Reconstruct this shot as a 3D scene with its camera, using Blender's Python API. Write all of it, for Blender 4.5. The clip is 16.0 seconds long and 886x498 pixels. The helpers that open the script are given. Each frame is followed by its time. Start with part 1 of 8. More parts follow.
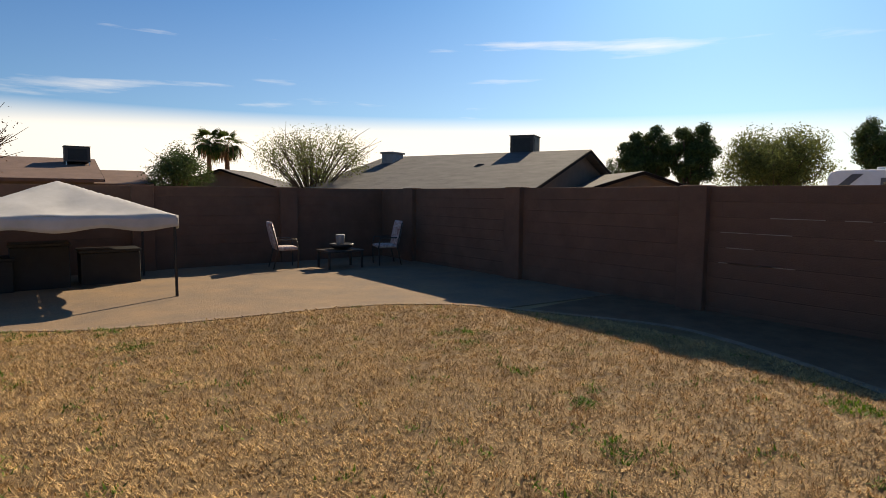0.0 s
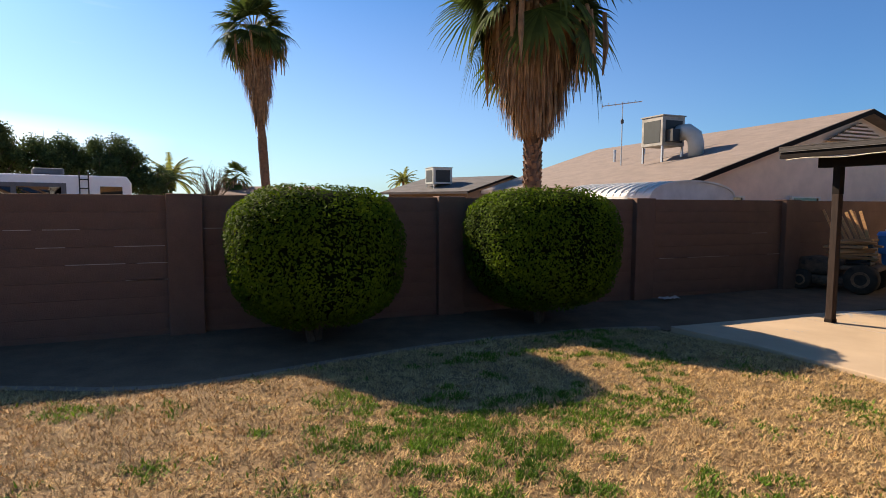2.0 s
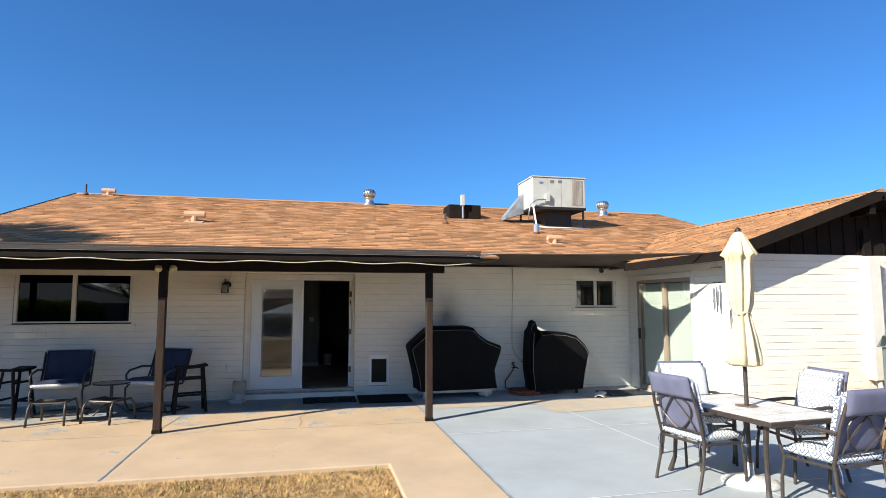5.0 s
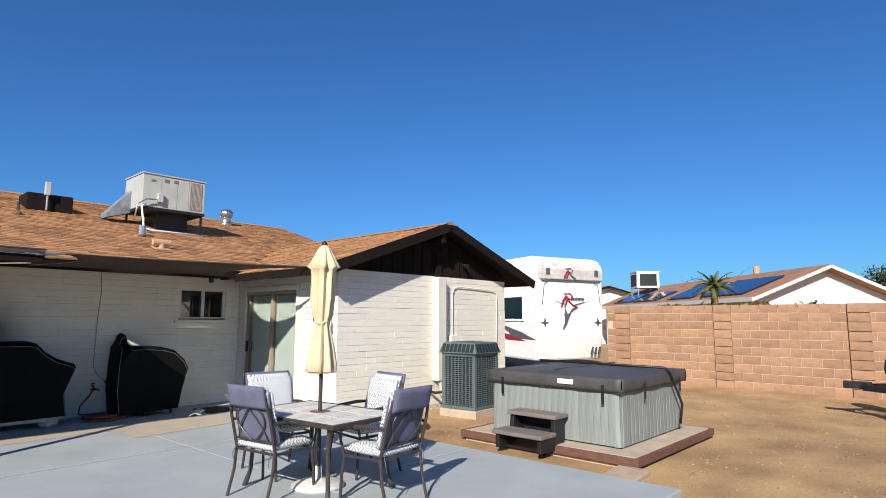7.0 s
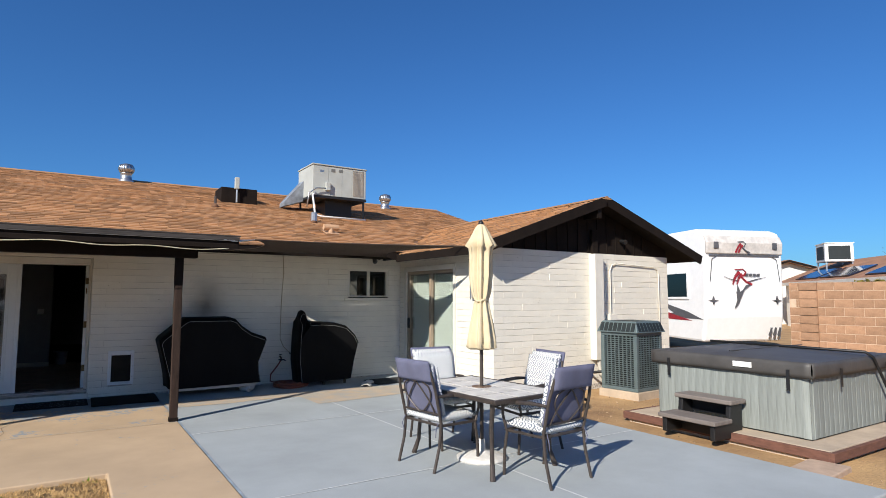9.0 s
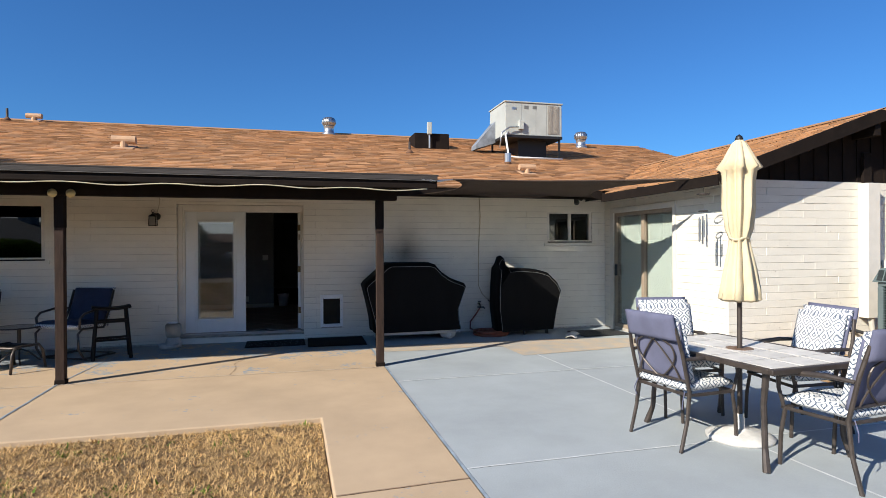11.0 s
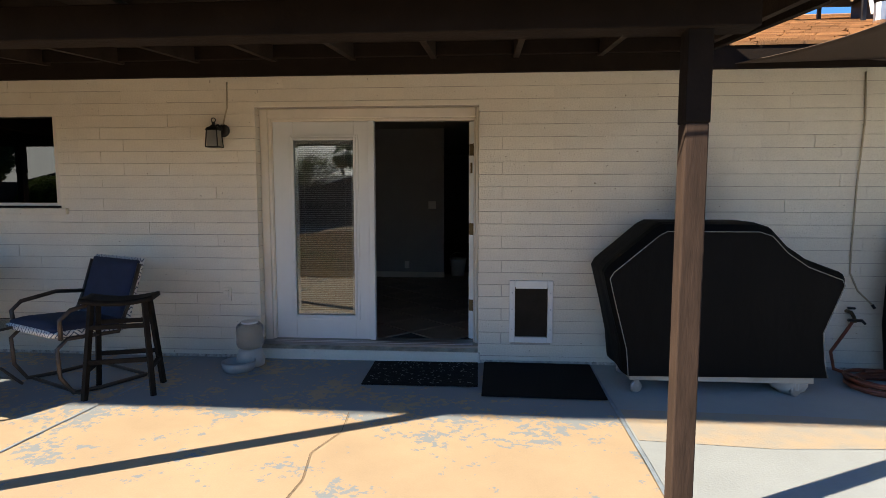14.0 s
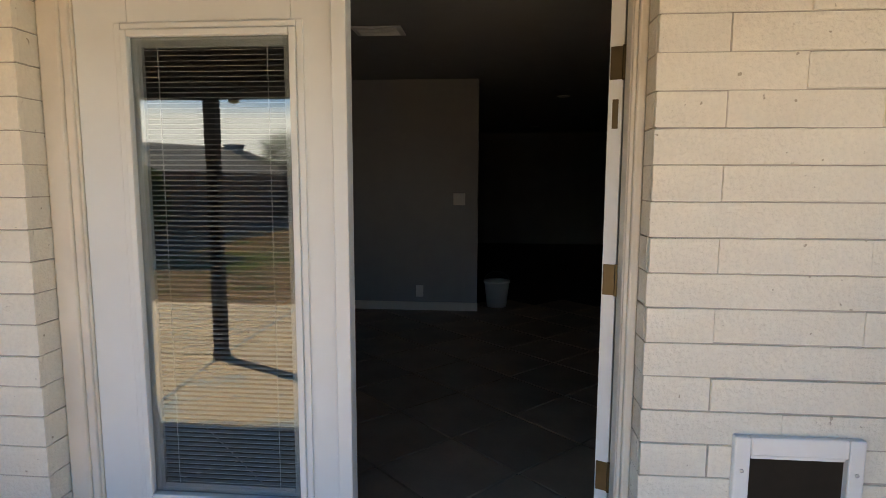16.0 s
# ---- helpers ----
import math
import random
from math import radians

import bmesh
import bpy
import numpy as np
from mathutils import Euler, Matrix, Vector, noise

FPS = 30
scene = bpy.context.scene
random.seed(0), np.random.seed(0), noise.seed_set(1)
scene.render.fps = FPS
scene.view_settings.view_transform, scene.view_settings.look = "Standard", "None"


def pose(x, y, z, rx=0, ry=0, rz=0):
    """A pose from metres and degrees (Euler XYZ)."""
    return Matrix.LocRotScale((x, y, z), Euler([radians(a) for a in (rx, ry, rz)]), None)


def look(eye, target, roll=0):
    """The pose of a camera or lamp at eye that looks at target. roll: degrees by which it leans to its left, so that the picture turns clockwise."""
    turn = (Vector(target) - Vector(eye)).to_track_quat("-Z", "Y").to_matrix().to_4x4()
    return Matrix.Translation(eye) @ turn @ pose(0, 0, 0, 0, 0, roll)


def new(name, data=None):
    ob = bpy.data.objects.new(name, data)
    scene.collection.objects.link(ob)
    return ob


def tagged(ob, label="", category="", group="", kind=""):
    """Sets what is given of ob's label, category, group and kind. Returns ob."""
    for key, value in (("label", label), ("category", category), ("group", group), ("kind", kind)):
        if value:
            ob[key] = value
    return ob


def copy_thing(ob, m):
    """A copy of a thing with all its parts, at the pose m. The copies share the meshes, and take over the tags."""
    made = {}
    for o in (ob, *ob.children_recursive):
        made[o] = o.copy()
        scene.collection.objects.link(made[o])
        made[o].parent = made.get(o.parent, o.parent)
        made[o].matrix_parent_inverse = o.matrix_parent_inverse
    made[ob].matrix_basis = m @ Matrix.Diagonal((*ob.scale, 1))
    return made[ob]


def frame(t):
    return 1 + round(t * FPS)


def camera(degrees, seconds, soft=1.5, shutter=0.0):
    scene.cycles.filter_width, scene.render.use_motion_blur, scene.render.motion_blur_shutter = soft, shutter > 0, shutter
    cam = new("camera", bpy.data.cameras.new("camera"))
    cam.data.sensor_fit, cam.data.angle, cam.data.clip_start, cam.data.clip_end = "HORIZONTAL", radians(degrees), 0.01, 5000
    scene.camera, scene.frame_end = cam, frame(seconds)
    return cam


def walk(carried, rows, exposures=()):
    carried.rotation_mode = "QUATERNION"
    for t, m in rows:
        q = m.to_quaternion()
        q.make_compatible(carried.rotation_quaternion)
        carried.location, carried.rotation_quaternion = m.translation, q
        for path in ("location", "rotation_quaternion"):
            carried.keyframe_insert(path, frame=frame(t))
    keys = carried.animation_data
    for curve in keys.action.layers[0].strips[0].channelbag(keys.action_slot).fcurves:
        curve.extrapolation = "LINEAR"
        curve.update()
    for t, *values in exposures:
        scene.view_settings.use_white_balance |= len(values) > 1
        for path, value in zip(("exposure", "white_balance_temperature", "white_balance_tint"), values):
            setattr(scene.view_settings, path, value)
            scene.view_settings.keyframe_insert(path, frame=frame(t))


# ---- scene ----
cam = camera(75.0, 16.0, soft=0.55)
PATH = [
    (0, (-0.376, -9.618, 1.495), (-1.567, -11.214, 1.309), 0.4),
    (0.5, (-0.499, -9.806, 1.503), (-2.373, -10.482, 1.328), 0.5),
    (1, (-0.514, -9.856, 1.525), (-2.505, -9.767, 1.366), 0.6),
    (1.5, (-0.287, -9.946, 1.561), (-2.236, -9.548, 1.353), 0.4),
    (2, (-0.247, -10.121, 1.558), (-2.087, -9.352, 1.399), 0.3),
    (2.5, (-0.252, -10.271, 1.557), (-1.911, -9.161, 1.436), -0.6),
    (3, (-0.167, -10.406, 1.572), (-1.651, -9.067, 1.496), -0.0),
    (3.5, (-0.11, -10.293, 1.593), (-1.145, -8.583, 1.661), -0.3),
    (4, (-0.015, -10.308, 1.614), (-0.565, -8.391, 1.765), -0.2),
    (4.5, (0.113, -10.415, 1.617), (0.083, -8.421, 1.773), -0.2),
    (5, (0.203, -10.484, 1.609), (0.635, -8.54, 1.8), -0.1),
    (5.2, (0.226, -10.504, 1.6), (0.781, -8.592, 1.796), -0.0),
    (7.3, (0.703, -10.523, 1.548), (2.236, -9.258, 1.763), 0.2),
    (7.5, (0.705, -10.533, 1.541), (2.258, -9.288, 1.734), 0.3),
    (8, (0.682, -10.503, 1.55), (2.092, -9.091, 1.677), 0.2),
    (8.5, (0.659, -10.482, 1.548), (1.901, -8.922, 1.695), 0.2),
    (9, (0.636, -10.468, 1.552), (1.714, -8.792, 1.719), 0.1),
    (9.5, (0.623, -10.443, 1.546), (1.508, -8.656, 1.699), 0.0),
    (10, (0.606, -10.378, 1.526), (1.307, -8.507, 1.609), -0.1),
    (10.2, (0.624, -10.306, 1.516), (1.286, -8.42, 1.579), -0.2),
    (12.3, (0.952, -7.514, 1.434), (1.135, -5.525, 1.347), 0.0),
    (12.5, (0.97, -7.195, 1.443), (1.102, -5.201, 1.35), -0.0),
    (13, (0.98, -6.408, 1.4), (1.001, -4.412, 1.28), -0.1),
    (13.5, (1.025, -5.584, 1.41), (0.951, -3.592, 1.252), -0.2),
    (14, (0.987, -4.8, 1.431), (0.834, -2.816, 1.238), -0.0),
    (14.5, (0.901, -4.001, 1.444), (0.735, -2.021, 1.219), 0.2),
    (15, (0.715, -3.244, 1.424), (0.532, -1.267, 1.186), 0.3),
    (15.5, (0.592, -2.452, 1.423), (0.418, -0.474, 1.178), 0.2),
    (16, (0.467, -1.676, 1.439), (0.299, 0.303, 1.201), 0.2),
]
EXPOSURES = [(0.0, 0.5, 8500, 11), (0.5, 0.55, 9300, 13), (1.0, 0.64, 8900, 14), (1.5, 0.78, 8700, 15), (2.0, 0.92, 8100, 16), (2.5, 0.96, 7600, 14), (3.0, 1.0, 7250, 12), (3.5, 1.06, 6850, 9), (4.0, 1.04, 6700, 6), (5.0, 1.02, 6650, 8), (7.5, 0.4, 6500, 11), (10.0, 0.5, 6500, 10), (12.5, 0.85, 6700, 9), (13.5, 1.05, 6900, 9), (14.0, 1.29, 7450, 10), (14.5, 1.6, 7800, 10), (15.0, 1.93, 8050, 10), (15.5, 2.33, 8150, 10), (16.0, 2.4, 8150, 10)]
walk(cam, [(t, look(e, g, r)) for t, e, g, r in PATH], EXPOSURES)

# ---------------------------------------------------------------- world and sun
SUN_TO = Vector((-1.42, -0.765, 1.0)).normalized()
world = bpy.data.worlds.new("sky")
scene.world = world
world.use_nodes = True
wn, wl = world.node_tree.nodes, world.node_tree.links
wn.clear()
w_out = wn.new("ShaderNodeOutputWorld")
w_bg = wn.new("ShaderNodeBackground")
w_sky = wn.new("ShaderNodeTexSky")
w_sky.sky_type = "NISHITA"
w_sky.sun_disc = False
w_sky.sun_elevation = math.asin(SUN_TO.z)
w_sky.sun_rotation = math.atan2(SUN_TO.x, SUN_TO.y)
w_sky.air_density, w_sky.dust_density, w_sky.ozone_density = 1.0, 0.6, 3.0
w_bg.inputs["Strength"].default_value = 0.075
# thin high cloud: long streaks over a band low in the sky
w_geo = wn.new("ShaderNodeTexCoord")
w_map = wn.new("ShaderNodeMapping")
w_map.inputs["Rotation"].default_value = (0, radians(-3), radians(52))
w_map.inputs["Location"].default_value = (0, 0, -1.2)
w_map.inputs["Scale"].default_value = (1.6, 1.6, 17.0)
w_noise = wn.new("ShaderNodeTexNoise")
w_noise.inputs["Scale"].default_value = 1.5
w_noise.inputs["Detail"].default_value = 7
w_noise.inputs["Roughness"].default_value = 0.55
w_ramp = wn.new("ShaderNodeValToRGB")
w_ramp.color_ramp.elements[0].position, w_ramp.color_ramp.elements[1].position = 0.60, 0.86
w_dot = wn.new("ShaderNodeVectorMath")
w_dot.operation = "DOT_PRODUCT"
w_dot.inputs[1].default_value = (-0.50, -0.866, 0.0)
w_side = wn.new("ShaderNodeMapRange")
w_side.inputs["From Min"].default_value, w_side.inputs["From Max"].default_value = 0.45, 0.95
w_sep = wn.new("ShaderNodeSeparateXYZ")
w_low = wn.new("ShaderNodeMapRange")
w_low.inputs["From Min"].default_value, w_low.inputs["From Max"].default_value = 0.135, 0.095
w_max = wn.new("ShaderNodeMath")
w_max.operation = "MAXIMUM"
w_mul = wn.new("ShaderNodeMath")
w_mul.operation = "MULTIPLY"
w_mix = wn.new("ShaderNodeMix")
w_mix.data_type = "RGBA"
w_mix.inputs["B"].default_value = (11.0, 11.2, 11.6, 1)
w_tint = wn.new("ShaderNodeMix")
w_tint.data_type, w_tint.blend_type = "RGBA", "MULTIPLY"
w_tint.inputs["Factor"].default_value = 1.0
w_tint.inputs["B"].default_value = (0.33, 0.72, 1.17, 1)
wl.new(w_geo.outputs["Generated"], w_map.inputs["Vector"])
wl.new(w_map.outputs["Vector"], w_noise.inputs["Vector"])
wl.new(w_noise.outputs["Fac"], w_ramp.inputs["Fac"])
wl.new(w_geo.outputs["Generated"], w_dot.inputs[0])
wl.new(w_dot.outputs["Value"], w_side.inputs["Value"])
wl.new(w_geo.outputs["Generated"], w_sep.inputs["Vector"])
wl.new(w_sep.outputs["Z"], w_low.inputs["Value"])
wl.new(w_low.outputs["Result"], w_max.inputs[0])
wl.new(w_ramp.outputs["Color"], w_max.inputs[1])
wl.new(w_max.outputs["Value"], w_mul.inputs[0])
wl.new(w_side.outputs["Result"], w_mul.inputs[1])
wl.new(w_sky.outputs["Color"], w_tint.inputs["A"])
wl.new(w_tint.outputs["Result"], w_mix.inputs["A"])
# pale haze low over the sunward half of the sky
w_hz = wn.new("ShaderNodeMapRange")
w_hz.inputs["From Min"].default_value, w_hz.inputs["From Max"].default_value, w_hz.inputs["To Max"].default_value = 0.32, 0.04, 0.19
w_hd = wn.new("ShaderNodeVectorMath")
w_hd.operation = "DOT_PRODUCT"
w_hd.inputs[1].default_value = (-0.88, -0.47, 0.0)
w_hs = wn.new("ShaderNodeMapRange")
w_hs.inputs["From Min"].default_value, w_hs.inputs["From Max"].default_value = 0.10, 0.95
w_hm = wn.new("ShaderNodeMath")
w_hm.operation = "MULTIPLY"
w_all = wn.new("ShaderNodeMath")
w_all.operation = "MAXIMUM"
wl.new(w_sep.outputs["Z"], w_hz.inputs["Value"])
wl.new(w_geo.outputs["Generated"], w_hd.inputs[0])
wl.new(w_hd.outputs["Value"], w_hs.inputs["Value"])
wl.new(w_hz.outputs["Result"], w_hm.inputs[0])
wl.new(w_hs.outputs["Result"], w_hm.inputs[1])
wl.new(w_hm.outputs["Value"], w_all.inputs[0])
wl.new(w_mul.outputs["Value"], w_all.inputs[1])
wl.new(w_all.outputs["Value"], w_mix.inputs["Factor"])
wl.new(w_mix.outputs["Result"], w_bg.inputs["Color"])
wl.new(w_bg.outputs["Background"], w_out.inputs["Surface"])

sun = new("sun", bpy.data.lights.new("sun", "SUN"))
sun.data.energy, sun.data.angle, sun.data.color = 5.0, radians(0.55), (1.0, 0.94, 0.84)
sun.matrix_world = look(SUN_TO * 60, (0, 0, 0))

# ---------------------------------------------------------------- materials


def mat(name, color, rough=0.8, metal=0.0, var=0.15, scale=6.0, bump=0.0, bscale=60.0, color2=None, island=False, obj=0.0, spec=0.5, stretch=(1, 1, 1), trans=0.0, fine=0.0):
    """A surface: base colour, blotches at one scale, grain at another, relief."""
    m = bpy.data.materials.new(name)
    m.use_nodes = True
    n, l = m.node_tree.nodes, m.node_tree.links
    b = n["Principled BSDF"]
    b.inputs["Roughness"].default_value, b.inputs["Metallic"].default_value = rough, metal
    b.inputs["Specular IOR Level"].default_value = spec
    if trans:
        b.inputs["Transmission Weight"].default_value = trans
    c2 = color2 or tuple(c * (1 - 2.2 * var) for c in color)
    tc = n.new("ShaderNodeTexCoord")
    mp = n.new("ShaderNodeMapping")
    mp.inputs["Scale"].default_value = stretch
    l.new(tc.outputs["Object"], mp.inputs["Vector"])
    no = n.new("ShaderNodeTexNoise")
    no.inputs["Scale"].default_value, no.inputs["Detail"].default_value, no.inputs["Roughness"].default_value = scale, 6, 0.62
    l.new(mp.outputs["Vector"], no.inputs["Vector"])
    cr = n.new("ShaderNodeMapRange")
    cr.inputs["From Min"].default_value, cr.inputs["From Max"].default_value = 0.32, 0.70
    l.new(no.outputs["Fac"], cr.inputs["Value"])
    mx = n.new("ShaderNodeMix")
    mx.data_type = "RGBA"
    mx.inputs["A"].default_value, mx.inputs["B"].default_value = (*color, 1), (*c2, 1)
    l.new(cr.outputs["Result"], mx.inputs["Factor"])
    last = mx.outputs["Result"]
    gr = n.new("ShaderNodeTexNoise")
    gr.inputs["Scale"].default_value, gr.inputs["Detail"].default_value = bscale, 4
    l.new(mp.outputs["Vector"], gr.inputs["Vector"])
    if fine or island or obj:
        val = n.new("ShaderNodeMath")
        val.operation = "MULTIPLY_ADD"
        val.inputs[1].default_value, val.inputs[2].default_value = fine * 2, 1 - fine
        l.new(gr.outputs["Fac"], val.inputs[0])
        src = val.outputs["Value"]
        if island or obj:
            rn = n.new("ShaderNodeNewGeometry" if island else "ShaderNodeObjectInfo")
            k = obj or 0.35
            v2 = n.new("ShaderNodeMath")
            v2.operation = "MULTIPLY_ADD"
            v2.inputs[1].default_value, v2.inputs[2].default_value = k * 2, 1 - k
            l.new(rn.outputs["Random Per Island" if island else "Random"], v2.inputs[0])
            v3 = n.new("ShaderNodeMath")
            v3.operation = "MULTIPLY"
            l.new(src, v3.inputs[0])
            l.new(v2.outputs["Value"], v3.inputs[1])
            src = v3.outputs["Value"]
        hs = n.new("ShaderNodeHueSaturation")
        l.new(last, hs.inputs["Color"])
        l.new(src, hs.inputs["Value"])
        last = hs.outputs["Color"]
    l.new(last, b.inputs["Base Color"])
    if bump:
        bp = n.new("ShaderNodeBump")
        bp.inputs["Strength"].default_value, bp.inputs["Distance"].default_value = bump, 0.01
        l.new(gr.outputs["Fac"], bp.inputs["Height"])
        l.new(bp.outputs["Normal"], b.inputs["Normal"])
    return m


def glass_mat(name, tint=(0.8, 0.85, 0.85), clear=0.25):
    """A window pane: part mirror by the angle, part see-through."""
    m = bpy.data.materials.new(name)
    m.use_nodes = True
    n, l = m.node_tree.nodes, m.node_tree.links
    n.remove(n["Principled BSDF"])
    out = n["Material Output"]
    gl, tr, mixs, fr = n.new("ShaderNodeBsdfGlossy"), n.new("ShaderNodeBsdfTransparent"), n.new("ShaderNodeMixShader"), n.new("ShaderNodeLayerWeight")
    gl.inputs["Roughness"].default_value = 0.015
    gl.inputs["Color"].default_value = (*tint, 1)
    tr.inputs["Color"].default_value = (clear, clear * 1.02, clear * 1.02, 1)
    fr.inputs["Blend"].default_value = 0.5
    pw, ma = n.new("ShaderNodeMath"), n.new("ShaderNodeMath")
    pw.operation, pw.inputs[1].default_value = "POWER", 4.0
    ma.operation, ma.inputs[1].default_value, ma.inputs[2].default_value = "MULTIPLY_ADD", 0.88, 0.10
    l.new(fr.outputs["Facing"], pw.inputs[0])
    l.new(pw.outputs["Value"], ma.inputs[0])
    l.new(ma.outputs["Value"], mixs.inputs["Fac"])
    l.new(tr.outputs["BSDF"], mixs.inputs[1])
    l.new(gl.outputs["BSDF"], mixs.inputs[2])
    l.new(mixs.outputs["Shader"], out.inputs["Surface"])
    return m




def pitted(m, scale_=38.0, cut_=0.725, shade=0.55):
    """Small dark pits in a painted face."""
    n, l = m.node_tree.nodes, m.node_tree.links
    b = n["Principled BSDF"]
    base = b.inputs["Base Color"].links[0].from_socket
    tc, no, mr, mx = n.new("ShaderNodeTexCoord"), n.new("ShaderNodeTexNoise"), n.new("ShaderNodeMapRange"), n.new("ShaderNodeMix")
    oi, ad = n.new("ShaderNodeObjectInfo"), n.new("ShaderNodeVectorMath")
    ad.operation = "ADD"
    l.new(tc.outputs["Object"], ad.inputs[0])
    sc_ = n.new("ShaderNodeMath")
    sc_.operation, sc_.inputs[1].default_value = "MULTIPLY", 40.0
    l.new(oi.outputs["Random"], sc_.inputs[0])
    l.new(sc_.outputs["Value"], ad.inputs[1])
    no.inputs["Scale"].default_value, no.inputs["Detail"].default_value, no.inputs["Roughness"].default_value = scale_, 2, 0.5
    l.new(ad.outputs["Vector"], no.inputs["Vector"])
    mr.inputs["From Min"].default_value, mr.inputs["From Max"].default_value = cut_, cut_ + 0.04
    l.new(no.outputs["Fac"], mr.inputs["Value"])
    mx.data_type, mx.blend_type = "RGBA", "MULTIPLY"
    mx.inputs["B"].default_value = (shade, shade * 0.95, shade * 0.88, 1)
    l.new(mr.outputs["Result"], mx.inputs["Factor"])
    l.new(base, mx.inputs["A"])
    l.new(mx.outputs["Result"], b.inputs["Base Color"])
    return m


WHITE_BLOCK = pitted(mat("white_painted_block", (0.755, 0.71, 0.61), 0.75, var=0.05, scale=3, bump=0.45, bscale=70, obj=0.03, fine=0.09))
WHITE_JOINT = mat("white_painted_joint", (0.50, 0.455, 0.39), 0.9, var=0.15, scale=9, bump=0.3)
WHITE_TRIM = mat("cream_trim", (0.70, 0.66, 0.58), 0.55, var=0.06, scale=4, bump=0.08)
DOOR_WHITE = mat("white_door_paint", (0.67, 0.70, 0.70), 0.4, var=0.03, scale=3)
BROWN = mat("dark_brown_paint", (0.0151, 0.0101, 0.0076), 0.85, spec=0.15, var=0.2, scale=5, bump=0.25, bscale=40, stretch=(1, 1, 1), fine=0.2)
BROWN_WOOD = mat("worn_brown_post", (0.042, 0.025, 0.018), 0.85, spec=0.25, var=0.25, scale=9, bump=0.2, bscale=35, stretch=(3, 3, 0.5), fine=0.2)
SHINGLE = mat("terracotta_shingle", (0.40, 0.206, 0.092), 0.9, var=0.12, scale=2.2, bump=0.5, bscale=120, obj=0.16, fine=0.25)
SHINGLE_STUFF = mat("terracotta_shingle_run", (0.40, 0.206, 0.092), 0.9, var=0.075, scale=2.2, bump=0.5, bscale=120, island=True, fine=0.25)
ROOF_DARK = mat("shingle_underlay", (0.17, 0.085, 0.045), 0.95, var=0.1)
BLUE_CONC = mat("blue_grey_painted_concrete", (0.36, 0.39, 0.40), 0.8, var=0.08, scale=1.3, bump=0.15, bscale=70, fine=0.05)
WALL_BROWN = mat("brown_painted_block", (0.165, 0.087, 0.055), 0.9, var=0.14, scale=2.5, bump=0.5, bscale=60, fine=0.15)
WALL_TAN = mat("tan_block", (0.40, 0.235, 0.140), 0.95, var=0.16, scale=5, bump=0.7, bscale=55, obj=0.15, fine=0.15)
WALL_JOINT = mat("wall_mortar", (0.58, 0.43, 0.31), 0.95, var=0.12)
DIRT = mat("dry_dirt", (0.50, 0.315, 0.14), 0.97, var=0.16, scale=0.8, bump=0.9, bscale=28, color2=(0.23, 0.13, 0.06), fine=0.3)
STRIP = mat("planting_strip_soil", (0.20, 0.11, 0.056), 0.97, var=0.2, scale=2.5, bump=0.8, bscale=35, fine=0.25)
STEEL = mat("galvanised_metal", (0.55, 0.56, 0.57), 0.35, metal=0.9, var=0.1, scale=8)
BLACK = mat("black_plastic", (0.012, 0.012, 0.013), 0.5, var=0.1)
BLACK_CLOTH = mat("black_grill_cover", (0.0042, 0.0042, 0.0045), 0.75, spec=0.12, var=0.2, scale=3, bump=1.0, bscale=6, stretch=(1, 1, 0.4))
GREY_UNIT = mat("light_grey_enamel", (0.44, 0.455, 0.42), 0.5, var=0.07, scale=3)
WHITE = mat("white_plastic", (0.78, 0.78, 0.76), 0.45, var=0.04)
GLASS = glass_mat("window_glass", clear=0.85)
DOOR_GLASS = glass_mat("tinted_door_glass", clear=0.75)
DARK_GLASS = glass_mat("dark_window_glass", clear=0.05)


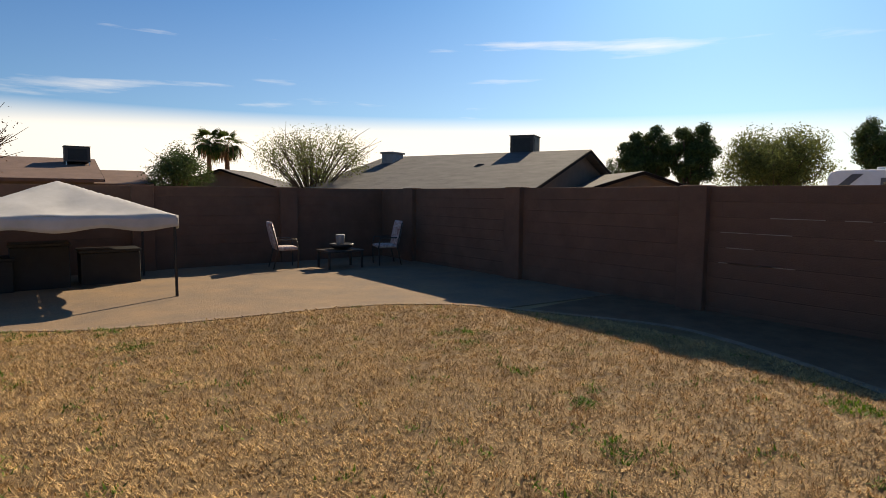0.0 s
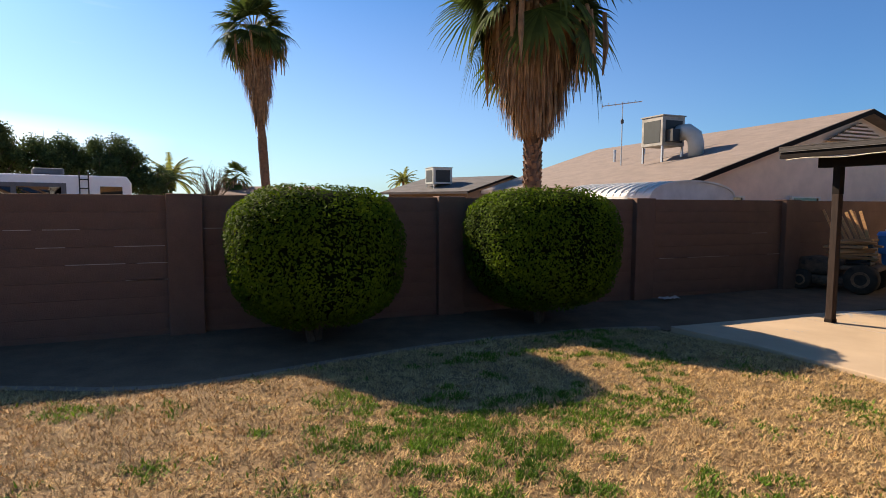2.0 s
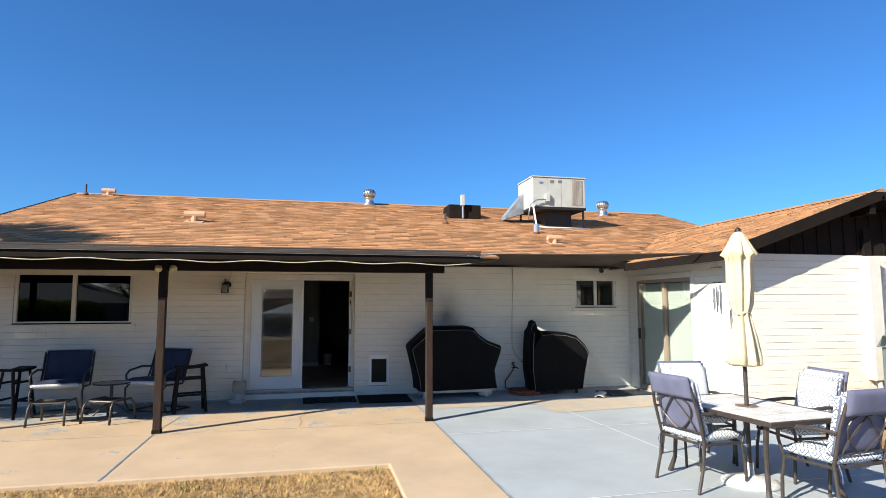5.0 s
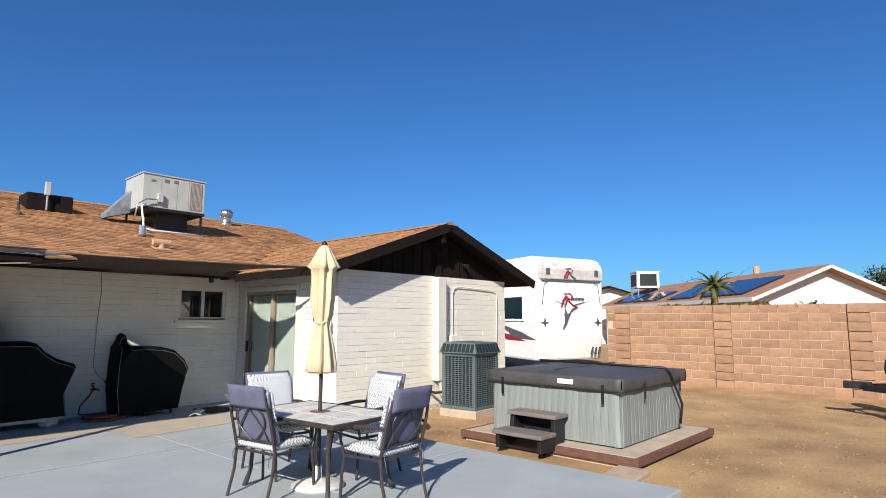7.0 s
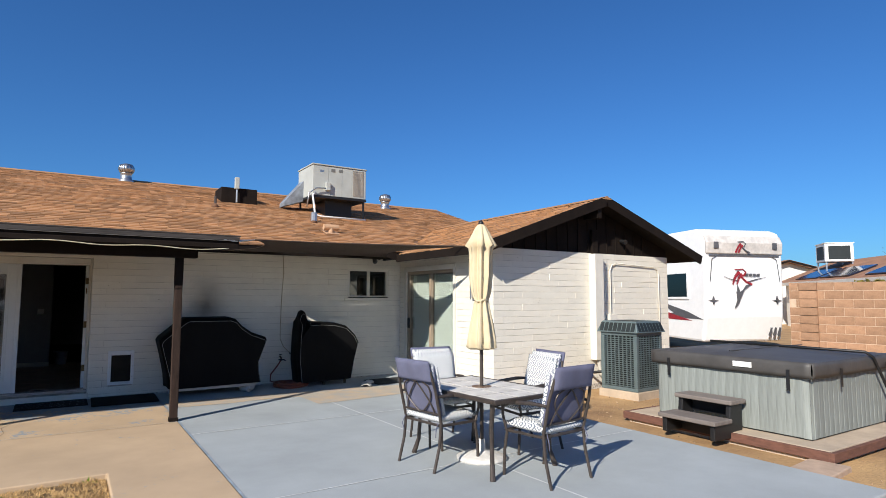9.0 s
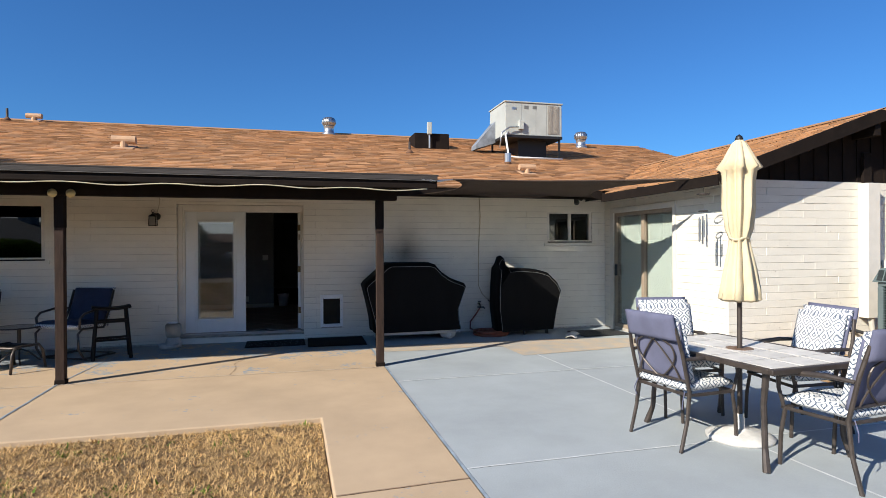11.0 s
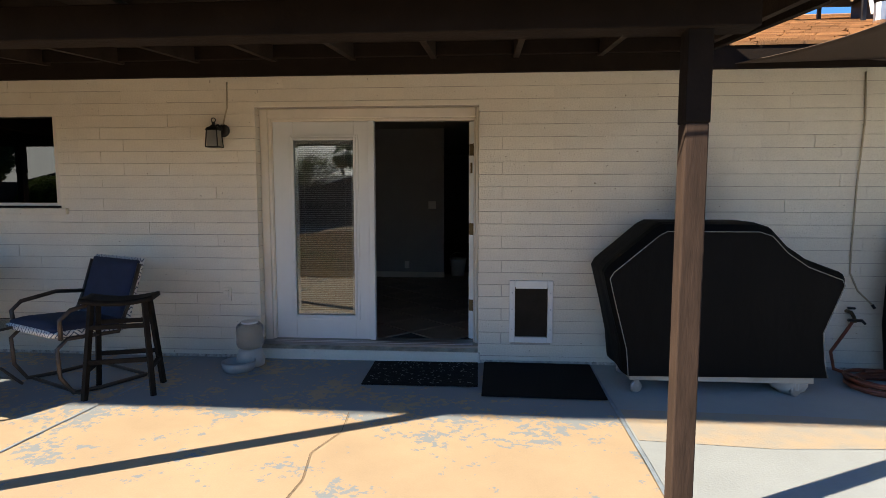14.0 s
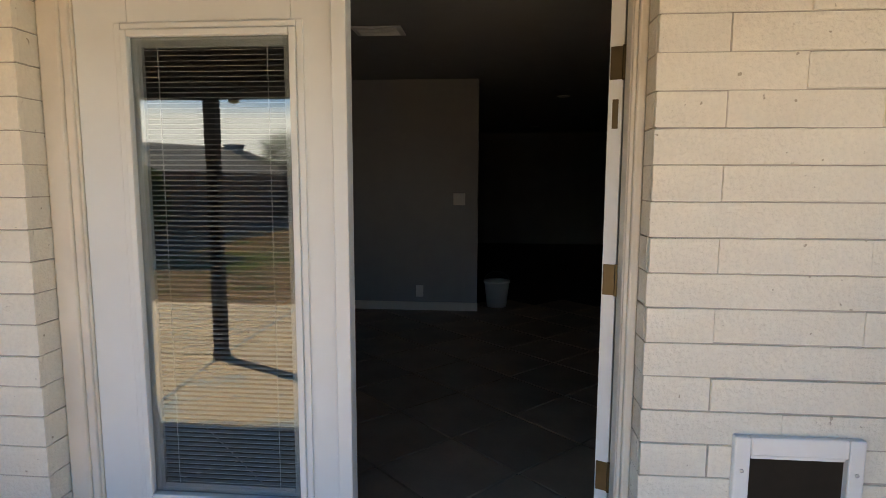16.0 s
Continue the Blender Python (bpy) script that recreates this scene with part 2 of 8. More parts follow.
# ---------------------------------------------------------------- mesh helpers
class Shape:
    """Collects vertices and faces of one mesh."""

    def __init__(self):
        self.v, self.f = [], []

    def add(self, vs, fs, m=None):
        k = len(self.v)
        self.v += [tuple(m @ Vector(p)) if m else tuple(p) for p in vs]
        self.f += [tuple(i + k for i in f) for f in fs]
        return self

    def box(self, x0, x1, y0, y1, z0, z1, m=None):
        vs = [(x, y, z) for z in (z0, z1) for y in (y0, y1) for x in (x0, x1)]
        return self.add(vs, [(0, 2, 3, 1), (4, 5, 7, 6), (0, 1, 5, 4), (2, 6, 7, 3), (0, 4, 6, 2), (1, 3, 7, 5)], m)

    def prism(self, outline, a, b, axis="y", m=None):
        """An outline of two coordinates pushed from a to b along the axis."""
        n = len(outline)
        put = {"y": lambda p, s: (p[0], s, p[1]), "x": lambda p, s: (s, p[0], p[1]), "z": lambda p, s: (p[0], p[1], s)}[axis]
        vs = [put(p, a) for p in outline] + [put(p, b) for p in outline]
        fs = [tuple(range(n)), tuple(range(2 * n - 1, n - 1, -1))] + [(i, i + n, (i + 1) % n + n, (i + 1) % n) for i in range(n)]
        return self.add(vs, fs, m)

    def tube(self, pts, r, n=8, closed=False, m=None):
        pts = [Vector(p) for p in pts]
        rs = r if isinstance(r, (list, tuple)) else [r] * len(pts)
        vs, fs, up = [], [], None
        for i, p in enumerate(pts):
            a = pts[i - 1] if i or closed else pts[0]
            b = pts[(i + 1) % len(pts)] if i < len(pts) - 1 or closed else pts[-1]
            d = (b - a).normalized()
            if up is None:
                up = Vector((0, 0, 1)) if abs(d.z) < 0.9 else Vector((1, 0, 0))
            s = d.cross(up).normalized()
            up = s.cross(d).normalized()
            for k in range(n):
                t = 2 * math.pi * k / n
                vs.append(p + rs[i] * (math.cos(t) * s + math.sin(t) * up))
        rings = len(pts)
        for i in range(rings if closed else rings - 1):
            j = (i + 1) % rings
            fs += [(i * n + k, i * n + (k + 1) % n, j * n + (k + 1) % n, j * n + k) for k in range(n)]
        if not closed:
            fs += [tuple(range(n - 1, -1, -1)), tuple((rings - 1) * n + k for k in range(n))]
        return self.add(vs, fs, m)

    def lathe(self, prof, n=24, m=None, wave=None):
        vs, fs = [], []
        for i, (r, z) in enumerate(prof):
            for k in range(n):
                t = 2 * math.pi * k / n
                q = r * (wave(i, t) if wave else 1)
                vs.append((q * math.cos(t), q * math.sin(t), z))
        for i in range(len(prof) - 1):
            fs += [(i * n + k, i * n + (k + 1) % n, (i + 1) * n + (k + 1) % n, (i + 1) * n + k) for k in range(n)]
        fs += [tuple(range(n - 1, -1, -1)), tuple((len(prof) - 1) * n + k for k in range(n))]
        return self.add(vs, fs, m)

    def grid(self, fn, nu, nv, m=None):
        vs = [fn(i / nu, j / nv) for j in range(nv + 1) for i in range(nu + 1)]
        fs = [(j * (nu + 1) + i, j * (nu + 1) + i + 1, (j + 1) * (nu + 1) + i + 1, (j + 1) * (nu + 1) + i) for j in range(nv) for i in range(nu)]
        return self.add(vs, fs, m)

    def mesh(self, name, material, smooth=False):
        me = bpy.data.meshes.new(name)
        me.from_pydata(self.v, [], self.f)
        bm = bmesh.new()
        bm.from_mesh(me)
        bmesh.ops.recalc_face_normals(bm, faces=bm.faces)
        bm.to_mesh(me)
        bm.free()
        me.materials.append(material)
        if smooth:
            me.shade_smooth()
        return me


def part(name, shape, material, parent=None, label="", smooth=False, bevel=0.0, solid=0.0, m=None):
    ob = new(name, shape.mesh(name, material, smooth))
    if parent:
        ob.parent = parent
    if m is not None:
        ob.matrix_basis = m
    if solid:
        so = ob.modifiers.new("thickness", "SOLIDIFY")
        so.thickness, so.offset = solid, 0
    if bevel:
        be = ob.modifiers.new("edge", "BEVEL")
        be.width, be.segments, be.limit_method, be.angle_limit = bevel, 2, "ANGLE", radians(40)
    return tagged(ob, label)


def thing(name, label, category, m=None, group="", kind=""):
    ob = new(name)
    ob.empty_display_size = 0.1
    if m is not None:
        ob.matrix_basis = m
    return tagged(ob, label, category, group, kind)


def solid_thing(name, shape, material, label, category, group="", kind="", **kw):
    return tagged(part(name, shape, material, **kw), label, category, group, kind)


def rail(a, b, w, h):
    """A straight bar of rectangular section from a to b."""
    a, b = Vector(a), Vector(b)
    m = Matrix.Translation(a) @ (b - a).to_track_quat("X", "Z").to_matrix().to_4x4()
    return Shape().box(0, (b - a).length, -w / 2, w / 2, -h / 2, h / 2, m)


def worn_shaded_paint_mat(name, tan, grey):
    """Tan painted concrete on which older blue-grey paint shows in flakes, more of it by the house wall; the cover's
    shade is worked into the grey.
    """
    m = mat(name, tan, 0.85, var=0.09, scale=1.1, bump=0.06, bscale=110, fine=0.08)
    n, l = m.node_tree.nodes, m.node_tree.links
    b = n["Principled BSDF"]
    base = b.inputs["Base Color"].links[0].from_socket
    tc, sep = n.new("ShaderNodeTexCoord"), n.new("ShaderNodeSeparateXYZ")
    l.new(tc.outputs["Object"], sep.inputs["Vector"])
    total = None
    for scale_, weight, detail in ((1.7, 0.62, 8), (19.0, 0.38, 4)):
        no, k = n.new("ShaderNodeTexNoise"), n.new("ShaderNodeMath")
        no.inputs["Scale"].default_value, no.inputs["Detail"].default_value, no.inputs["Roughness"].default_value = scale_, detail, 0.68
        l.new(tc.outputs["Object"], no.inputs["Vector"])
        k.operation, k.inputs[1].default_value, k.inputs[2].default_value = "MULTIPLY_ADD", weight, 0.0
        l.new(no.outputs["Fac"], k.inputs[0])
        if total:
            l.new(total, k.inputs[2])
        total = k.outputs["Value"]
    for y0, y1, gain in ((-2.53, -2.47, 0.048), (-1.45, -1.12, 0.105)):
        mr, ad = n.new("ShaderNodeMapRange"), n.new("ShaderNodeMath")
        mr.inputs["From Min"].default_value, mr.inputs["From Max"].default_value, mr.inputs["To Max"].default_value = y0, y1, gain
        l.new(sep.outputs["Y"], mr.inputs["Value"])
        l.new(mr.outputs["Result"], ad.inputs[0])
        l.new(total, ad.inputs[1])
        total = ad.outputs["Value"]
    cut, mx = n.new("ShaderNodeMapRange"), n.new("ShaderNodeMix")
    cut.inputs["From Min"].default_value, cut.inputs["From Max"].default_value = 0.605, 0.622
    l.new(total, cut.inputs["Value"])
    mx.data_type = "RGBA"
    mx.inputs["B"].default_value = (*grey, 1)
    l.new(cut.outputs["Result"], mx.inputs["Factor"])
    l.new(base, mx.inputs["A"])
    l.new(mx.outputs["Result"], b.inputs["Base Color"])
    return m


def smudge_mat(name, color, strength):
    """A soot smudge that fades out from its middle; the sheet is one unit across."""
    m = bpy.data.materials.new(name)
    m.use_nodes = True
    n, l = m.node_tree.nodes, m.node_tree.links
    b = n["Principled BSDF"]
    b.inputs["Base Color"].default_value, b.inputs["Roughness"].default_value = (*color, 1), 0.95
    tc, gr, no, mu, mx, tr = n.new("ShaderNodeTexCoord"), n.new("ShaderNodeTexGradient"), n.new("ShaderNodeTexNoise"), n.new("ShaderNodeMath"), n.new("ShaderNodeMixShader"), n.new("ShaderNodeBsdfTransparent")
    gr.gradient_type = "QUADRATIC_SPHERE"
    mp = n.new("ShaderNodeMapping")
    mp.inputs["Scale"].default_value = (2, 1, 2)
    l.new(tc.outputs["Object"], mp.inputs["Vector"])
    l.new(mp.outputs["Vector"], gr.inputs["Vector"])
    no.inputs["Scale"].default_value = 3.0
    l.new(tc.outputs["Object"], no.inputs["Vector"])
    mu.operation = "MULTIPLY"
    l.new(gr.outputs["Fac"], mu.inputs[0])
    l.new(no.outputs["Fac"], mu.inputs[1])
    m2 = n.new("ShaderNodeMath")
    m2.operation, m2.use_clamp, m2.inputs[1].default_value = "MULTIPLY", True, strength
    l.new(mu.outputs["Value"], m2.inputs[0])
    l.new(m2.outputs["Value"], mx.inputs["Fac"])
    l.new(tr.outputs["BSDF"], mx.inputs[1])
    l.new(b.outputs["BSDF"], mx.inputs[2])
    l.new(mx.outputs["Shader"], n["Material Output"].inputs["Surface"])
    return m


# the old paint's grey is darkened to carry the shade under the cover
TAN_PATIO = worn_shaded_paint_mat("tan_patio_old_paint_shaded", (0.50, 0.365, 0.235), (0.25, 0.275, 0.29))

# ---------------------------------------------------------------- setting: ground, slabs, lawn
GROUND_Z = -0.07
solid_thing("ground", Shape().grid(lambda u, v: ((u - 0.5) * 3000, (v - 0.5) * 3000, GROUND_Z), 60, 60), DIRT,
                     "dry brown desert dirt yard reaching past the walls", "ground", kind="structure")

SEAM = mat("joint_filler", (0.30, 0.36, 0.42), 0.8, var=0.2)
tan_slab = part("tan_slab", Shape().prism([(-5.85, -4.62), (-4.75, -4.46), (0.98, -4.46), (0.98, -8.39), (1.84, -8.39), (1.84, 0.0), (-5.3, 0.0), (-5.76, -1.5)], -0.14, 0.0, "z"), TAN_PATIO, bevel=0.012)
tagged(tan_slab, "tan painted concrete patio slab with worn patches, the cover's shade in its grey", "patio slab", kind="structure")
blue_slab = part("blue_slab", Shape().prism([(1.85, -8.39), (6.29, -8.39), (6.29, -5.2), (6.29, 0.0), (1.85, 0.0)], -0.14, 0.002, "z"), BLUE_CONC, bevel=0.012)
tagged(blue_slab, "pale blue-grey painted concrete patio slab", "patio slab", kind="structure")


def seam(a, b, w=0.018, material=SEAM, name="slab_joint"):
    a, b = Vector((*a, 0.0)), Vector((*b, 0.0))
    side = Vector((-(b - a).y, (b - a).x, 0)).normalized() * w / 2
    n = 24
    s = Shape()
    vs = []
    for i in range(n + 1):
        p = a.lerp(b, i / n) + side * random.uniform(-0.3, 0.3)
        vs += [p - side, p + side]
    s.add([(p.x, p.y, z) for z in (0.001, 0.0055) for p in vs],
          [(2 * i + k, 2 * i + 1 + k, 2 * i + 3 + k, 2 * i + 2 + k) for i in range(n) for k in (0, 2 * n + 2)])
    return tagged(part(name, s, material), "thin dark control joint in the patio concrete", "joint", kind="structure")


seam((-1.73, -2.35), (-1.70, -4.46))
seam((-1.73, -2.35), (-1.55, -0.02), 0.012)
seam((1.845, -0.02), (1.845, -8.39), 0.02)
PALE_SEAM = mat("pale_joint", (0.58, 0.60, 0.60), 0.85, var=0.1)
seam((1.86, -3.32), (6.28, -3.27), 0.022, PALE_SEAM)
seam((3.95, -1.75), (4.10, -8.38), 0.02, PALE_SEAM)
seam((1.86, -5.9), (6.28, -5.85), 0.016, PALE_SEAM)
seam((-5.8, -2.50), (1.83, -2.50), 0.012, mat("pale_joint", (0.60, 0.50, 0.39), 0.9))
seam((0.99, -6.1), (1.83, -6.05), 0.014, mat("tan_joint", (0.36, 0.25, 0.16), 0.9))
crack = [(0.03, -2.5), (0.07, -2.1), (0.02, -1.8), (0.12, -1.5), (0.09, -1.2)]
for a, b in zip(crack, crack[1:]):
    seam(a, b, 0.003, mat("crack_dark", (0.24, 0.17, 0.11), 0.95), "slab_crack")


TAN_PATCH = mat("bare_tan_concrete", (0.46, 0.35, 0.24), 0.9, var=0.12, scale=4.5, color2=(0.33, 0.325, 0.30), bump=0.2)
solid_thing("bare_patch", Shape().add([(1.87, -1.02, .006), (1.87, -1.50, .006), (2.6, -1.56, .006), (3.4, -1.50, .006), (3.72, -1.55, .006), (3.75, -2.30, .006), (5.0, -2.18, .006), (6.2, -2.0, .006), (6.2, -1.4, .006), (5.0, -1.20, .006), (3.0, -1.05, .006)], [tuple(range(11))]), TAN_PATCH, "bare tan strip of unpainted concrete on the blue slab", "stain", kind="structure")

# planting strip by the brown wall, kerb, lawn
CURB = [(-6.0, -4.66), (-6.2, -5.5), (-6.22, -6.6), (-6.18, -7.7), (-5.92, -9.0), (-5.68, -10.1), (-5.73, -10.8), (-6.08, -11.6), (-6.48, -12.7), (-6.55, -13.5), (-6.1, -14.55), (-5.68, -15.4), (-5.36, -15.92), (-4.75, -16.4), (-4.05, -16.67), (-3.13, -16.8), (-2.43, -16.86), (-1.8, -16.93), (-1.0, -17.1), (-0.5, -17.4), (0.5, -17.9), (1.6, -18.2)]


def smooth_line(pts, n):
    """Points at even steps along a rounded line through pts."""
    P = [Vector((*p, 0)) for p in pts]
    P = [2 * P[0] - P[1]] + P + [2 * P[-1] - P[-2]]
    fine = []
    for i in range(1, len(P) - 2):
        for k in range(20):
            t = k / 20
            fine.append(0.5 * ((2 * P[i]) + (P[i + 1] - P[i - 1]) * t + (2 * P[i - 1] - 5 * P[i] + 4 * P[i + 1] - P[i + 2]) * t * t + (3 * P[i] - P[i - 1] - 3 * P[i + 1] + P[i + 2]) * t ** 3))
    fine.append(P[-2])
    run = [0]
    for a, b in zip(fine, fine[1:]):
        run.append(run[-1] + (b - a).length)
    out, j = [], 0
    for i in range(n + 1):
        s = run[-1] * i / n
        while j < len(run) - 2 and run[j + 1] < s:
            j += 1
        out.append(fine[j].lerp(fine[j + 1], min(1, (s - run[j]) / max(1e-6, run[j + 1] - run[j]))))
    return out


curb_line = smooth_line(CURB, 60)
kerb = thing("garden_kerb", "concrete garden edging, toned dark for the wall's shade, curving between lawn and wall", "kerb", kind="structure")
# concrete toned darker than in sun, so the wall's shade is in its colour
CURB_MAT = mat("kerb_concrete_shade_tone", (0.27, 0.195, 0.135), 0.95, var=0.15, scale=9, bump=0.5, obj=0.1)
for a, b in zip(curb_line, curb_line[1:]):
    q = a.lerp(b, 0.5)
    part("kerb_stone", Shape().box(-(b - a).length / 2 + 0.006, (b - a).length / 2 - 0.006, -0.055, 0.055, -0.12, -0.032), CURB_MAT, kerb, m=Matrix.Translation(q) @ (b - a).to_track_quat("X", "Z").to_matrix().to_4x4())
strip = part("planting_strip", Shape().prism([(-8.0, 6.0), (-5.5, 6.0), (-5.85, -1.0), (-5.86, -4.66)] + [(p.x, p.y) for p in curb_line if p.y > -15.3] + [(-8.0, -15.3)], -0.3, -0.055, "z"), STRIP)
tagged(strip, "bare brown soil strip along the block wall", "soil", kind="structure")

REAR_GRIT = mat("brown_gritty_soil", (0.25, 0.16, 0.088), 0.97, var=0.2, scale=1.1, bump=0.9, bscale=45, color2=(0.15, 0.107, 0.075), fine=0.35)
rear_bed = part("gravel_bed", Shape().prism([(p.x, p.y) for p in curb_line if p.y < -15.3] + [(4.5, -19.4), (4.5, -22.4), (-7.95, -22.4), (-7.95, -15.3)], -0.3, GROUND_Z + 0.012, "z"), REAR_GRIT)
tagged(rear_bed, "gritty brown soil with fine gravel by the rear wall", "soil", kind="structure")
lawn_edge = [(p.x, p.y) for p in curb_line]
lawn_outline = [(-4.75, -4.47), (0.97, -4.47), (0.97, -8.4), (1.5, -8.5), (1.7, -12), (1.6, -18.2)]
LAWN_Z = -0.045
GRASS_SOIL = mat("dormant_turf", (0.25, 0.15, 0.06), 0.97, var=0.18, scale=1.3, bump=1.0, bscale=42, color2=(0.12, 0.072, 0.032), fine=0.45)
lawn = part("lawn", Shape().prism(lawn_edge[1:] + lawn_outline[::-1], -0.3, LAWN_Z, "z"), GRASS_SOIL)
tagged(lawn, "dormant straw-coloured lawn with green weed patches", "lawn", kind="structure")


def wall_boxes(u0, u1, z0, z1, holes):
    """The rectangles of a wall that holes (u0, u1, z0, z1) leave standing."""
    us = sorted({u0, u1, *[h[0] for h in holes], *[h[1] for h in holes]})
    out = []
    for a, b in zip(us, us[1:]):
        cuts = sorted((h[2], h[3]) for h in holes if h[0] < (a + b) / 2 < h[1])
        z = z0
        for c, d in cuts:
            if c > z:
                out.append((a, b, z, c))
            z = max(z, d)
        if z < z1:
            out.append((a, b, z, z1))
    return out


# ---------------------------------------------------------------- setting: the house
WIN = (-4.47, -2.74, 1.30, 2.14)      # window by the bar stools
DOOR = (-0.972, 0.912, 0.09, 2.145)
SMALL = (5.17, 6.05, 1.54, 2.11)
DOG = (1.19, 1.52, 0.20, 0.69)
back_holes = [WIN, DOOR, SMALL, DOG]
core_holes = [WIN, (-0.980, 0.920, 0.09, 2.145), SMALL, DOG]
wall_back = Shape()
for a, b, c, d in wall_boxes(-5.4, 6.32, -0.1, 2.5, core_holes):
    wall_back.box(a, b, 0.005, 0.20, c, d)
wall_north = solid_thing("wall_north", wall_back, WHITE_JOINT, "white painted slump block back wall of the house", "wall", kind="structure")

SLIDER = (-1.98, -0.30, 0.04, 2.06)   # along y
wall_side = Shape()
for a, b, c, d in wall_boxes(-3.105, 0.2, -0.1, 2.5, [SLIDER]):
    wall_side.box(6.328, 6.52, a, b, c, d)
wall_wing_side = solid_thing("wall_wing_side", wall_side, WHITE_JOINT, "white painted block side wall of the wing", "wall", kind="structure")
wall_front = Shape().box(6.328, 10.74, -3.112, -2.92, -0.1, 2.36)
wall_wing_front = solid_thing("wall_wing_front", wall_front, WHITE_JOINT, "white painted block end wall of the wing", "wall", kind="structure")
closing = Shape().box(-5.4, -5.2, 0.2, 12, -0.1, 2.5).box(-5.4, 10.74, 11.8, 12, -0.1, 2.5).box(10.54, 10.74, -2.92, 11.8, -0.1, 2.5)
solid_thing("wall_outer", closing, WHITE_JOINT, "white painted block outer walls of the house", "wall", kind="structure")

BLOCK_MESHES = {}


def block_mesh(length, height, depth, material, ch=0.0014):
    """One block with a chamfered face, shared by all blocks of that size; its face looks along -y."""
    key = (round(length, 2), round(height, 3), depth, material.name)
    if key not in BLOCK_MESHES:
        L, H = key[0] / 2, height / 2
        s = Shape()
        vs = [(-L, depth, -H), (L, depth, -H), (L, depth, H), (-L, depth, H), (-L, 0.004, -H), (L, 0.004, -H), (L, 0.004, H), (-L, 0.004, H), (-L + ch, 0, -H + ch), (L - ch, 0, -H + ch), (L - ch, 0, H - ch), (-L + ch, 0, H - ch)]
        fs = [(8, 9, 10, 11), (4, 5, 9, 8), (5, 6, 10, 9), (6, 7, 11, 10), (7, 4, 8, 11), (0, 1, 5, 4), (1, 2, 6, 5), (2, 3, 7, 6), (3, 0, 4, 7)]
        s.add(vs, fs)
        BLOCK_MESHES[key] = s.mesh("block", material)
    return BLOCK_MESHES[key]


def block_runs(u0, u1, z0, rows, bh, bl, holes, joint, seed, off0=0.0):
    """Places and lengths (u, z, length) of the blocks of a wall in running bond, cut round the holes."""
    rnd = random.Random(seed)
    out = []
    for r in range(rows):
        z = z0 + r * bh
        lo, hi = z + joint / 2, z + bh - joint / 2
        spans = [(u0, u1)]
        for h in holes:
            if h[2] < (lo + hi) / 2 < h[3]:
                spans = [q for a, b in spans for q in (((a, min(b, h[0])), (max(a, h[1]), b)) if h[0] < b and h[1] > a else ((a, b),)) if q[1] - q[0] > 0.03]
        for a, b in spans:
            u = u0 - bl + off0 + (bl / 2 if r % 2 else 0)
            while u < b:
                p, q = max(a, u + joint * 0.12), min(b, u + bl - joint * 0.12)
                if q - p > 0.035:
                    out.append(((p + q) / 2, z + bh / 2, round(q - p, 2), rnd.uniform(-1, 1)))
                u += bl
    return out


def lay_blocks(parent, runs, frame_m, bh, joint, depth, material, stuff_material, near, uneven=0.0025, name="block", swell=0.0):
    """Blocks near the walk as pieces of their own, the others as one joined part."""
    rest = Shape()
    count = 0
    rnd = random.Random(len(runs))
    for u, z, length, r in runs:
        tall = 1 + swell * rnd.uniform(-0.25, 1.0)
        m = frame_m @ Matrix.Translation((u, uneven * r, z)) @ Matrix.Rotation(0.004 * r, 4, "Y") @ Matrix.Diagonal((1 + swell * 0.08 * rnd.uniform(-1, 1), 1, tall, 1))
        me = block_mesh(length, bh - joint, depth, material)
        if near(u, z) and count < 300:
            count += 1
            ob = new(name, me)
            ob.parent, ob.matrix_basis = parent, m
        else:
            rest.add([v.co for v in me.vertices], [tuple(p.vertices) for p in me.polygons], m)
    if rest.v:
        tagged(part(name + "_run", rest, stuff_material, parent), kind="stuff")


# roof: main gable, wing gable, patio cover
EAVE_Z, EAVE_Y, RIDGE_Z, RIDGE_Y = 2.44, -0.62, 4.495, 6.0
SLOPE = (RIDGE_Z - EAVE_Z) / (RIDGE_Y - EAVE_Y)
ROOF_L, ROOF_R = -5.85, 10.95
WX0, WX1, WXP, WZP, WY = 5.92, 11.36, 8.62, 3.34, -3.44     # wing roof: eaves, ridge, front edge
W_EZ = 2.385
WSL = (WZP - W_EZ) / (WXP - WX0)


def main_z(y):
    return EAVE_Z + SLOPE * (y - EAVE_Y)


house_roof = thing("house_roof", "terracotta asphalt shingle roof with dark brown fascia", "roof", kind="structure")
deck = Shape()
t = 0.10
deck.prism([(EAVE_Y, EAVE_Z - t), (RIDGE_Y, RIDGE_Z - t), (12.6, EAVE_Z - t), (12.6, EAVE_Z - 0.03), (RIDGE_Y, RIDGE_Z - 0.03), (EAVE_Y, EAVE_Z - 0.03)], ROOF_L, ROOF_R, "x")
part("roof_deck", deck, BROWN, house_roof, "dark brown painted soffit and deck")
wdeck = Shape().prism([(WX0, W_EZ - t), (WXP, WZP - t), (WX1, W_EZ - t), (WX1, W_EZ - 0.03), (WXP, WZP - 0.03), (WX0, W_EZ - 0.03)], WY, 2.4, "y")
part("wing_deck", wdeck, BROWN, house_roof)
part("fascia", rail((ROOF_L, EAVE_Y - 0.02, EAVE_Z - 0.09), (5.9, EAVE_Y - 0.02, EAVE_Z - 0.09), 0.03, 0.16), BROWN, house_roof, bevel=0.004)
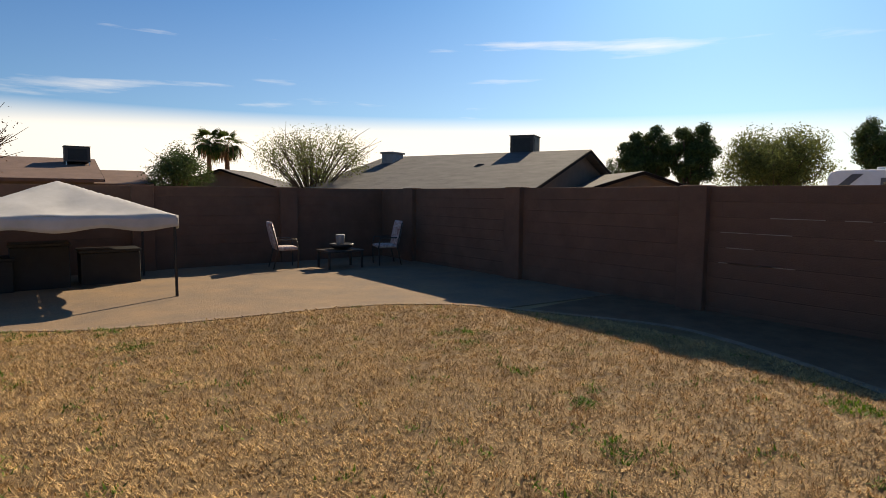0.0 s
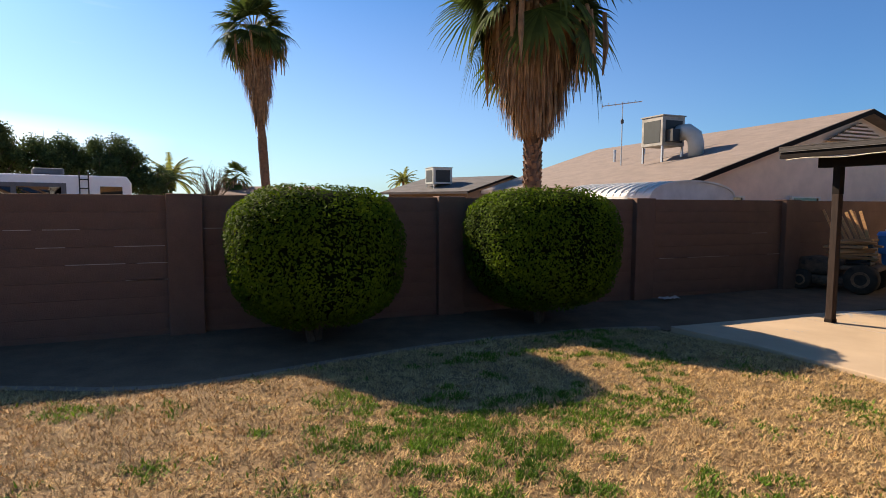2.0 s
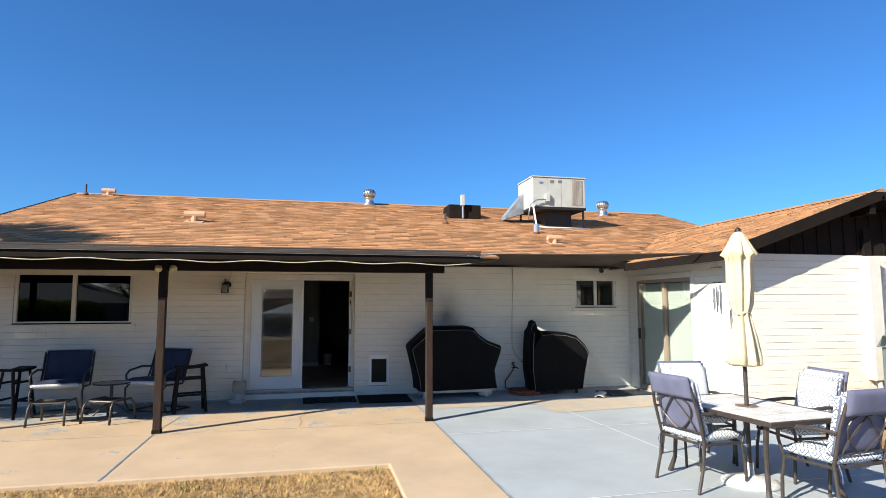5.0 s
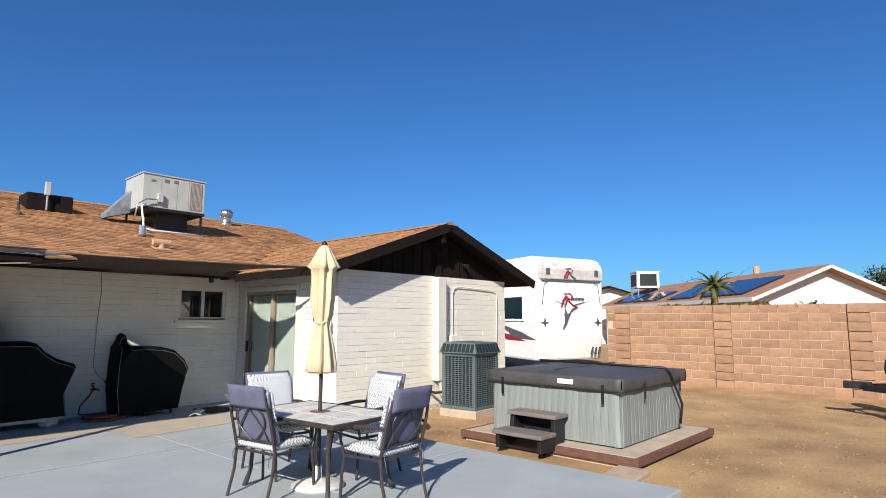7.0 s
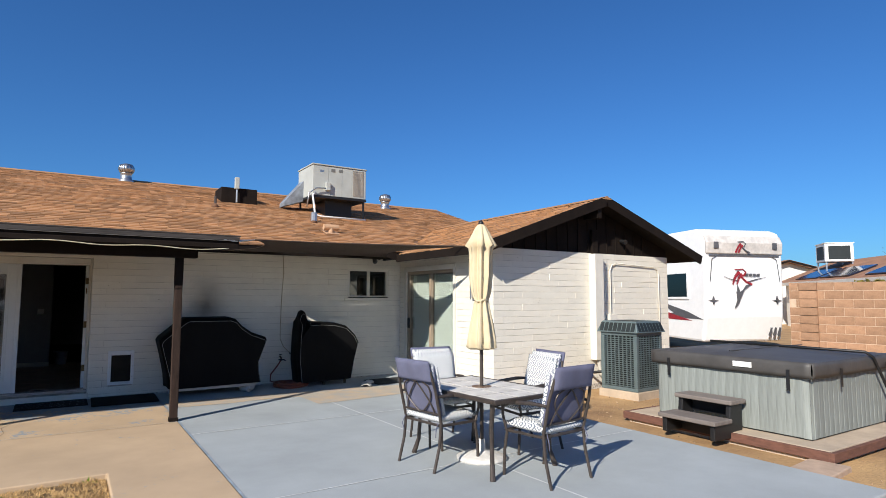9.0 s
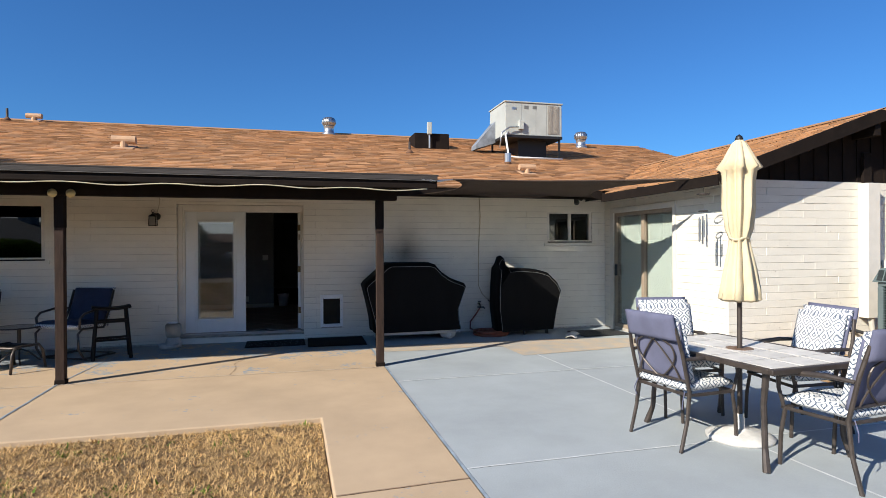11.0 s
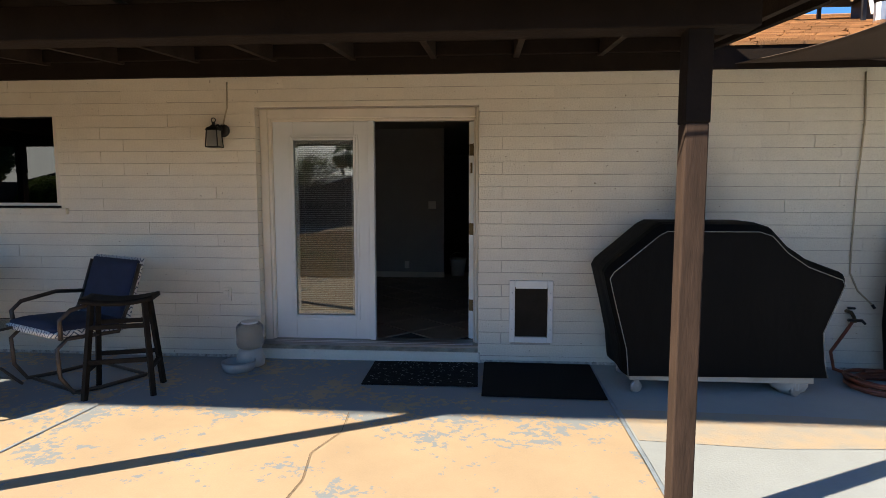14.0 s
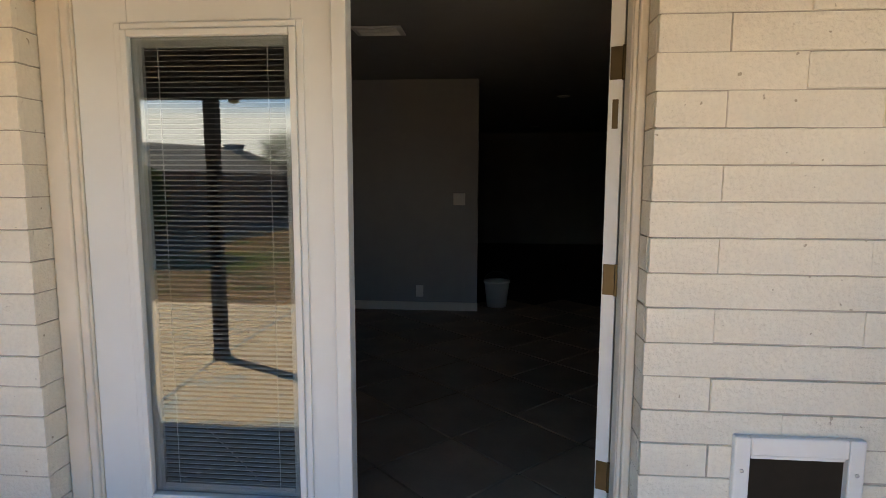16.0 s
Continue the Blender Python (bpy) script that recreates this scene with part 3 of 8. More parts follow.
part("fascia", rail((ROOF_L - 0.02, EAVE_Y, EAVE_Z - 0.07), (ROOF_L - 0.02, RIDGE_Y, RIDGE_Z - 0.07), 0.03, 0.17), BROWN, house_roof, bevel=0.004)
part("fascia", rail((WX0 - 0.02, WY, W_EZ - 0.08), (WX0 - 0.02, EAVE_Y, W_EZ - 0.08), 0.03, 0.15), BROWN, house_roof, bevel=0.004)
for xe in (WX0, WX1):
    part("barge_board", rail((xe - math.copysign(0.02, WXP - xe), WY - 0.02, W_EZ - 0.07), (WXP, WY - 0.02, WZP - 0.07), 0.035, 0.17), BROWN, house_roof, bevel=0.004)
part("gable_siding", Shape().prism([(6.34, 2.34), (6.34, 2.42), (WXP, WZP - 0.12), (10.73, 2.50), (10.73, 2.34)], -3.10, -3.0, "y"), BROWN, house_roof, "dark brown board gable siding")
for i in range(14):
    x = 6.75 + i * 0.25
    top = WZP - 0.14 - abs(x - WXP) * WSL
    if top > 2.42:
        part("batten", Shape().box(x - 0.012, x + 0.012, -3.115, -3.10, 2.36, top), BROWN, house_roof)
part("lookout", Shape().box(8.41, 8.51, WY, -3.1, WZP - 0.38, WZP - 0.18), BROWN, house_roof, bevel=0.004)
part("gable_post", Shape().box(8.56, 8.70, -3.16, -3.11, 2.30, 2.78), BROWN, house_roof, bevel=0.004)

# shingle courses, each tab a thin wedge
def shingles(name, origin, along, up, length, rows, tab, expo, keep, parent, seed):
    """Rows of shingle tabs on a slope. along: unit vector along the eave, up: unit vector up the slope."""
    rnd = random.Random(seed)
    o, a, u = Vector(origin), Vector(along), Vector(up)
    n = a.cross(u).normalized()
    if n.z < 0:
        n = -n
    s = Shape()
    for r in range(rows):
        x = -rnd.random() * tab
        while x < length:
            w = tab * rnd.choice((0.6, 0.85, 1.0, 1.2))
            x0, x1 = max(0, x), min(length, x + w - 0.006)
            x += w
            if x1 - x0 < 0.03 or not keep((x0 + x1) / 2, r * expo):
                continue
            lo = r * expo - rnd.random() * 0.012
            hi = (r + 1) * expo + 0.02
            th = 0.013 + 0.012 * rnd.random()
            p = [o + a * x0 + u * lo, o + a * x1 + u * lo, o + a * x1 + u * hi, o + a * x0 + u * hi]
            q = [p[0] + n * th, p[1] + n * th, p[2] + n * 0.004, p[3] + n * 0.004]
            s.add(p[:2] + q, [(0, 1, 3, 2), (2, 3, 4, 5)])
    return tagged(part(name, s, SHINGLE_STUFF, parent), kind="stuff")


main_len = math.hypot(RIDGE_Y - EAVE_Y, RIDGE_Z - EAVE_Z)
up_main = ((RIDGE_Y - EAVE_Y) / main_len * Vector((0, 1, 0)) + (RIDGE_Z - EAVE_Z) / main_len * Vector((0, 0, 1)))
part("shingle_bed", Shape().add([(ROOF_L, EAVE_Y - 0.03, EAVE_Z - 0.02), (ROOF_R, EAVE_Y - 0.03, EAVE_Z - 0.02), (ROOF_R, RIDGE_Y, RIDGE_Z - 0.02), (ROOF_L, RIDGE_Y, RIDGE_Z - 0.02), (ROOF_R, 12.65, EAVE_Z - 0.02), (ROOF_L, 12.65, EAVE_Z - 0.02)], [(0, 1, 2, 3), (3, 2, 4, 5)]), ROOF_DARK, house_roof)
wing_rise = lambda x: W_EZ + WSL * (x - WX0)
shingles("shingle_courses", (ROOF_L - 0.03, EAVE_Y - 0.04, EAVE_Z - 0.018), (1, 0, 0), up_main, 16.8, int(main_len / 0.145), 0.30, 0.145,
         lambda x, s: not (x + ROOF_L > WX0 + 0.1 and main_z(EAVE_Y + s * up_main.y) < min(wing_rise(x + ROOF_L), 2 * WZP - wing_rise(x + ROOF_L)) - 0.02), house_roof, 3)
for sx, xe in ((1, WX0), (-1, WX1)):
    wl_ = math.hypot(WXP - WX0, WZP - W_EZ)
    up_w = Vector(((WXP - xe), 0, WZP - W_EZ)).normalized()
    part("shingle_bed", Shape().add([(xe - sx * 0.03, WY - 0.03, W_EZ - 0.02), (WXP, WY - 0.03, WZP - 0.02), (WXP, 2.4, WZP - 0.02), (xe - sx * 0.03, 2.4, W_EZ - 0.02)], [(0, 1, 2, 3)]), ROOF_DARK, house_roof)
    shingles("shingle_courses", (xe - sx * 0.03, WY - 0.025, W_EZ - 0.018), (0, 1, 0), up_w, 6.0, int(wl_ / 0.145), 0.30, 0.145,
             lambda y, s, up_w=up_w: main_z(WY + y) < W_EZ + s * up_w.z + 0.02, house_roof, 5 + sx)
part("ridge_cap", Shape().prism([(RIDGE_Y - 0.14, RIDGE_Z - 0.035), (RIDGE_Y, RIDGE_Z + 0.02), (RIDGE_Y + 0.14, RIDGE_Z - 0.035)], ROOF_L, ROOF_R, "x"), SHINGLE, house_roof)
part("ridge_cap", Shape().prism([(WXP - 0.14, WZP - 0.04), (WXP, WZP + 0.02), (WXP + 0.14, WZP - 0.04)], WY - 0.04, 2.2, "y"), SHINGLE, house_roof)

# patio cover
PX0, PX1, PYF = -5.80, 2.42, -2.80
PTZ = 2.34
patio = thing("patio_cover", "dark brown timber patio cover on three posts", "patio cover", kind="structure")
ROLL = mat("roll_roofing", (0.055, 0.043, 0.036), 0.9, var=0.2, scale=5, bump=0.4)
part("roof_sheet", Shape().prism([(PYF - 0.03, PTZ - 0.02), (-0.35, 2.555), (-0.35, 2.58), (PYF - 0.03, PTZ)], PX0 - 0.03, PX1 + 0.03, "x"), ROLL, patio, bevel=0.004)
part("soffit_boards", Shape().prism([(PYF, PTZ - 0.045), (0.0, 2.525), (0.0, 2.545), (PYF, PTZ - 0.025)], PX0, PX1, "x"), BROWN, patio)
part("front_fascia", Shape().box(PX0, PX1, PYF - 0.035, PYF, PTZ - 0.165, PTZ - 0.022), BROWN, patio, "dark brown weathered fascia board", bevel=0.005)
part("front_trim", Shape().box(PX0 - 0.01, PX1 + 0.01, PYF - 0.055, PYF - 0.036, PTZ - 0.070, PTZ - 0.024), mat("weathered_trim_grey", (0.060, 0.050, 0.045), 0.8, var=0.3, scale=6, bump=0.3, stretch=(0.3, 3, 3)), patio, "greyed weathered upper trim", bevel=0.004)
part("drip_edge", Shape().box(PX0 - 0.008, PX1 + 0.008, PYF - 0.058, PYF - 0.036, PTZ - 0.077, PTZ - 0.0715), mat("drip_edge_metal", (0.17, 0.155, 0.14), 0.6, var=0.2), patio, "thin pale metal drip edge")
part("lower_trim", Shape().box(PX0, PX1, PYF - 0.047, PYF - 0.036, PTZ - 0.165, PTZ - 0.115), BROWN, patio, bevel=0.003)
for xe in (PX0, PX1):
    part("side_fascia", Shape().prism([(PYF, PTZ - 0.165), (-0.6, 2.37), (-0.6, 2.515), (PYF, PTZ - 0.025)], xe - 0.018, xe + 0.018, "x"), BROWN, patio)
part("ledger", Shape().box(PX0 + 0.02, PX1 - 0.02, -0.735, -0.695, 2.375, 2.495), BROWN, patio, bevel=0.004)
part("beam", Shape().box(PX0 + 0.3, PX1 - 0.42, -2.50, -2.37, 2.052, 2.19), BROWN, patio, bevel=0.006)
RAFTER = mat("rafter_brown", (0.034, 0.023, 0.017), 0.8, spec=0.2, var=0.25, scale=6, bump=0.3)
for i in range(15):
    x = PX0 + 0.1 + i * 0.573
    part("rafter", Shape().prism([(PYF, PTZ - 0.15), (0.0, 2.42), (0.0, 2.525), (PYF, PTZ - 0.046)], x - 0.02, x + 0.02, "x"), RAFTER, patio)
for x in (-5.26, -1.70, 1.79):
    post = part("post", Shape().box(x - 0.045, x + 0.045, -2.475, -2.385, 0.0, 1.70), BROWN_WOOD, patio, "weathered brown timber post", bevel=0.006)
    part("post_head", Shape().box(x - 0.048, x + 0.048, -2.478, -2.382, 1.70, 2.056), BROWN, post, bevel=0.005)
    part("base_plate", Shape().box(x - 0.052, x + 0.052, -2.482, -2.378, 0.0, 0.05), BROWN, post, bevel=0.003)
# rope light along the fascia
ROPE = mat("cream_rope_light", (0.62, 0.55, 0.38), 0.5, var=0.15)
part("rope_light", Shape().tube([(PX0 + 0.1 + i * 0.064, PYF - 0.05, PTZ - 0.185 + 0.012 * math.sin(i * 0.41) + 0.006 * math.sin(i * 0.15)) for i in range(126)], 0.0065, 6), ROPE, patio, "cream rope light strung in waves", smooth=True)
FLOOD = mat("flood_lamp_glass", (0.62, 0.52, 0.26), 0.35, var=0.1)
flood = thing("flood_light", "twin round yellow-lensed flood lights on the post head", "flood light", pose(-1.665, -2.5, 2.04))
for dx in (-0.075, 0.10):
    part("lamp_head", Shape().lathe([(0.012, 0.08), (0.025, 0.05), (0.043, 0.016), (0.047, 0.0), (0.039, -0.006)], 20, pose(dx, -0.03, 0.03, 90 + 6, 0, 0)), FLOOD, flood, smooth=True)
part("bracket", rail((-0.075, 0.02, 0.06), (0.10, 0.02, 0.06), 0.03, 0.03), BROWN, flood)

# shade sail from the patio cover to the wing
SAIL = mat("brown_shade_cloth", (0.062, 0.040, 0.028), 0.85, var=0.12, scale=3, bump=0.2, bscale=150)
sail = thing("shade_sail", "dark brown shade sail tied between patio cover and wing", "shade sail")


def sail_point(u, v):
    front = Vector((2.62, -2.48, 2.33)).lerp(Vector((6.0, -3.1, 2.36)), u)
    back = Vector((2.46, -0.45, 2.30)).lerp(Vector((5.95, -0.45, 2.30)), u)
    bow = 4 * u * (1 - u)
    front += Vector((0.1, 0.62 * bow, 0.04 * bow))
    back += Vector((0, -0.25 * bow, 0.02 * bow))
    p = front.lerp(back, v)
    side = 4 * v * (1 - v)
    p.x += 0.45 * side * (1 - u) - 0.75 * side * u
    p.z -= 0.03 * bow * side
    return p


part("cloth", Shape().grid(sail_point, 24, 16), SAIL, sail, smooth=True, solid=0.004)
part("edge_webbing", Shape().tube([sail_point(i / 24, 0) for i in range(25)], 0.012, 6), SAIL, sail, smooth=True)
part("turnbuckle", Shape().tube([(2.42, -2.55, 2.28), (2.52, -2.53, 2.30), (2.72, -2.48, 2.33)], [0.008, 0.016, 0.006], 8), STEEL, sail, "galvanised chain and turnbuckle")
for i in range(6):
    part("chain_link", Shape().tube([(0.02 * math.cos(k), 0.009 * math.sin(k), 0) for k in [j * math.pi / 4 for j in range(8)]], 0.004, 5, True, pose(2.38 - i * 0.032, -2.86 + i * 0.003, 2.262 + 0.004 * i, 90 * (i % 2), 5, 0)), STEEL, sail)

# ---------------------------------------------------------------- doors and windows of the house
INNER_WALL = mat("grey_interior_paint", (0.30, 0.31, 0.31), 0.7, var=0.04)
TILE = mat("brown_floor_tile", (0.36, 0.245, 0.165), 0.4, var=0.15, scale=3, obj=0.1, fine=0.1)
GROUT = mat("dark_grout", (0.05, 0.04, 0.033), 0.9)
room_floor = solid_thing("floor", Shape().box(-5.2, 6.3, 0.2, 10.5, 0.0, 0.125), GROUT, "dark brown tiled floor laid on the diagonal", "floor", kind="structure")
TM = Shape().box(-0.222, 0.222, -0.222, 0.222, 0, 0.012).mesh("tile", TILE)
for i in range(-8, 9):
    for j in range(-8, 9):
        x, y = 0.6 + (i - j) * 0.3225, 2.4 + (i + j) * 0.3225
        if -1.6 < x < 3.0 and 0.45 < y < 4.4:
            ob = new("tile", TM)
            ob.parent, ob.matrix_basis = room_floor, pose(x, y, 0.125, 0, 0, 45)
solid_thing("ceiling", Shape().box(-5.2, 6.3, 0.2, 10.5, 2.40, 2.45), INNER_WALL, "plain grey room ceiling in shadow", "ceiling", kind="structure")
solid_thing("wall_partition", Shape().box(-5.2, 0.325, 4.0, 4.12, 0.125, 2.40), INNER_WALL, "grey painted partition wall inside the house", "wall", kind="structure")
solid_thing("wall_inner", Shape().box(-5.2, 6.3, 10.4, 10.5, 0.125, 2.40).box(6.2, 6.3, 0.2, 10.4, 0.125, 2.40).box(3.2, 3.3, 0.2, 3.0, 0.125, 2.4), INNER_WALL, "grey painted inner walls of the dark rooms", "wall", kind="structure")
solid_thing("baseboard", Shape().box(-5.2, 0.330, 3.982, 4.0, 0.137, 0.22), WHITE_TRIM, "white painted baseboard on the partition", "baseboard", kind="structure", bevel=0.004)
sw = thing("light_switch", "white double light switch on the grey partition", "switch", pose(0.144, 3.992, 1.25))
part("plate", Shape().box(-0.058, 0.058, -0.004, 0.008, -0.058, 0.058), WHITE, sw, bevel=0.003)
for dx in (-0.025, 0.025):
    part("toggle", Shape().box(dx - 0.008, dx + 0.008, -0.016, -0.004, -0.014, 0.014), WHITE, sw)
so_ = thing("wall_outlet", "white power outlet low on the grey partition", "outlet", pose(-0.248, 3.992, 0.33))
part("plate", Shape().box(-0.036, 0.036, -0.004, 0.008, -0.058, 0.058), WHITE, so_, bevel=0.003)
part("socket", Shape().box(-0.016, 0.016, -0.008, -0.004, -0.045, 0.045), WHITE, so_, bevel=0.003)
bucket = thing("bucket", "white plastic bucket on the tiled floor", "bucket", pose(0.525, 4.25, 0.137))
part("body", Shape().lathe([(0.10, 0.0), (0.13, 0.25), (0.138, 0.25), (0.138, 0.27), (0.12, 0.27), (0.09, 0.02)], 24), WHITE, bucket, smooth=True)
part("handle", Shape().tube([(0.13 * math.cos(a), 0.03, 0.26 + 0.10 * math.sin(a)) for a in [i * math.pi / 10 for i in range(11)]], 0.004, 6), STEEL, bucket)
GLOW = bpy.data.materials.new("downlight_glow")
GLOW.use_nodes = True
GLOW.node_tree.nodes["Principled BSDF"].inputs["Emission Color"].default_value = (1, 0.93, 0.8, 1)
GLOW.node_tree.nodes["Principled BSDF"].inputs["Emission Strength"].default_value = 30
for x, y in ((1.267, 5.2), (1.213, 9.0)):
    dl = thing("downlight", "small lit recessed ceiling light in the dark room", "ceiling light", pose(x, y, 2.398), "downlights")
    part("trim_ring", Shape().lathe([(0.05, 0), (0.075, 0), (0.07, -0.008), (0.05, -0.004)], 20), WHITE, dl)
    part("lens", Shape().lathe([(0.0, -0.002), (0.05, -0.002)], 20), GLOW, dl)
cv = thing("ceiling_vent", "white louvred air vent in the ceiling", "vent", pose(-0.28, 2.15, 2.396))
part("frame", Shape().box(-0.16, 0.16, -0.11, 0.11, -0.008, 0.002), WHITE, cv, bevel=0.003)
for i in range(5):
    part("slat", Shape().box(-0.13, 0.13, -0.008, 0.008, -0.004, 0.0, pose(0, -0.07 + i * 0.035, -0.010, 35, 0, 0)), WHITE, cv)

# french door: frame, fixed leaf with a blind between the panes, open leaf
door = thing("door_1", "white french door, one glazed leaf closed and the other open", "door", kind="structure")
fr = Shape().box(-0.975, -0.868, 0.116, 0.20, 0.12, 2.145).box(0.868, 0.918, 0.116, 0.19, 0.12, 2.145).box(-0.868, 0.868, 0.116, 0.20, 2.04, 2.145)
part("door_frame", fr, WHITE_TRIM, door, "cream painted door frame", bevel=0.004)
part("brick_mould", Shape().box(-0.970, -0.900, 0.092, 0.116, 0.12, 2.143).box(0.884, 0.911, 0.092, 0.116, 0.12, 2.143).box(-0.900, 0.884, 0.092, 0.116, 2.062, 2.143), WHITE_TRIM, door, bevel=0.007)
part("frame_stop", Shape().box(-0.900, -0.874, 0.104, 0.118, 0.13, 2.062).box(0.871, 0.884, 0.104, 0.118, 0.13, 2.062).box(-0.874, 0.871, 0.104, 0.118, 2.044, 2.062), WHITE_TRIM, door, bevel=0.004)
part("header", Shape().box(-0.971, 0.911, -0.002, 0.09, 2.147, 2.191), WHITE_BLOCK, door, "white painted lintel course", bevel=0.004)
part("threshold", Shape().prism([(0.045, 0.105), (0.20, 0.105), (0.20, 0.148), (0.12, 0.152), (0.045, 0.128)], -0.970, 0.911, "x"), mat("aluminium_sill", (0.42, 0.42, 0.41), 0.4, metal=0.8, var=0.2, stretch=(0.3, 6, 6)), door, "ribbed aluminium threshold")
for k in range(4):
    part("sill_rib", Shape().box(-0.868, 0.866, 0.055 + k * 0.026, 0.063 + k * 0.026, 0.118, 0.137 + 0.005 * k), STEEL, door)
part("sill", Shape().prism([(-0.014, 0.075), (0.20, 0.085), (0.20, 0.118), (0.06, 0.112), (-0.014, 0.090)], -0.970, 0.911, "x"), mat("worn_sill_concrete", (0.46, 0.42, 0.34), 0.9, var=0.25, scale=9, bump=0.4), door, "worn painted concrete sill")
part("step", Shape().box(-0.99, 0.93, -0.022, 0.01, -0.01, 0.086), WHITE_BLOCK, door, "white painted concrete step", bevel=0.008)


def door_leaf(parent, w):
    """A leaf from x = 0 to w, front at y = 0, with glazing bead, two panes and a blind."""
    z0, z1 = 0.150, 2.038
    g0, g1, gz0, gz1 = 0.178, w - 0.128, 0.358, 1.885
    leaf = part("leaf", Shape().box(0, g0, 0, 0.045, z0, z1).box(g1, w, 0, 0.045, z0, z1).box(g0, g1, 0, 0.045, z0, gz0).box(g0, g1, 0, 0.045, gz1, z1), DOOR_WHITE, parent, bevel=0.003)
    for off, wd, dp in ((-0.018, 0.022, 0.018), (-0.040, 0.022, 0.010)):
        a, b, c, d = g0 + off, g1 - off, gz0 + off, gz1 - off
        bead = Shape().box(a, a + wd, -dp, 0.002, c, d).box(b - wd, b, -dp, 0.002, c, d).box(a + wd, b - wd, -dp, 0.002, c, c + wd).box(a + wd, b - wd, -dp, 0.002, d - wd, d)
        part("glazing_bead", bead, DOOR_WHITE, leaf, bevel=0.004)
    pane = part("pane", Shape().box(g0, g1, 0.012, 0.015, gz0, gz1), DOOR_GLASS, leaf)
    pane.visible_shadow = False
    q = 0.032
    spacer = Shape().box(g0, g0 + q, 0.018, 0.036, gz0, gz1).box(g1 - q, g1, 0.018, 0.036, gz0, gz1).box(g0 + q, g1 - q, 0.018, 0.036, gz0, gz0 + 0.03).box(g0 + q, g1 - q, 0.018, 0.036, gz1 - q, gz1)
    part("blind_frame", spacer, DOOR_WHITE, leaf, "pale frame of the blind between the panes", bevel=0.002)
    blind = Shape()
    for i in range(92):
        z = gz0 + 0.02 + i * 0.0165
        if z < gz1 - 0.02:
            blind.box(g0 + 0.034, g1 - 0.034, -0.0065, 0.0065, -0.0010, 0.0010, pose(0, 0.028, z, 12, 0, 0))
    part("blind_slats", blind, WHITE, leaf, "narrow white blind slats behind the glass")
    for x in (g0 + 0.085, g1 - 0.085):
        part("blind_cord", Shape().tube([(x, 0.020, gz0), (x, 0.020, gz1)], 0.0018, 5), WHITE, leaf)
    return leaf


fixed_leaf = door_leaf(door, 0.836)
fixed_leaf.matrix_basis = pose(-0.866, 0.122, 0)
part("astragal", Shape().box(-0.029, 0.019, 0.100, 0.170, 0.150, 2.04), DOOR_WHITE, door, bevel=0.004)
part("open_leaf", Shape().box(0, 0.83, 0, 0.045, 0.150, 2.038), DOOR_WHITE, door, m=pose(0.866, 0.200, 0, 0, 0, 66), bevel=0.003)
BRASS = mat("brass_hinge", (0.15, 0.11, 0.06), 0.5, metal=1.0, var=0.15)
for z in (0.45, 1.12, 1.80):
    part("hinge", Shape().box(0.002, 0.0, 0.004, 0.040, z - 0.05, z + 0.05, pose(0.866, 0.200, 0, 0, 0, 66) @ pose(-0.004, 0, 0)).tube([(0.867, 0.194, z - 0.052), (0.867, 0.194, z + 0.052)], 0.007, 8), BRASS, door, "brass butt hinge")
part("strike_plate", Shape().box(0.0, 0.003, 0.012, 0.030, 1.60, 1.69, pose(0.866, 0.200, 0, 0, 0, 66) @ pose(-0.0035, 0, 0)), BRASS, door)

# pet door
pet = thing("pet_door", "white framed pet door with a dark flap in the block wall", "pet door", pose(1.355, 0, 0.445))
part("frame", Shape().box(-0.18, -0.135, -0.024, 0.02, -0.262, 0.262).box(0.135, 0.18, -0.024, 0.02, -0.262, 0.262).box(-0.135, 0.135, -0.024, 0.02, 0.205, 0.262).box(-0.135, 0.135, -0.024, 0.02, -0.262, -0.215), WHITE, pet, bevel=0.005)
part("flap", Shape().box(-0.134, 0.134, 0.0, 0.008, -0.214, 0.204), mat("smoked_flap", (0.03, 0.024, 0.018), 0.8, spec=0.15, var=0.15), pet, "smoked brown flap")
for sx in (-1, 1):
    for z in (-0.15, 0.02, 0.16):
        part("screw", Shape().lathe([(0.006, 0.0), (0.006, 0.003), (0.002, 0.004)], 8, pose(sx * 0.158, -0.024, z, 90, 0, 0)), STEEL, pet)
part("flap_strip", Shape().box(-0.13, 0.13, -0.014, -0.002, 0.194, 0.2045), WHITE, pet)


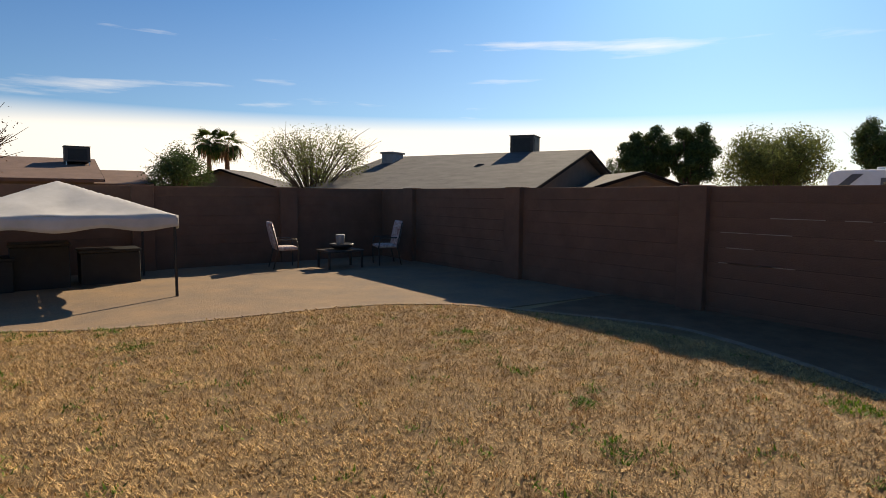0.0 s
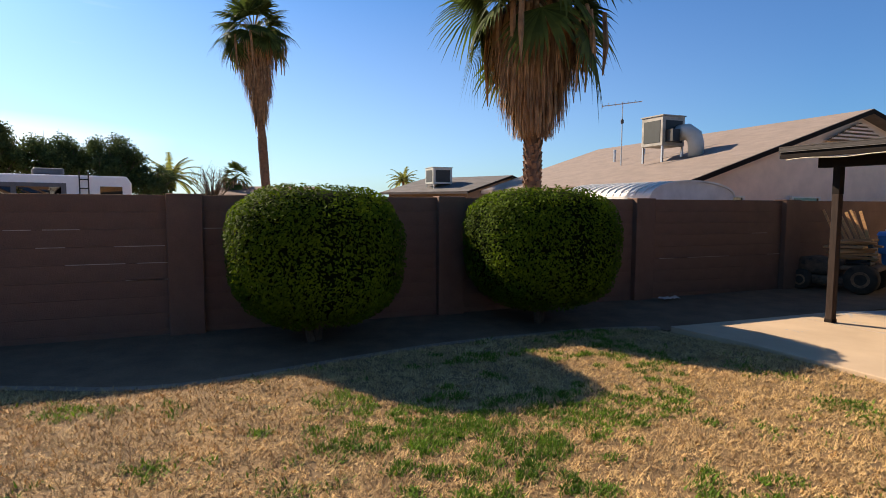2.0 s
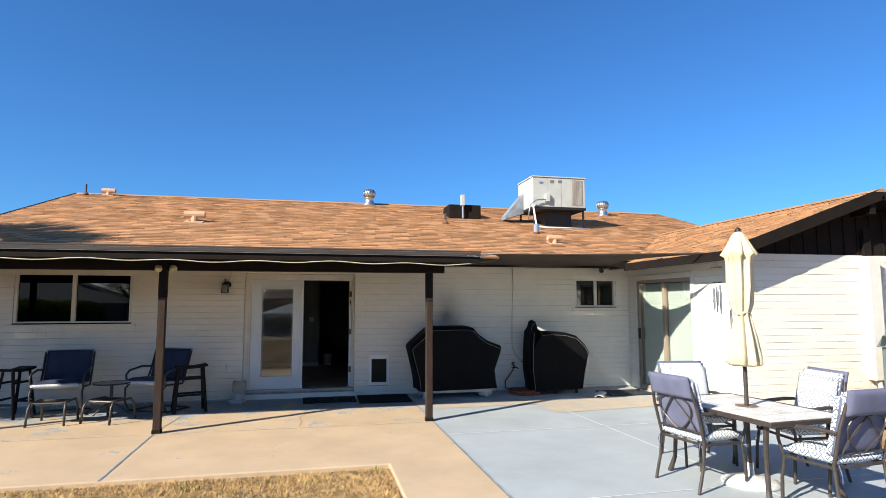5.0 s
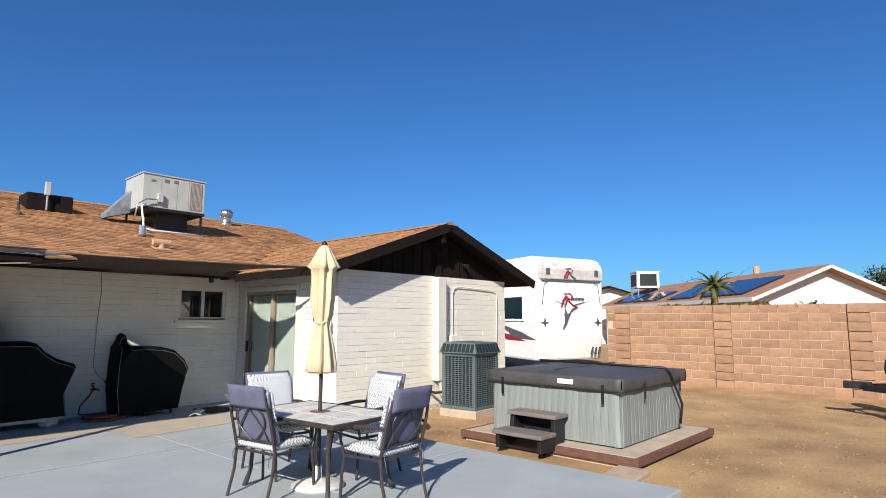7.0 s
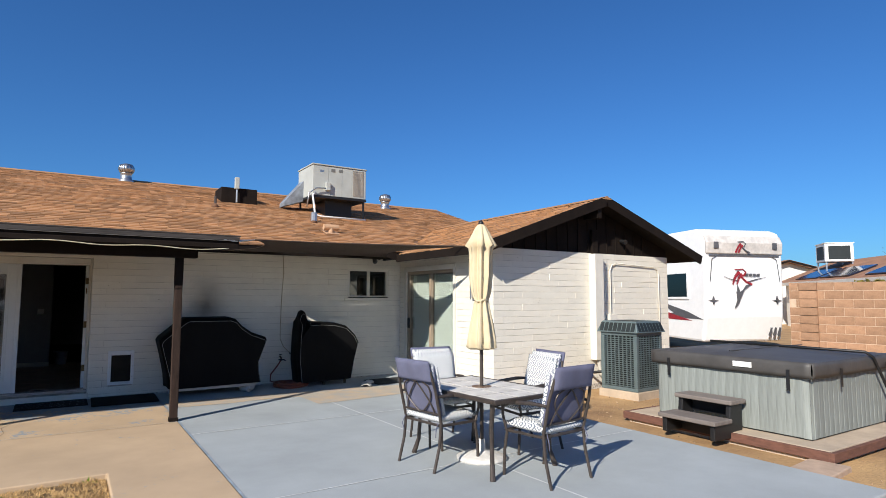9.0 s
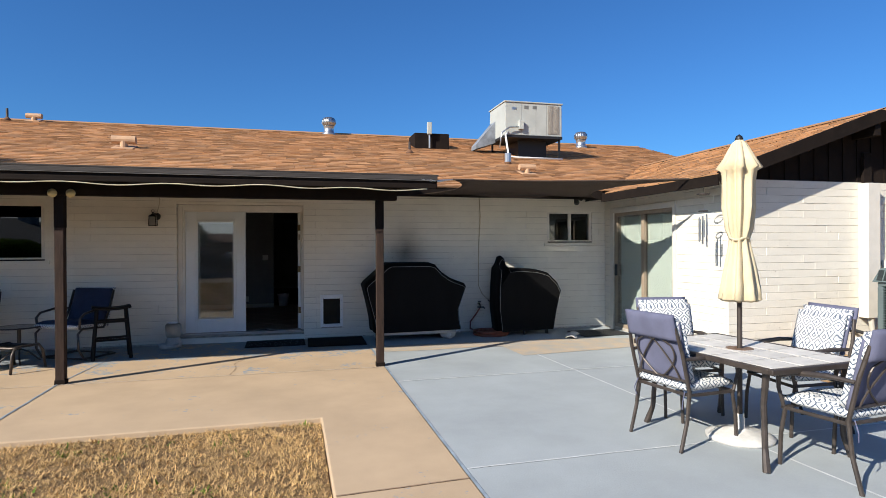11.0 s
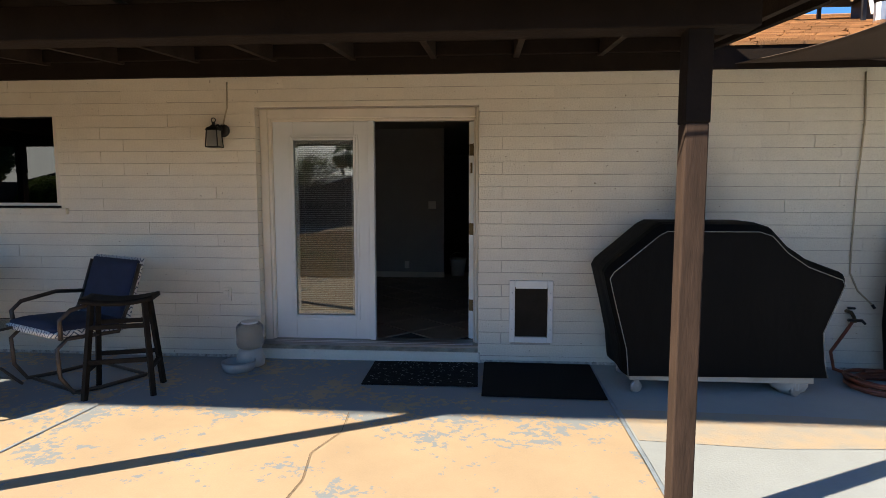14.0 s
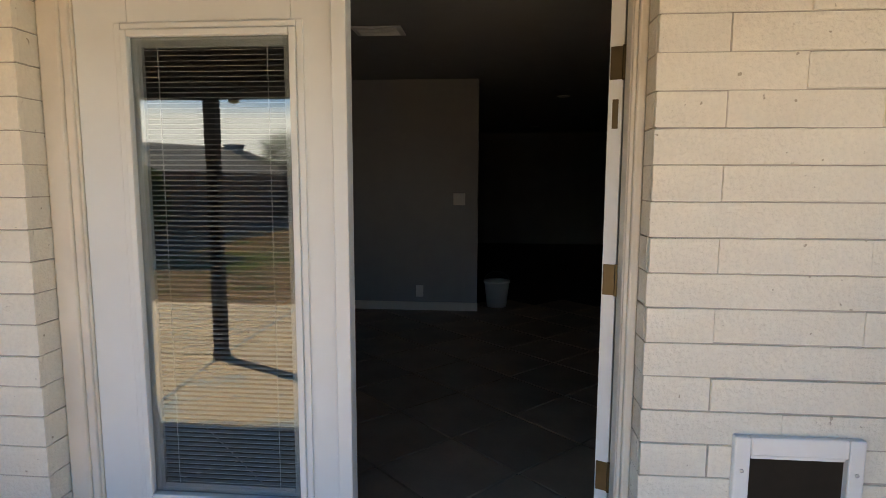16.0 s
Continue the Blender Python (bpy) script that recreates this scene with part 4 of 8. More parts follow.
def slide_window(name, label, x0, x1, z0, z1, split, m=None):
    w = thing(name, label, "window", m, kind="structure")
    f = 0.045
    part("window_frame", Shape().box(x0, x0 + f, 0.015, 0.11, z0, z1).box(x1 - f, x1, 0.015, 0.11, z0, z1).box(x0 + f, x1 - f, 0.015, 0.11, z1 - f, z1).box(x0 + f, x1 - f, 0.015, 0.11, z0, z0 + f), WHITE_TRIM, w, "cream aluminium frame", bevel=0.003)
    part("mullion", Shape().box(split - 0.028, split + 0.028, 0.02, 0.10, z0 + f, z1 - f), WHITE_TRIM, w, bevel=0.003)
    part("window_sill", Shape().box(x0 - 0.07, x1 + 0.07, -0.035, 0.02, z0 - 0.055, z0), WHITE_BLOCK, w, bevel=0.006)
    part("sill_track", Shape().box(x0, x1, -0.004, 0.016, z0 + 0.001, z0 + 0.02), BROWN, w)
    for a, b, y in ((x0 + f, split - 0.028, 0.05), (split + 0.028, x1 - f, 0.07)):
        p = part("pane", Shape().box(a, b, y, y + 0.004, z0 + f, z1 - f), DARK_GLASS, w)
        p.visible_shadow = False
    return w


slide_window("window_1", "cream framed sliding window with dark glass", *WIN[:2], *WIN[2:], -3.62)
slide_window("window_2", "small cream framed sliding window with dark glass", *SMALL[:2], *SMALL[2:], 5.62)
spot = thing("wall_spotlight", "small black spotlight on a short arm above the small window", "spotlight", pose(5.83, -0.02, 2.345))
part("mount", Shape().lathe([(0.045, 0.0), (0.045, 0.018), (0.02, 0.03)], 16, pose(0, 0.02, 0, 90, 0, 0)), BLACK, spot)
part("arm", Shape().tube([(0, -0.01, 0), (-0.05, -0.05, -0.01), (-0.11, -0.07, -0.03)], 0.014, 8), BLACK, spot, smooth=True)
part("lamp_head", Shape().lathe([(0.0, 0.06), (0.03, 0.055), (0.042, 0.0), (0.048, -0.07), (0.04, -0.07), (0.0, -0.04)], 18, pose(-0.15, -0.10, -0.055, 62, 0, -35)), BLACK, spot, smooth=True)
part("bar", Shape().tube([(0, -0.012, 0.01), (0.13, -0.016, 0.025), (0.30, -0.014, 0.035)], 0.013, 8), BLACK, spot, smooth=True)
# sliding glass door of the wing; local x runs along -y of the world
sl = thing("door_2", "bronze framed sliding glass door with vertical blinds", "door", pose(6.32, 0, 0, 0, 0, -90), kind="structure")
BRONZE = mat("beige_metal_frame", (0.32, 0.25, 0.18), 0.5, var=0.1)
s0, s1 = 0.30, 1.98
part("door_frame", Shape().box(s0, s0 + 0.06, 0.02, 0.12, 0.04, 2.06).box(s1 - 0.06, s1, 0.02, 0.12, 0.04, 2.06).box(s0 + 0.06, s1 - 0.06, 0.02, 0.12, 2.0, 2.06).box(s0 + 0.06, s1 - 0.06, 0.02, 0.12, 0.04, 0.10), BRONZE, sl, bevel=0.004)
part("trim", Shape().box(s0 - 0.09, s0, -0.02, 0.02, 0.0, 2.15).box(s1, s1 + 0.07, -0.02, 0.02, 0.0, 2.15).box(s0, s1, -0.02, 0.02, 2.06, 2.15), WHITE_TRIM, sl, bevel=0.004)
part("meeting_stile", Shape().box(1.10, 1.17, 0.03, 0.10, 0.10, 2.0), BRONZE, sl, bevel=0.004)
part("handle", Shape().box(0.37, 0.395, -0.03, 0.02, 0.95, 1.15), BLACK, sl, bevel=0.006)
for a, b, y in ((s0 + 0.06, 1.10, 0.05), (1.17, s1 - 0.06, 0.075)):
    p = part("pane", Shape().box(a, b, y, y + 0.005, 0.10, 2.0), GLASS, sl)
    p.visible_shadow = False
VANE = mat("blind_vane", (0.56, 0.62, 0.55), 0.6, var=0.05)
for i in range(16):
    part("blind_vane", Shape().box(-0.05, 0.05, -0.001, 0.001, 0.06, 1.98, pose(s0 + 0.1 + i * 0.098, 0.135, 0, 0, 0, 24)), VANE, sl)
solid_thing("wall_wing_inner", Shape().box(9.0, 9.1, -2.9, 0.2, 0, 2.4), INNER_WALL, "inner wall behind the sliding door", "wall", kind="structure")
solid_thing("ceiling_wing", Shape().box(6.52, 10.3, -2.9, 7.9, 2.38, 2.42), INNER_WALL, "plain wing ceiling in shadow", "ceiling", kind="structure")

# ---------------------------------------------------------------- garden walls
WT = 1.62


def pilaster(parent, x, y, z0, z1, w, d, material):
    part("pilaster", Shape().box(x - d, x + d, y - w / 2, y + w / 2, z0, z1), material, parent, bevel=0.012)


left_wall = thing("wall_west", "brown painted concrete block garden wall in shade", "garden wall", kind="structure")
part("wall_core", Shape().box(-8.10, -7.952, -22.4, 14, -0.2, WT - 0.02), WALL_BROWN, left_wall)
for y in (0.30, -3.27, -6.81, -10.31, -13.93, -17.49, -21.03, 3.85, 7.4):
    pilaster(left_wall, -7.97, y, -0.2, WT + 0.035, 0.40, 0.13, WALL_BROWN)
rear_wall = thing("wall_south", "brown painted concrete block rear garden wall in shade", "garden wall", kind="structure")
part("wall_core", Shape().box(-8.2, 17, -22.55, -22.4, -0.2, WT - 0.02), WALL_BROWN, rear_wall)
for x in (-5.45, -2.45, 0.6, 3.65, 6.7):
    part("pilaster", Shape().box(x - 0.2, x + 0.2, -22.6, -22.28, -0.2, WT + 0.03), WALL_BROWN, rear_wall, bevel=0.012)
right_wall = thing("wall_east", "tan concrete block garden wall in full sun", "garden wall", kind="structure")
RX = 15.9
part("wall_core", Shape().box(RX + 0.004, RX + 0.15, -22.4, -2.9, -0.2, 1.84), WALL_JOINT, right_wall)

# ---------------------------------------------------------------- patio things
def pattern_mat(name, light, dark, cell):
    """Cloth printed with nested diamonds."""
    m = bpy.data.materials.new(name)
    m.use_nodes = True
    n, l = m.node_tree.nodes, m.node_tree.links
    b = n["Principled BSDF"]
    b.inputs["Roughness"].default_value = 0.9
    tc, vo, wv, rp = n.new("ShaderNodeTexCoord"), n.new("ShaderNodeTexVoronoi"), n.new("ShaderNodeMath"), n.new("ShaderNodeValToRGB")
    vo.distance, vo.inputs["Randomness"].default_value, vo.inputs["Scale"].default_value = "MANHATTAN", 0.0, 1 / cell
    mu = n.new("ShaderNodeMath")
    mu.operation, mu.inputs[1].default_value = "MULTIPLY", 19.0
    wv.operation = "SINE"
    rp.color_ramp.interpolation = "CONSTANT"
    rp.color_ramp.elements[0].color, rp.color_ramp.elements[1].color = (*light, 1), (*dark, 1)
    rp.color_ramp.elements[1].position = 0.5
    l.new(tc.outputs["Object"], vo.inputs["Vector"])
    l.new(vo.outputs["Distance"], mu.inputs[0])
    l.new(mu.outputs["Value"], wv.inputs[0])
    l.new(wv.outputs["Value"], rp.inputs["Fac"])
    l.new(rp.outputs["Color"], b.inputs["Base Color"])
    return m


PRINT = pattern_mat("diamond_print_cloth", (0.68, 0.68, 0.66), (0.10, 0.125, 0.17), 0.105)
SLATE = mat("slate_blue_cloth", (0.125, 0.13, 0.20), 0.9, var=0.12, scale=5, bump=0.2, bscale=200)
NAVY = mat("navy_cloth", (0.025, 0.035, 0.075), 0.9, var=0.12, scale=6, bump=0.2, bscale=200)
CHAIR_METAL = mat("bronze_brown_metal", (0.085, 0.068, 0.058), 0.45, metal=0.4, var=0.2, scale=12)
BLACK_WOOD = mat("black_stained_wood", (0.010, 0.008, 0.007), 0.7, spec=0.2, var=0.3, scale=10, bump=0.2)


def cushion(w, d, h, m, n=10):
    """A soft box: edges rounded, faces slightly domed. Centred, w by d, h thick along z."""
    s = Shape()

    def f(sign):
        def g(u, v):
            x, y = (u - 0.5) * 2, (v - 0.5) * 2
            e = (1 - x ** 6) * (1 - y ** 6)
            return (x * w / 2 * (0.97 + 0.03 * e), y * d / 2 * (0.97 + 0.03 * e), sign * h / 2 * (0.35 + 0.65 * max(0, e) ** 0.5) * (1 + 0.08 * (1 - x * x) * (1 - y * y)))
        return g
    s.grid(f(1), n, n, m)
    s.grid(f(-1), n, n, m)
    k = (n + 1) * (n + 1)
    ring = [i for i in range(n)] + [n + j * (n + 1) for j in range(n)] + [n * (n + 1) + i for i in range(n, 0, -1)] + [j * (n + 1) for j in range(n, 0, -1)]
    s.f += [(a, b, b + k, a + k) for a, b in zip(ring, ring[1:] + ring[:1])]
    return s


def dining_chair(m, label, group):
    """Faces +y; origin on the ground below the seat's middle."""
    c = thing("dining_chair", label, "chair", m, group)
    r = 0.014
    for sx in (-1, 1):
        x = sx * 0.26
        part("front_leg", Shape().tube([(x, 0.24, 0), (x, 0.23, 0.22), (x * 0.98, 0.20, 0.40)], r, 8), CHAIR_METAL, c)
        part("back_leg", Shape().tube([(x, -0.30, 0), (x, -0.24, 0.22), (x, -0.22, 0.42)], r, 8), CHAIR_METAL, c)
        part("arm", Shape().tube([(x, -0.26, 0.66), (x * 1.06, -0.10, 0.665), (x * 1.08, 0.14, 0.64), (x * 1.08, 0.23, 0.60), (x * 1.04, 0.24, 0.52), (x, 0.21, 0.40)], [0.012, 0.018, 0.020, 0.018, 0.013, 0.012], 8), CHAIR_METAL, c)
    part("seat_frame", Shape().tube([(-0.26, -0.22, 0.40), (0.26, -0.22, 0.40), (0.255, 0.22, 0.39), (-0.255, 0.22, 0.39)], 0.013, 8, True), CHAIR_METAL, c)
    tilt = lambda z: -0.22 - (z - 0.42) * 0.24
    back = part("back_frame", Shape().tube([(-0.26, tilt(0.40), 0.40), (-0.265, tilt(0.7), 0.70), (-0.24, tilt(0.88), 0.88), (0, tilt(0.91), 0.91), (0.24, tilt(0.88), 0.88), (0.265, tilt(0.7), 0.70), (0.26, tilt(0.40), 0.40)], 0.014, 8), CHAIR_METAL, c)
    part("back_rail", Shape().tube([(-0.265, tilt(0.50), 0.50), (0.265, tilt(0.50), 0.50)], 0.010, 6), CHAIR_METAL, back)
    part("back_rail", Shape().tube([(-0.262, tilt(0.80) , 0.80), (0.262, tilt(0.80), 0.80)], 0.010, 6), CHAIR_METAL, back)
    for sx in (-1, 1):
        loop = [(sx * (0.03 + 0.16 * math.sin(math.pi * i / 12)) * (1 if i < 9 else 0.7), tilt(0.5 + 0.38 * i / 12) - 0.005, 0.5 + 0.38 * i / 12) for i in range(13)]
        part("scroll", Shape().tube(loop, 0.007, 6), CHAIR_METAL, back)
        part("scroll", Shape().tube([(sx * (0.20 - 0.22 * (i / 10) ** 1.5), tilt(0.5 + 0.3 * i / 10) - 0.005, 0.5 + 0.3 * i / 10) for i in range(11)], 0.007, 6), CHAIR_METAL, back)
    part("scroll", Shape().tube([(0.055 * math.cos(k), tilt(0.83) - 0.006, 0.83 + 0.05 * math.sin(k)) for k in [i * math.pi / 6 for i in range(12)]], 0.006, 6, True), CHAIR_METAL, back)
    part("seat_cushion", cushion(0.50, 0.47, 0.085, pose(0, 0.0, 0.452)), PRINT, c, "white and grey diamond print seat cushion", smooth=True)
    mb = pose(0, tilt(0.70) + 0.05, 0.70, 90 + 13, 0, 0)
    part("back_cushion", cushion(0.50, 0.46, 0.06, mb @ pose(0, 0, -0.028)), PRINT, c, "white and grey diamond print back cushion", smooth=True)
    part("cushion_backing", cushion(0.505, 0.465, 0.05, mb @ pose(0, 0, 0.010)), SLATE, c, "plain slate blue cushion back", smooth=True)
    part("headroll", cushion(0.50, 0.17, 0.075, pose(0, tilt(0.91) + 0.045, 0.88, 90 + 13, 0, 0)), PRINT, c, "diamond print head roll", smooth=True)
    part("headroll_backing", cushion(0.507, 0.20, 0.06, pose(0, tilt(0.91) - 0.0, 0.885, 90 + 13, 0, 0)), SLATE, c, "slate blue rolled cushion top", smooth=True)
    for sx in (-1, 1):
        part("tie", Shape().tube([(sx * 0.24, tilt(0.43) - 0.02, 0.43), (sx * 0.25, tilt(0.43) - 0.05, 0.36), (sx * 0.235, tilt(0.43) - 0.04, 0.30)], 0.004, 5), SLATE, c)
    return c


GRP = "chairs round the tiled table"
ch = dining_chair(pose(3.67, -5.72, 0, 0, 0, -90 + 8), "bronze metal dining chair with slate blue cushion at the tiled table", GRP)
copy_thing(ch, pose(4.20, -6.58, 0, 0, 0, 6))
copy_thing(ch, pose(4.12, -5.06, 0, 0, 0, 180 - 8))
copy_thing(ch, pose(4.70, -5.72, 0, 0, 0, 90 - 6))

TC = (4.05, -5.86)
table = thing("patio_table", "square-tiled patio table with a brown metal rim", "table", pose(*TC, 0, 0, 0, 5) @ Matrix.Diagonal((0.98, 0.97, 0.95, 1)))
TTILE = mat("grey_tile", (0.66, 0.63, 0.58), 0.55, var=0.1, scale=6, obj=0.08)
part("rim", Shape().box(-0.46, 0.46, -0.70, -0.66, 0.685, 0.725).box(-0.46, 0.46, 0.66, 0.70, 0.685, 0.725).box(-0.46, -0.42, -0.66, 0.66, 0.685, 0.725).box(0.42, 0.46, -0.66, 0.66, 0.685, 0.725), CHAIR_METAL, table, bevel=0.008)
top = part("tabletop", Shape().box(-0.42, 0.42, -0.66, 0.66, 0.69, 0.712), mat("table_grout", (0.07, 0.055, 0.045), 0.9), table)
TILE_ME = Shape().box(-0.131, 0.131, -0.1235, 0.1235, 0, 0.012).mesh("tile", TTILE)
for i in range(3):
    for j in range(5):
        ob = new("tile", TILE_ME)
        ob.parent, ob.matrix_basis = top, pose(-0.28 + 0.28 * i, -0.528 + 0.264 * j, 0.712)
part("centre_tile", Shape().lathe([(0.10, 0.7225), (0.10, 0.727), (0.028, 0.728), (0.025, 0.7225)], 24), mat("brown_tile", (0.20, 0.12, 0.07), 0.5, var=0.2), table, "brown medallion round the umbrella hole")
for sx in (-1, 1):
    for sy in (-1, 1):
        part("leg", Shape().tube([(sx * 0.38, sy * 0.58, 0.69), (sx * 0.36, sy * 0.54, 0.45), (sx * 0.37, sy * 0.56, 0.15), (sx * 0.40, sy * 0.60, 0.0)], [0.024, 0.02, 0.02, 0.026], 8), CHAIR_METAL, table)
CANVAS = mat("cream_canvas", (0.68, 0.57, 0.37), 0.9, var=0.1, scale=5, bump=0.25, bscale=25)
umb = thing("patio_umbrella", "closed cream canvas patio umbrella through the table", "umbrella", pose(*TC, 0) @ Matrix.Diagonal((1, 1, 0.953, 1)))
part("pole", Shape().tube([(0, 0, 0.05), (0, 0, 2.36)], 0.019, 10), CHAIR_METAL, umb)
part("base", Shape().lathe([(0.24, 0), (0.245, 0.03), (0.20, 0.05), (0.08, 0.075), (0.035, 0.09), (0.03, 0.20)], 32), mat("white_cast_base", (0.66, 0.64, 0.60), 0.6, var=0.15, scale=9), umb, "white cast umbrella base", smooth=True)
prof = [(0.02, 2.40), (0.06, 2.36), (0.115, 2.24), (0.15, 2.165), (0.118, 2.14), (0.108, 2.05), (0.112, 1.85), (0.092, 1.68), (0.066, 1.60), (0.075, 1.54), (0.108, 1.36), (0.132, 1.20), (0.142, 1.12), (0.115, 1.10), (0.05, 1.18)]
part("canopy", Shape().lathe([(r * 0.86, z) for r, z in prof], 64, None, lambda i, a: 1 + (0.24 * math.sin(8 * a + 0.15 * i) + 0.07 * math.sin(19 * a + i)) * min(1, i / 3)), CANVAS, umb, "folded cream canvas tied with a strap", smooth=True)
part("tie_strap", Shape().tube([(0.062 * math.cos(k), 0.062 * math.sin(k), 1.60 + 0.01 * math.sin(3 * k)) for k in [i * math.pi / 10 for i in range(20)]], 0.012, 6, True), CANVAS, umb)
part("finial", Shape().lathe([(0.02, 2.37), (0.03, 2.395), (0.022, 2.42), (0.004, 2.435)], 14), BLACK, umb, smooth=True)

# wind chime under the wing eave
chime = thing("wind_chime", "bamboo-brown wind chime hanging from the wing eave", "wind chime", pose(5.885, -3.18, 0))
part("cord", Shape().tube([(0, 0, 2.24), (0, 0, 2.14)], 0.003, 5), BLACK, chime)
for z, r in ((2.14, 0.075), (1.92, 0.055)):
    part("ring", Shape().tube([(r * math.cos(k), r * math.sin(k), z) for k in [i * math.pi / 8 for i in range(16)]], 0.008, 6, True), CHAIR_METAL, chime)
for i in range(6):
    a = i * math.pi / 3
    part("chime_tube", Shape().tube([(0.05 * math.cos(a), 0.05 * math.sin(a), 1.88 - 0.02 * i), (0.05 * math.cos(a), 0.05 * math.sin(a), 1.46 + 0.03 * i)], 0.011, 8), STEEL, chime)

# covered grill and smoker
def covered(name, label, outline, y0, y1, x_in, seed, lip):
    g = thing(name, label, "grill")
    n = len(outline)
    dense = []
    for i in range(n - 1):
        for k in range(5):
            a, b = outline[i], outline[i + 1]
            dense.append((a[0] + (b[0] - a[0]) * k / 5, a[1] + (b[1] - a[1]) * k / 5))
    dense.append(outline[-1])
    cx = sum(p[0] for p in dense) / len(dense)
    nv = 12

    def f(u, v):
        i = min(len(dense) - 1, round(u * (len(dense) - 1)))
        x, z = dense[i]
        y = y0 + (y1 - y0) * v
        edge = 1 - (2 * v - 1) ** 8 * x_in
        if lip and z > lip and x < 4.3:
            y = (y0 + y1) / 2 + (y - (y0 + y1) / 2) * 0.33
        p = Vector((cx + (x - cx) * edge, y, z * (1 - (2 * v - 1) ** 8 * 0.05)))
        w = 0.018 * noise.noise(Vector((p.x * 5 + seed, p.y * 5, p.z * 1.6))) * (1.3 - min(1, p.z))
        hem = 0.02 * noise.noise(Vector((p.x * 4 + seed, p.y * 3, 0))) if z < 0.2 else 0
        return p + Vector((w, w, hem))
    s = Shape().grid(f, len(dense) - 1, nv)
    k = len(dense)
    s.f += [tuple(range(k)), tuple(nv * k + i for i in range(k - 1, -1, -1))]
    part("cover", s, BLACK_CLOTH, g, "black fabric cover", bevel=0.006)
    piping = [Vector(f(i / (k - 1), 0.0)) + Vector((0, -0.004, 0.0)) for i in range(k)]
    part("piping", Shape().tube(piping, 0.0035, 5), mat("grey_piping", (0.22, 0.22, 0.21), 0.7), g, smooth=True)
    return g


grill = covered("covered_grill", "large gas grill under a black fitted cover", [(1.947, 0.155), (1.928, 0.35), (1.864, 0.62), (1.8, 0.88), (1.827, 0.93), (2.139, 1.2), (2.194, 1.23), (2.835, 1.23), (2.927, 1.2), (3.037, 1.08), (3.183, 0.98), (3.421, 0.89), (3.44, 0.85), (3.311, 0.5), (3.33, 0.3), (3.36, 0.165)], -0.74, -0.10, 0.05, 3.0, 0)
part("cart", Shape().box(2.0, 3.26, -0.71, -0.16, 0.105, 0.22), mat("grey_cart", (0.52, 0.48, 0.42), 0.5), grill, bevel=0.01)
for x in (2.06, 3.16):
    for y in (-0.66, -0.2):
        part("castor", Shape().lathe([(0.036, -0.014), (0.045, -0.008), (0.045, 0.008), (0.036, 0.014)], 16, pose(x, y, 0.045, 90, 0, 20)).box(x - 0.016, x + 0.016, y - 0.024, y + 0.024, 0.05, 0.108), STEEL, grill)
tank = thing("propane_tank", "off-white propane tank under the grill", "gas tank", pose(3.16, -0.56, 0.0))
part("body", Shape().lathe([(0.07, 0.0), (0.08, 0.02), (0.11, 0.03), (0.125, 0.06), (0.125, 0.14), (0.09, 0.17), (0.03, 0.18)], 24), mat("dusty_white_tank", (0.50, 0.49, 0.46), 0.5, var=0.15), tank, smooth=True)
smoker = covered("covered_smoker", "barrel smoker with a chimney under a black cover", [(4.02, 0.08), (3.98, 0.45), (3.99, 0.85), (4.02, 1.20), (4.05, 1.30), (4.09, 1.325), (4.14, 1.29), (4.17, 1.11), (4.36, 1.12), (4.66, 1.10), (4.88, 1.04), (5.05, 0.88), (5.12, 0.74), (5.04, 0.42), (4.98, 0.10)], -0.70, -0.20, 0.06, 9.0, 1.16)
for x in (4.15, 4.5, 4.9):
    part("leg", Shape().box(x - 0.018, x + 0.018, -0.56, -0.52, 0.0, 0.2), BLACK, smoker)

# hose, tap, wall cable
HOSE = mat("terracotta_hose", (0.24, 0.055, 0.025), 0.5, var=0.2, scale=20)
hose = thing("garden_hose", "coiled brick-red garden hose on the slab by the tap", "hose")
pts = []
for i in range(220):
    a = i * 2 * math.pi / 30
    r = 0.27 - 0.05 * ((i // 30) % 3) * 0.6 + 0.015 * math.sin(i * 0.37)
    pts.append((3.94 + r * math.cos(a) * 1.1, -0.46 + r * math.sin(a) * 0.8, 0.018 + 0.02 * (i // 60) + 0.006 * math.sin(i * 0.5)))
part("coil", Shape().tube(pts, 0.014, 7), HOSE, hose, smooth=True)
part("riser", Shape().tube([(3.78, -0.42, 0.06), (3.62, -0.3, 0.10), (3.66, -0.18, 0.20), (3.80, -0.11, 0.34), (3.86, -0.10, 0.43)], 0.013, 7), HOSE, hose, smooth=True)
tap = thing("garden_tap", "brass garden tap with a splitter on the block wall", "tap", pose(3.86, -0.02, 0.47))
part("body", Shape().tube([(0, 0.02, 0.02), (0, -0.05, 0.02), (0, -0.09, -0.01), (0, -0.10, -0.05)], 0.014, 8), BRASS, tap, smooth=True)
part("splitter", Shape().tube([(-0.05, -0.10, -0.03), (0.05, -0.10, -0.035)], 0.012, 8).tube([(0.05, -0.10, -0.03), (0.08, -0.10, -0.06)], 0.01, 8), BLACK, tap)
part("handle", Shape().lathe([(0.028, 0.0), (0.03, 0.006), (0.028, 0.012)], 10, pose(0, -0.05, 0.05)), BLACK, tap)
cable = thing("wall_cable", "thin cream cable hanging down the block wall", "cable")
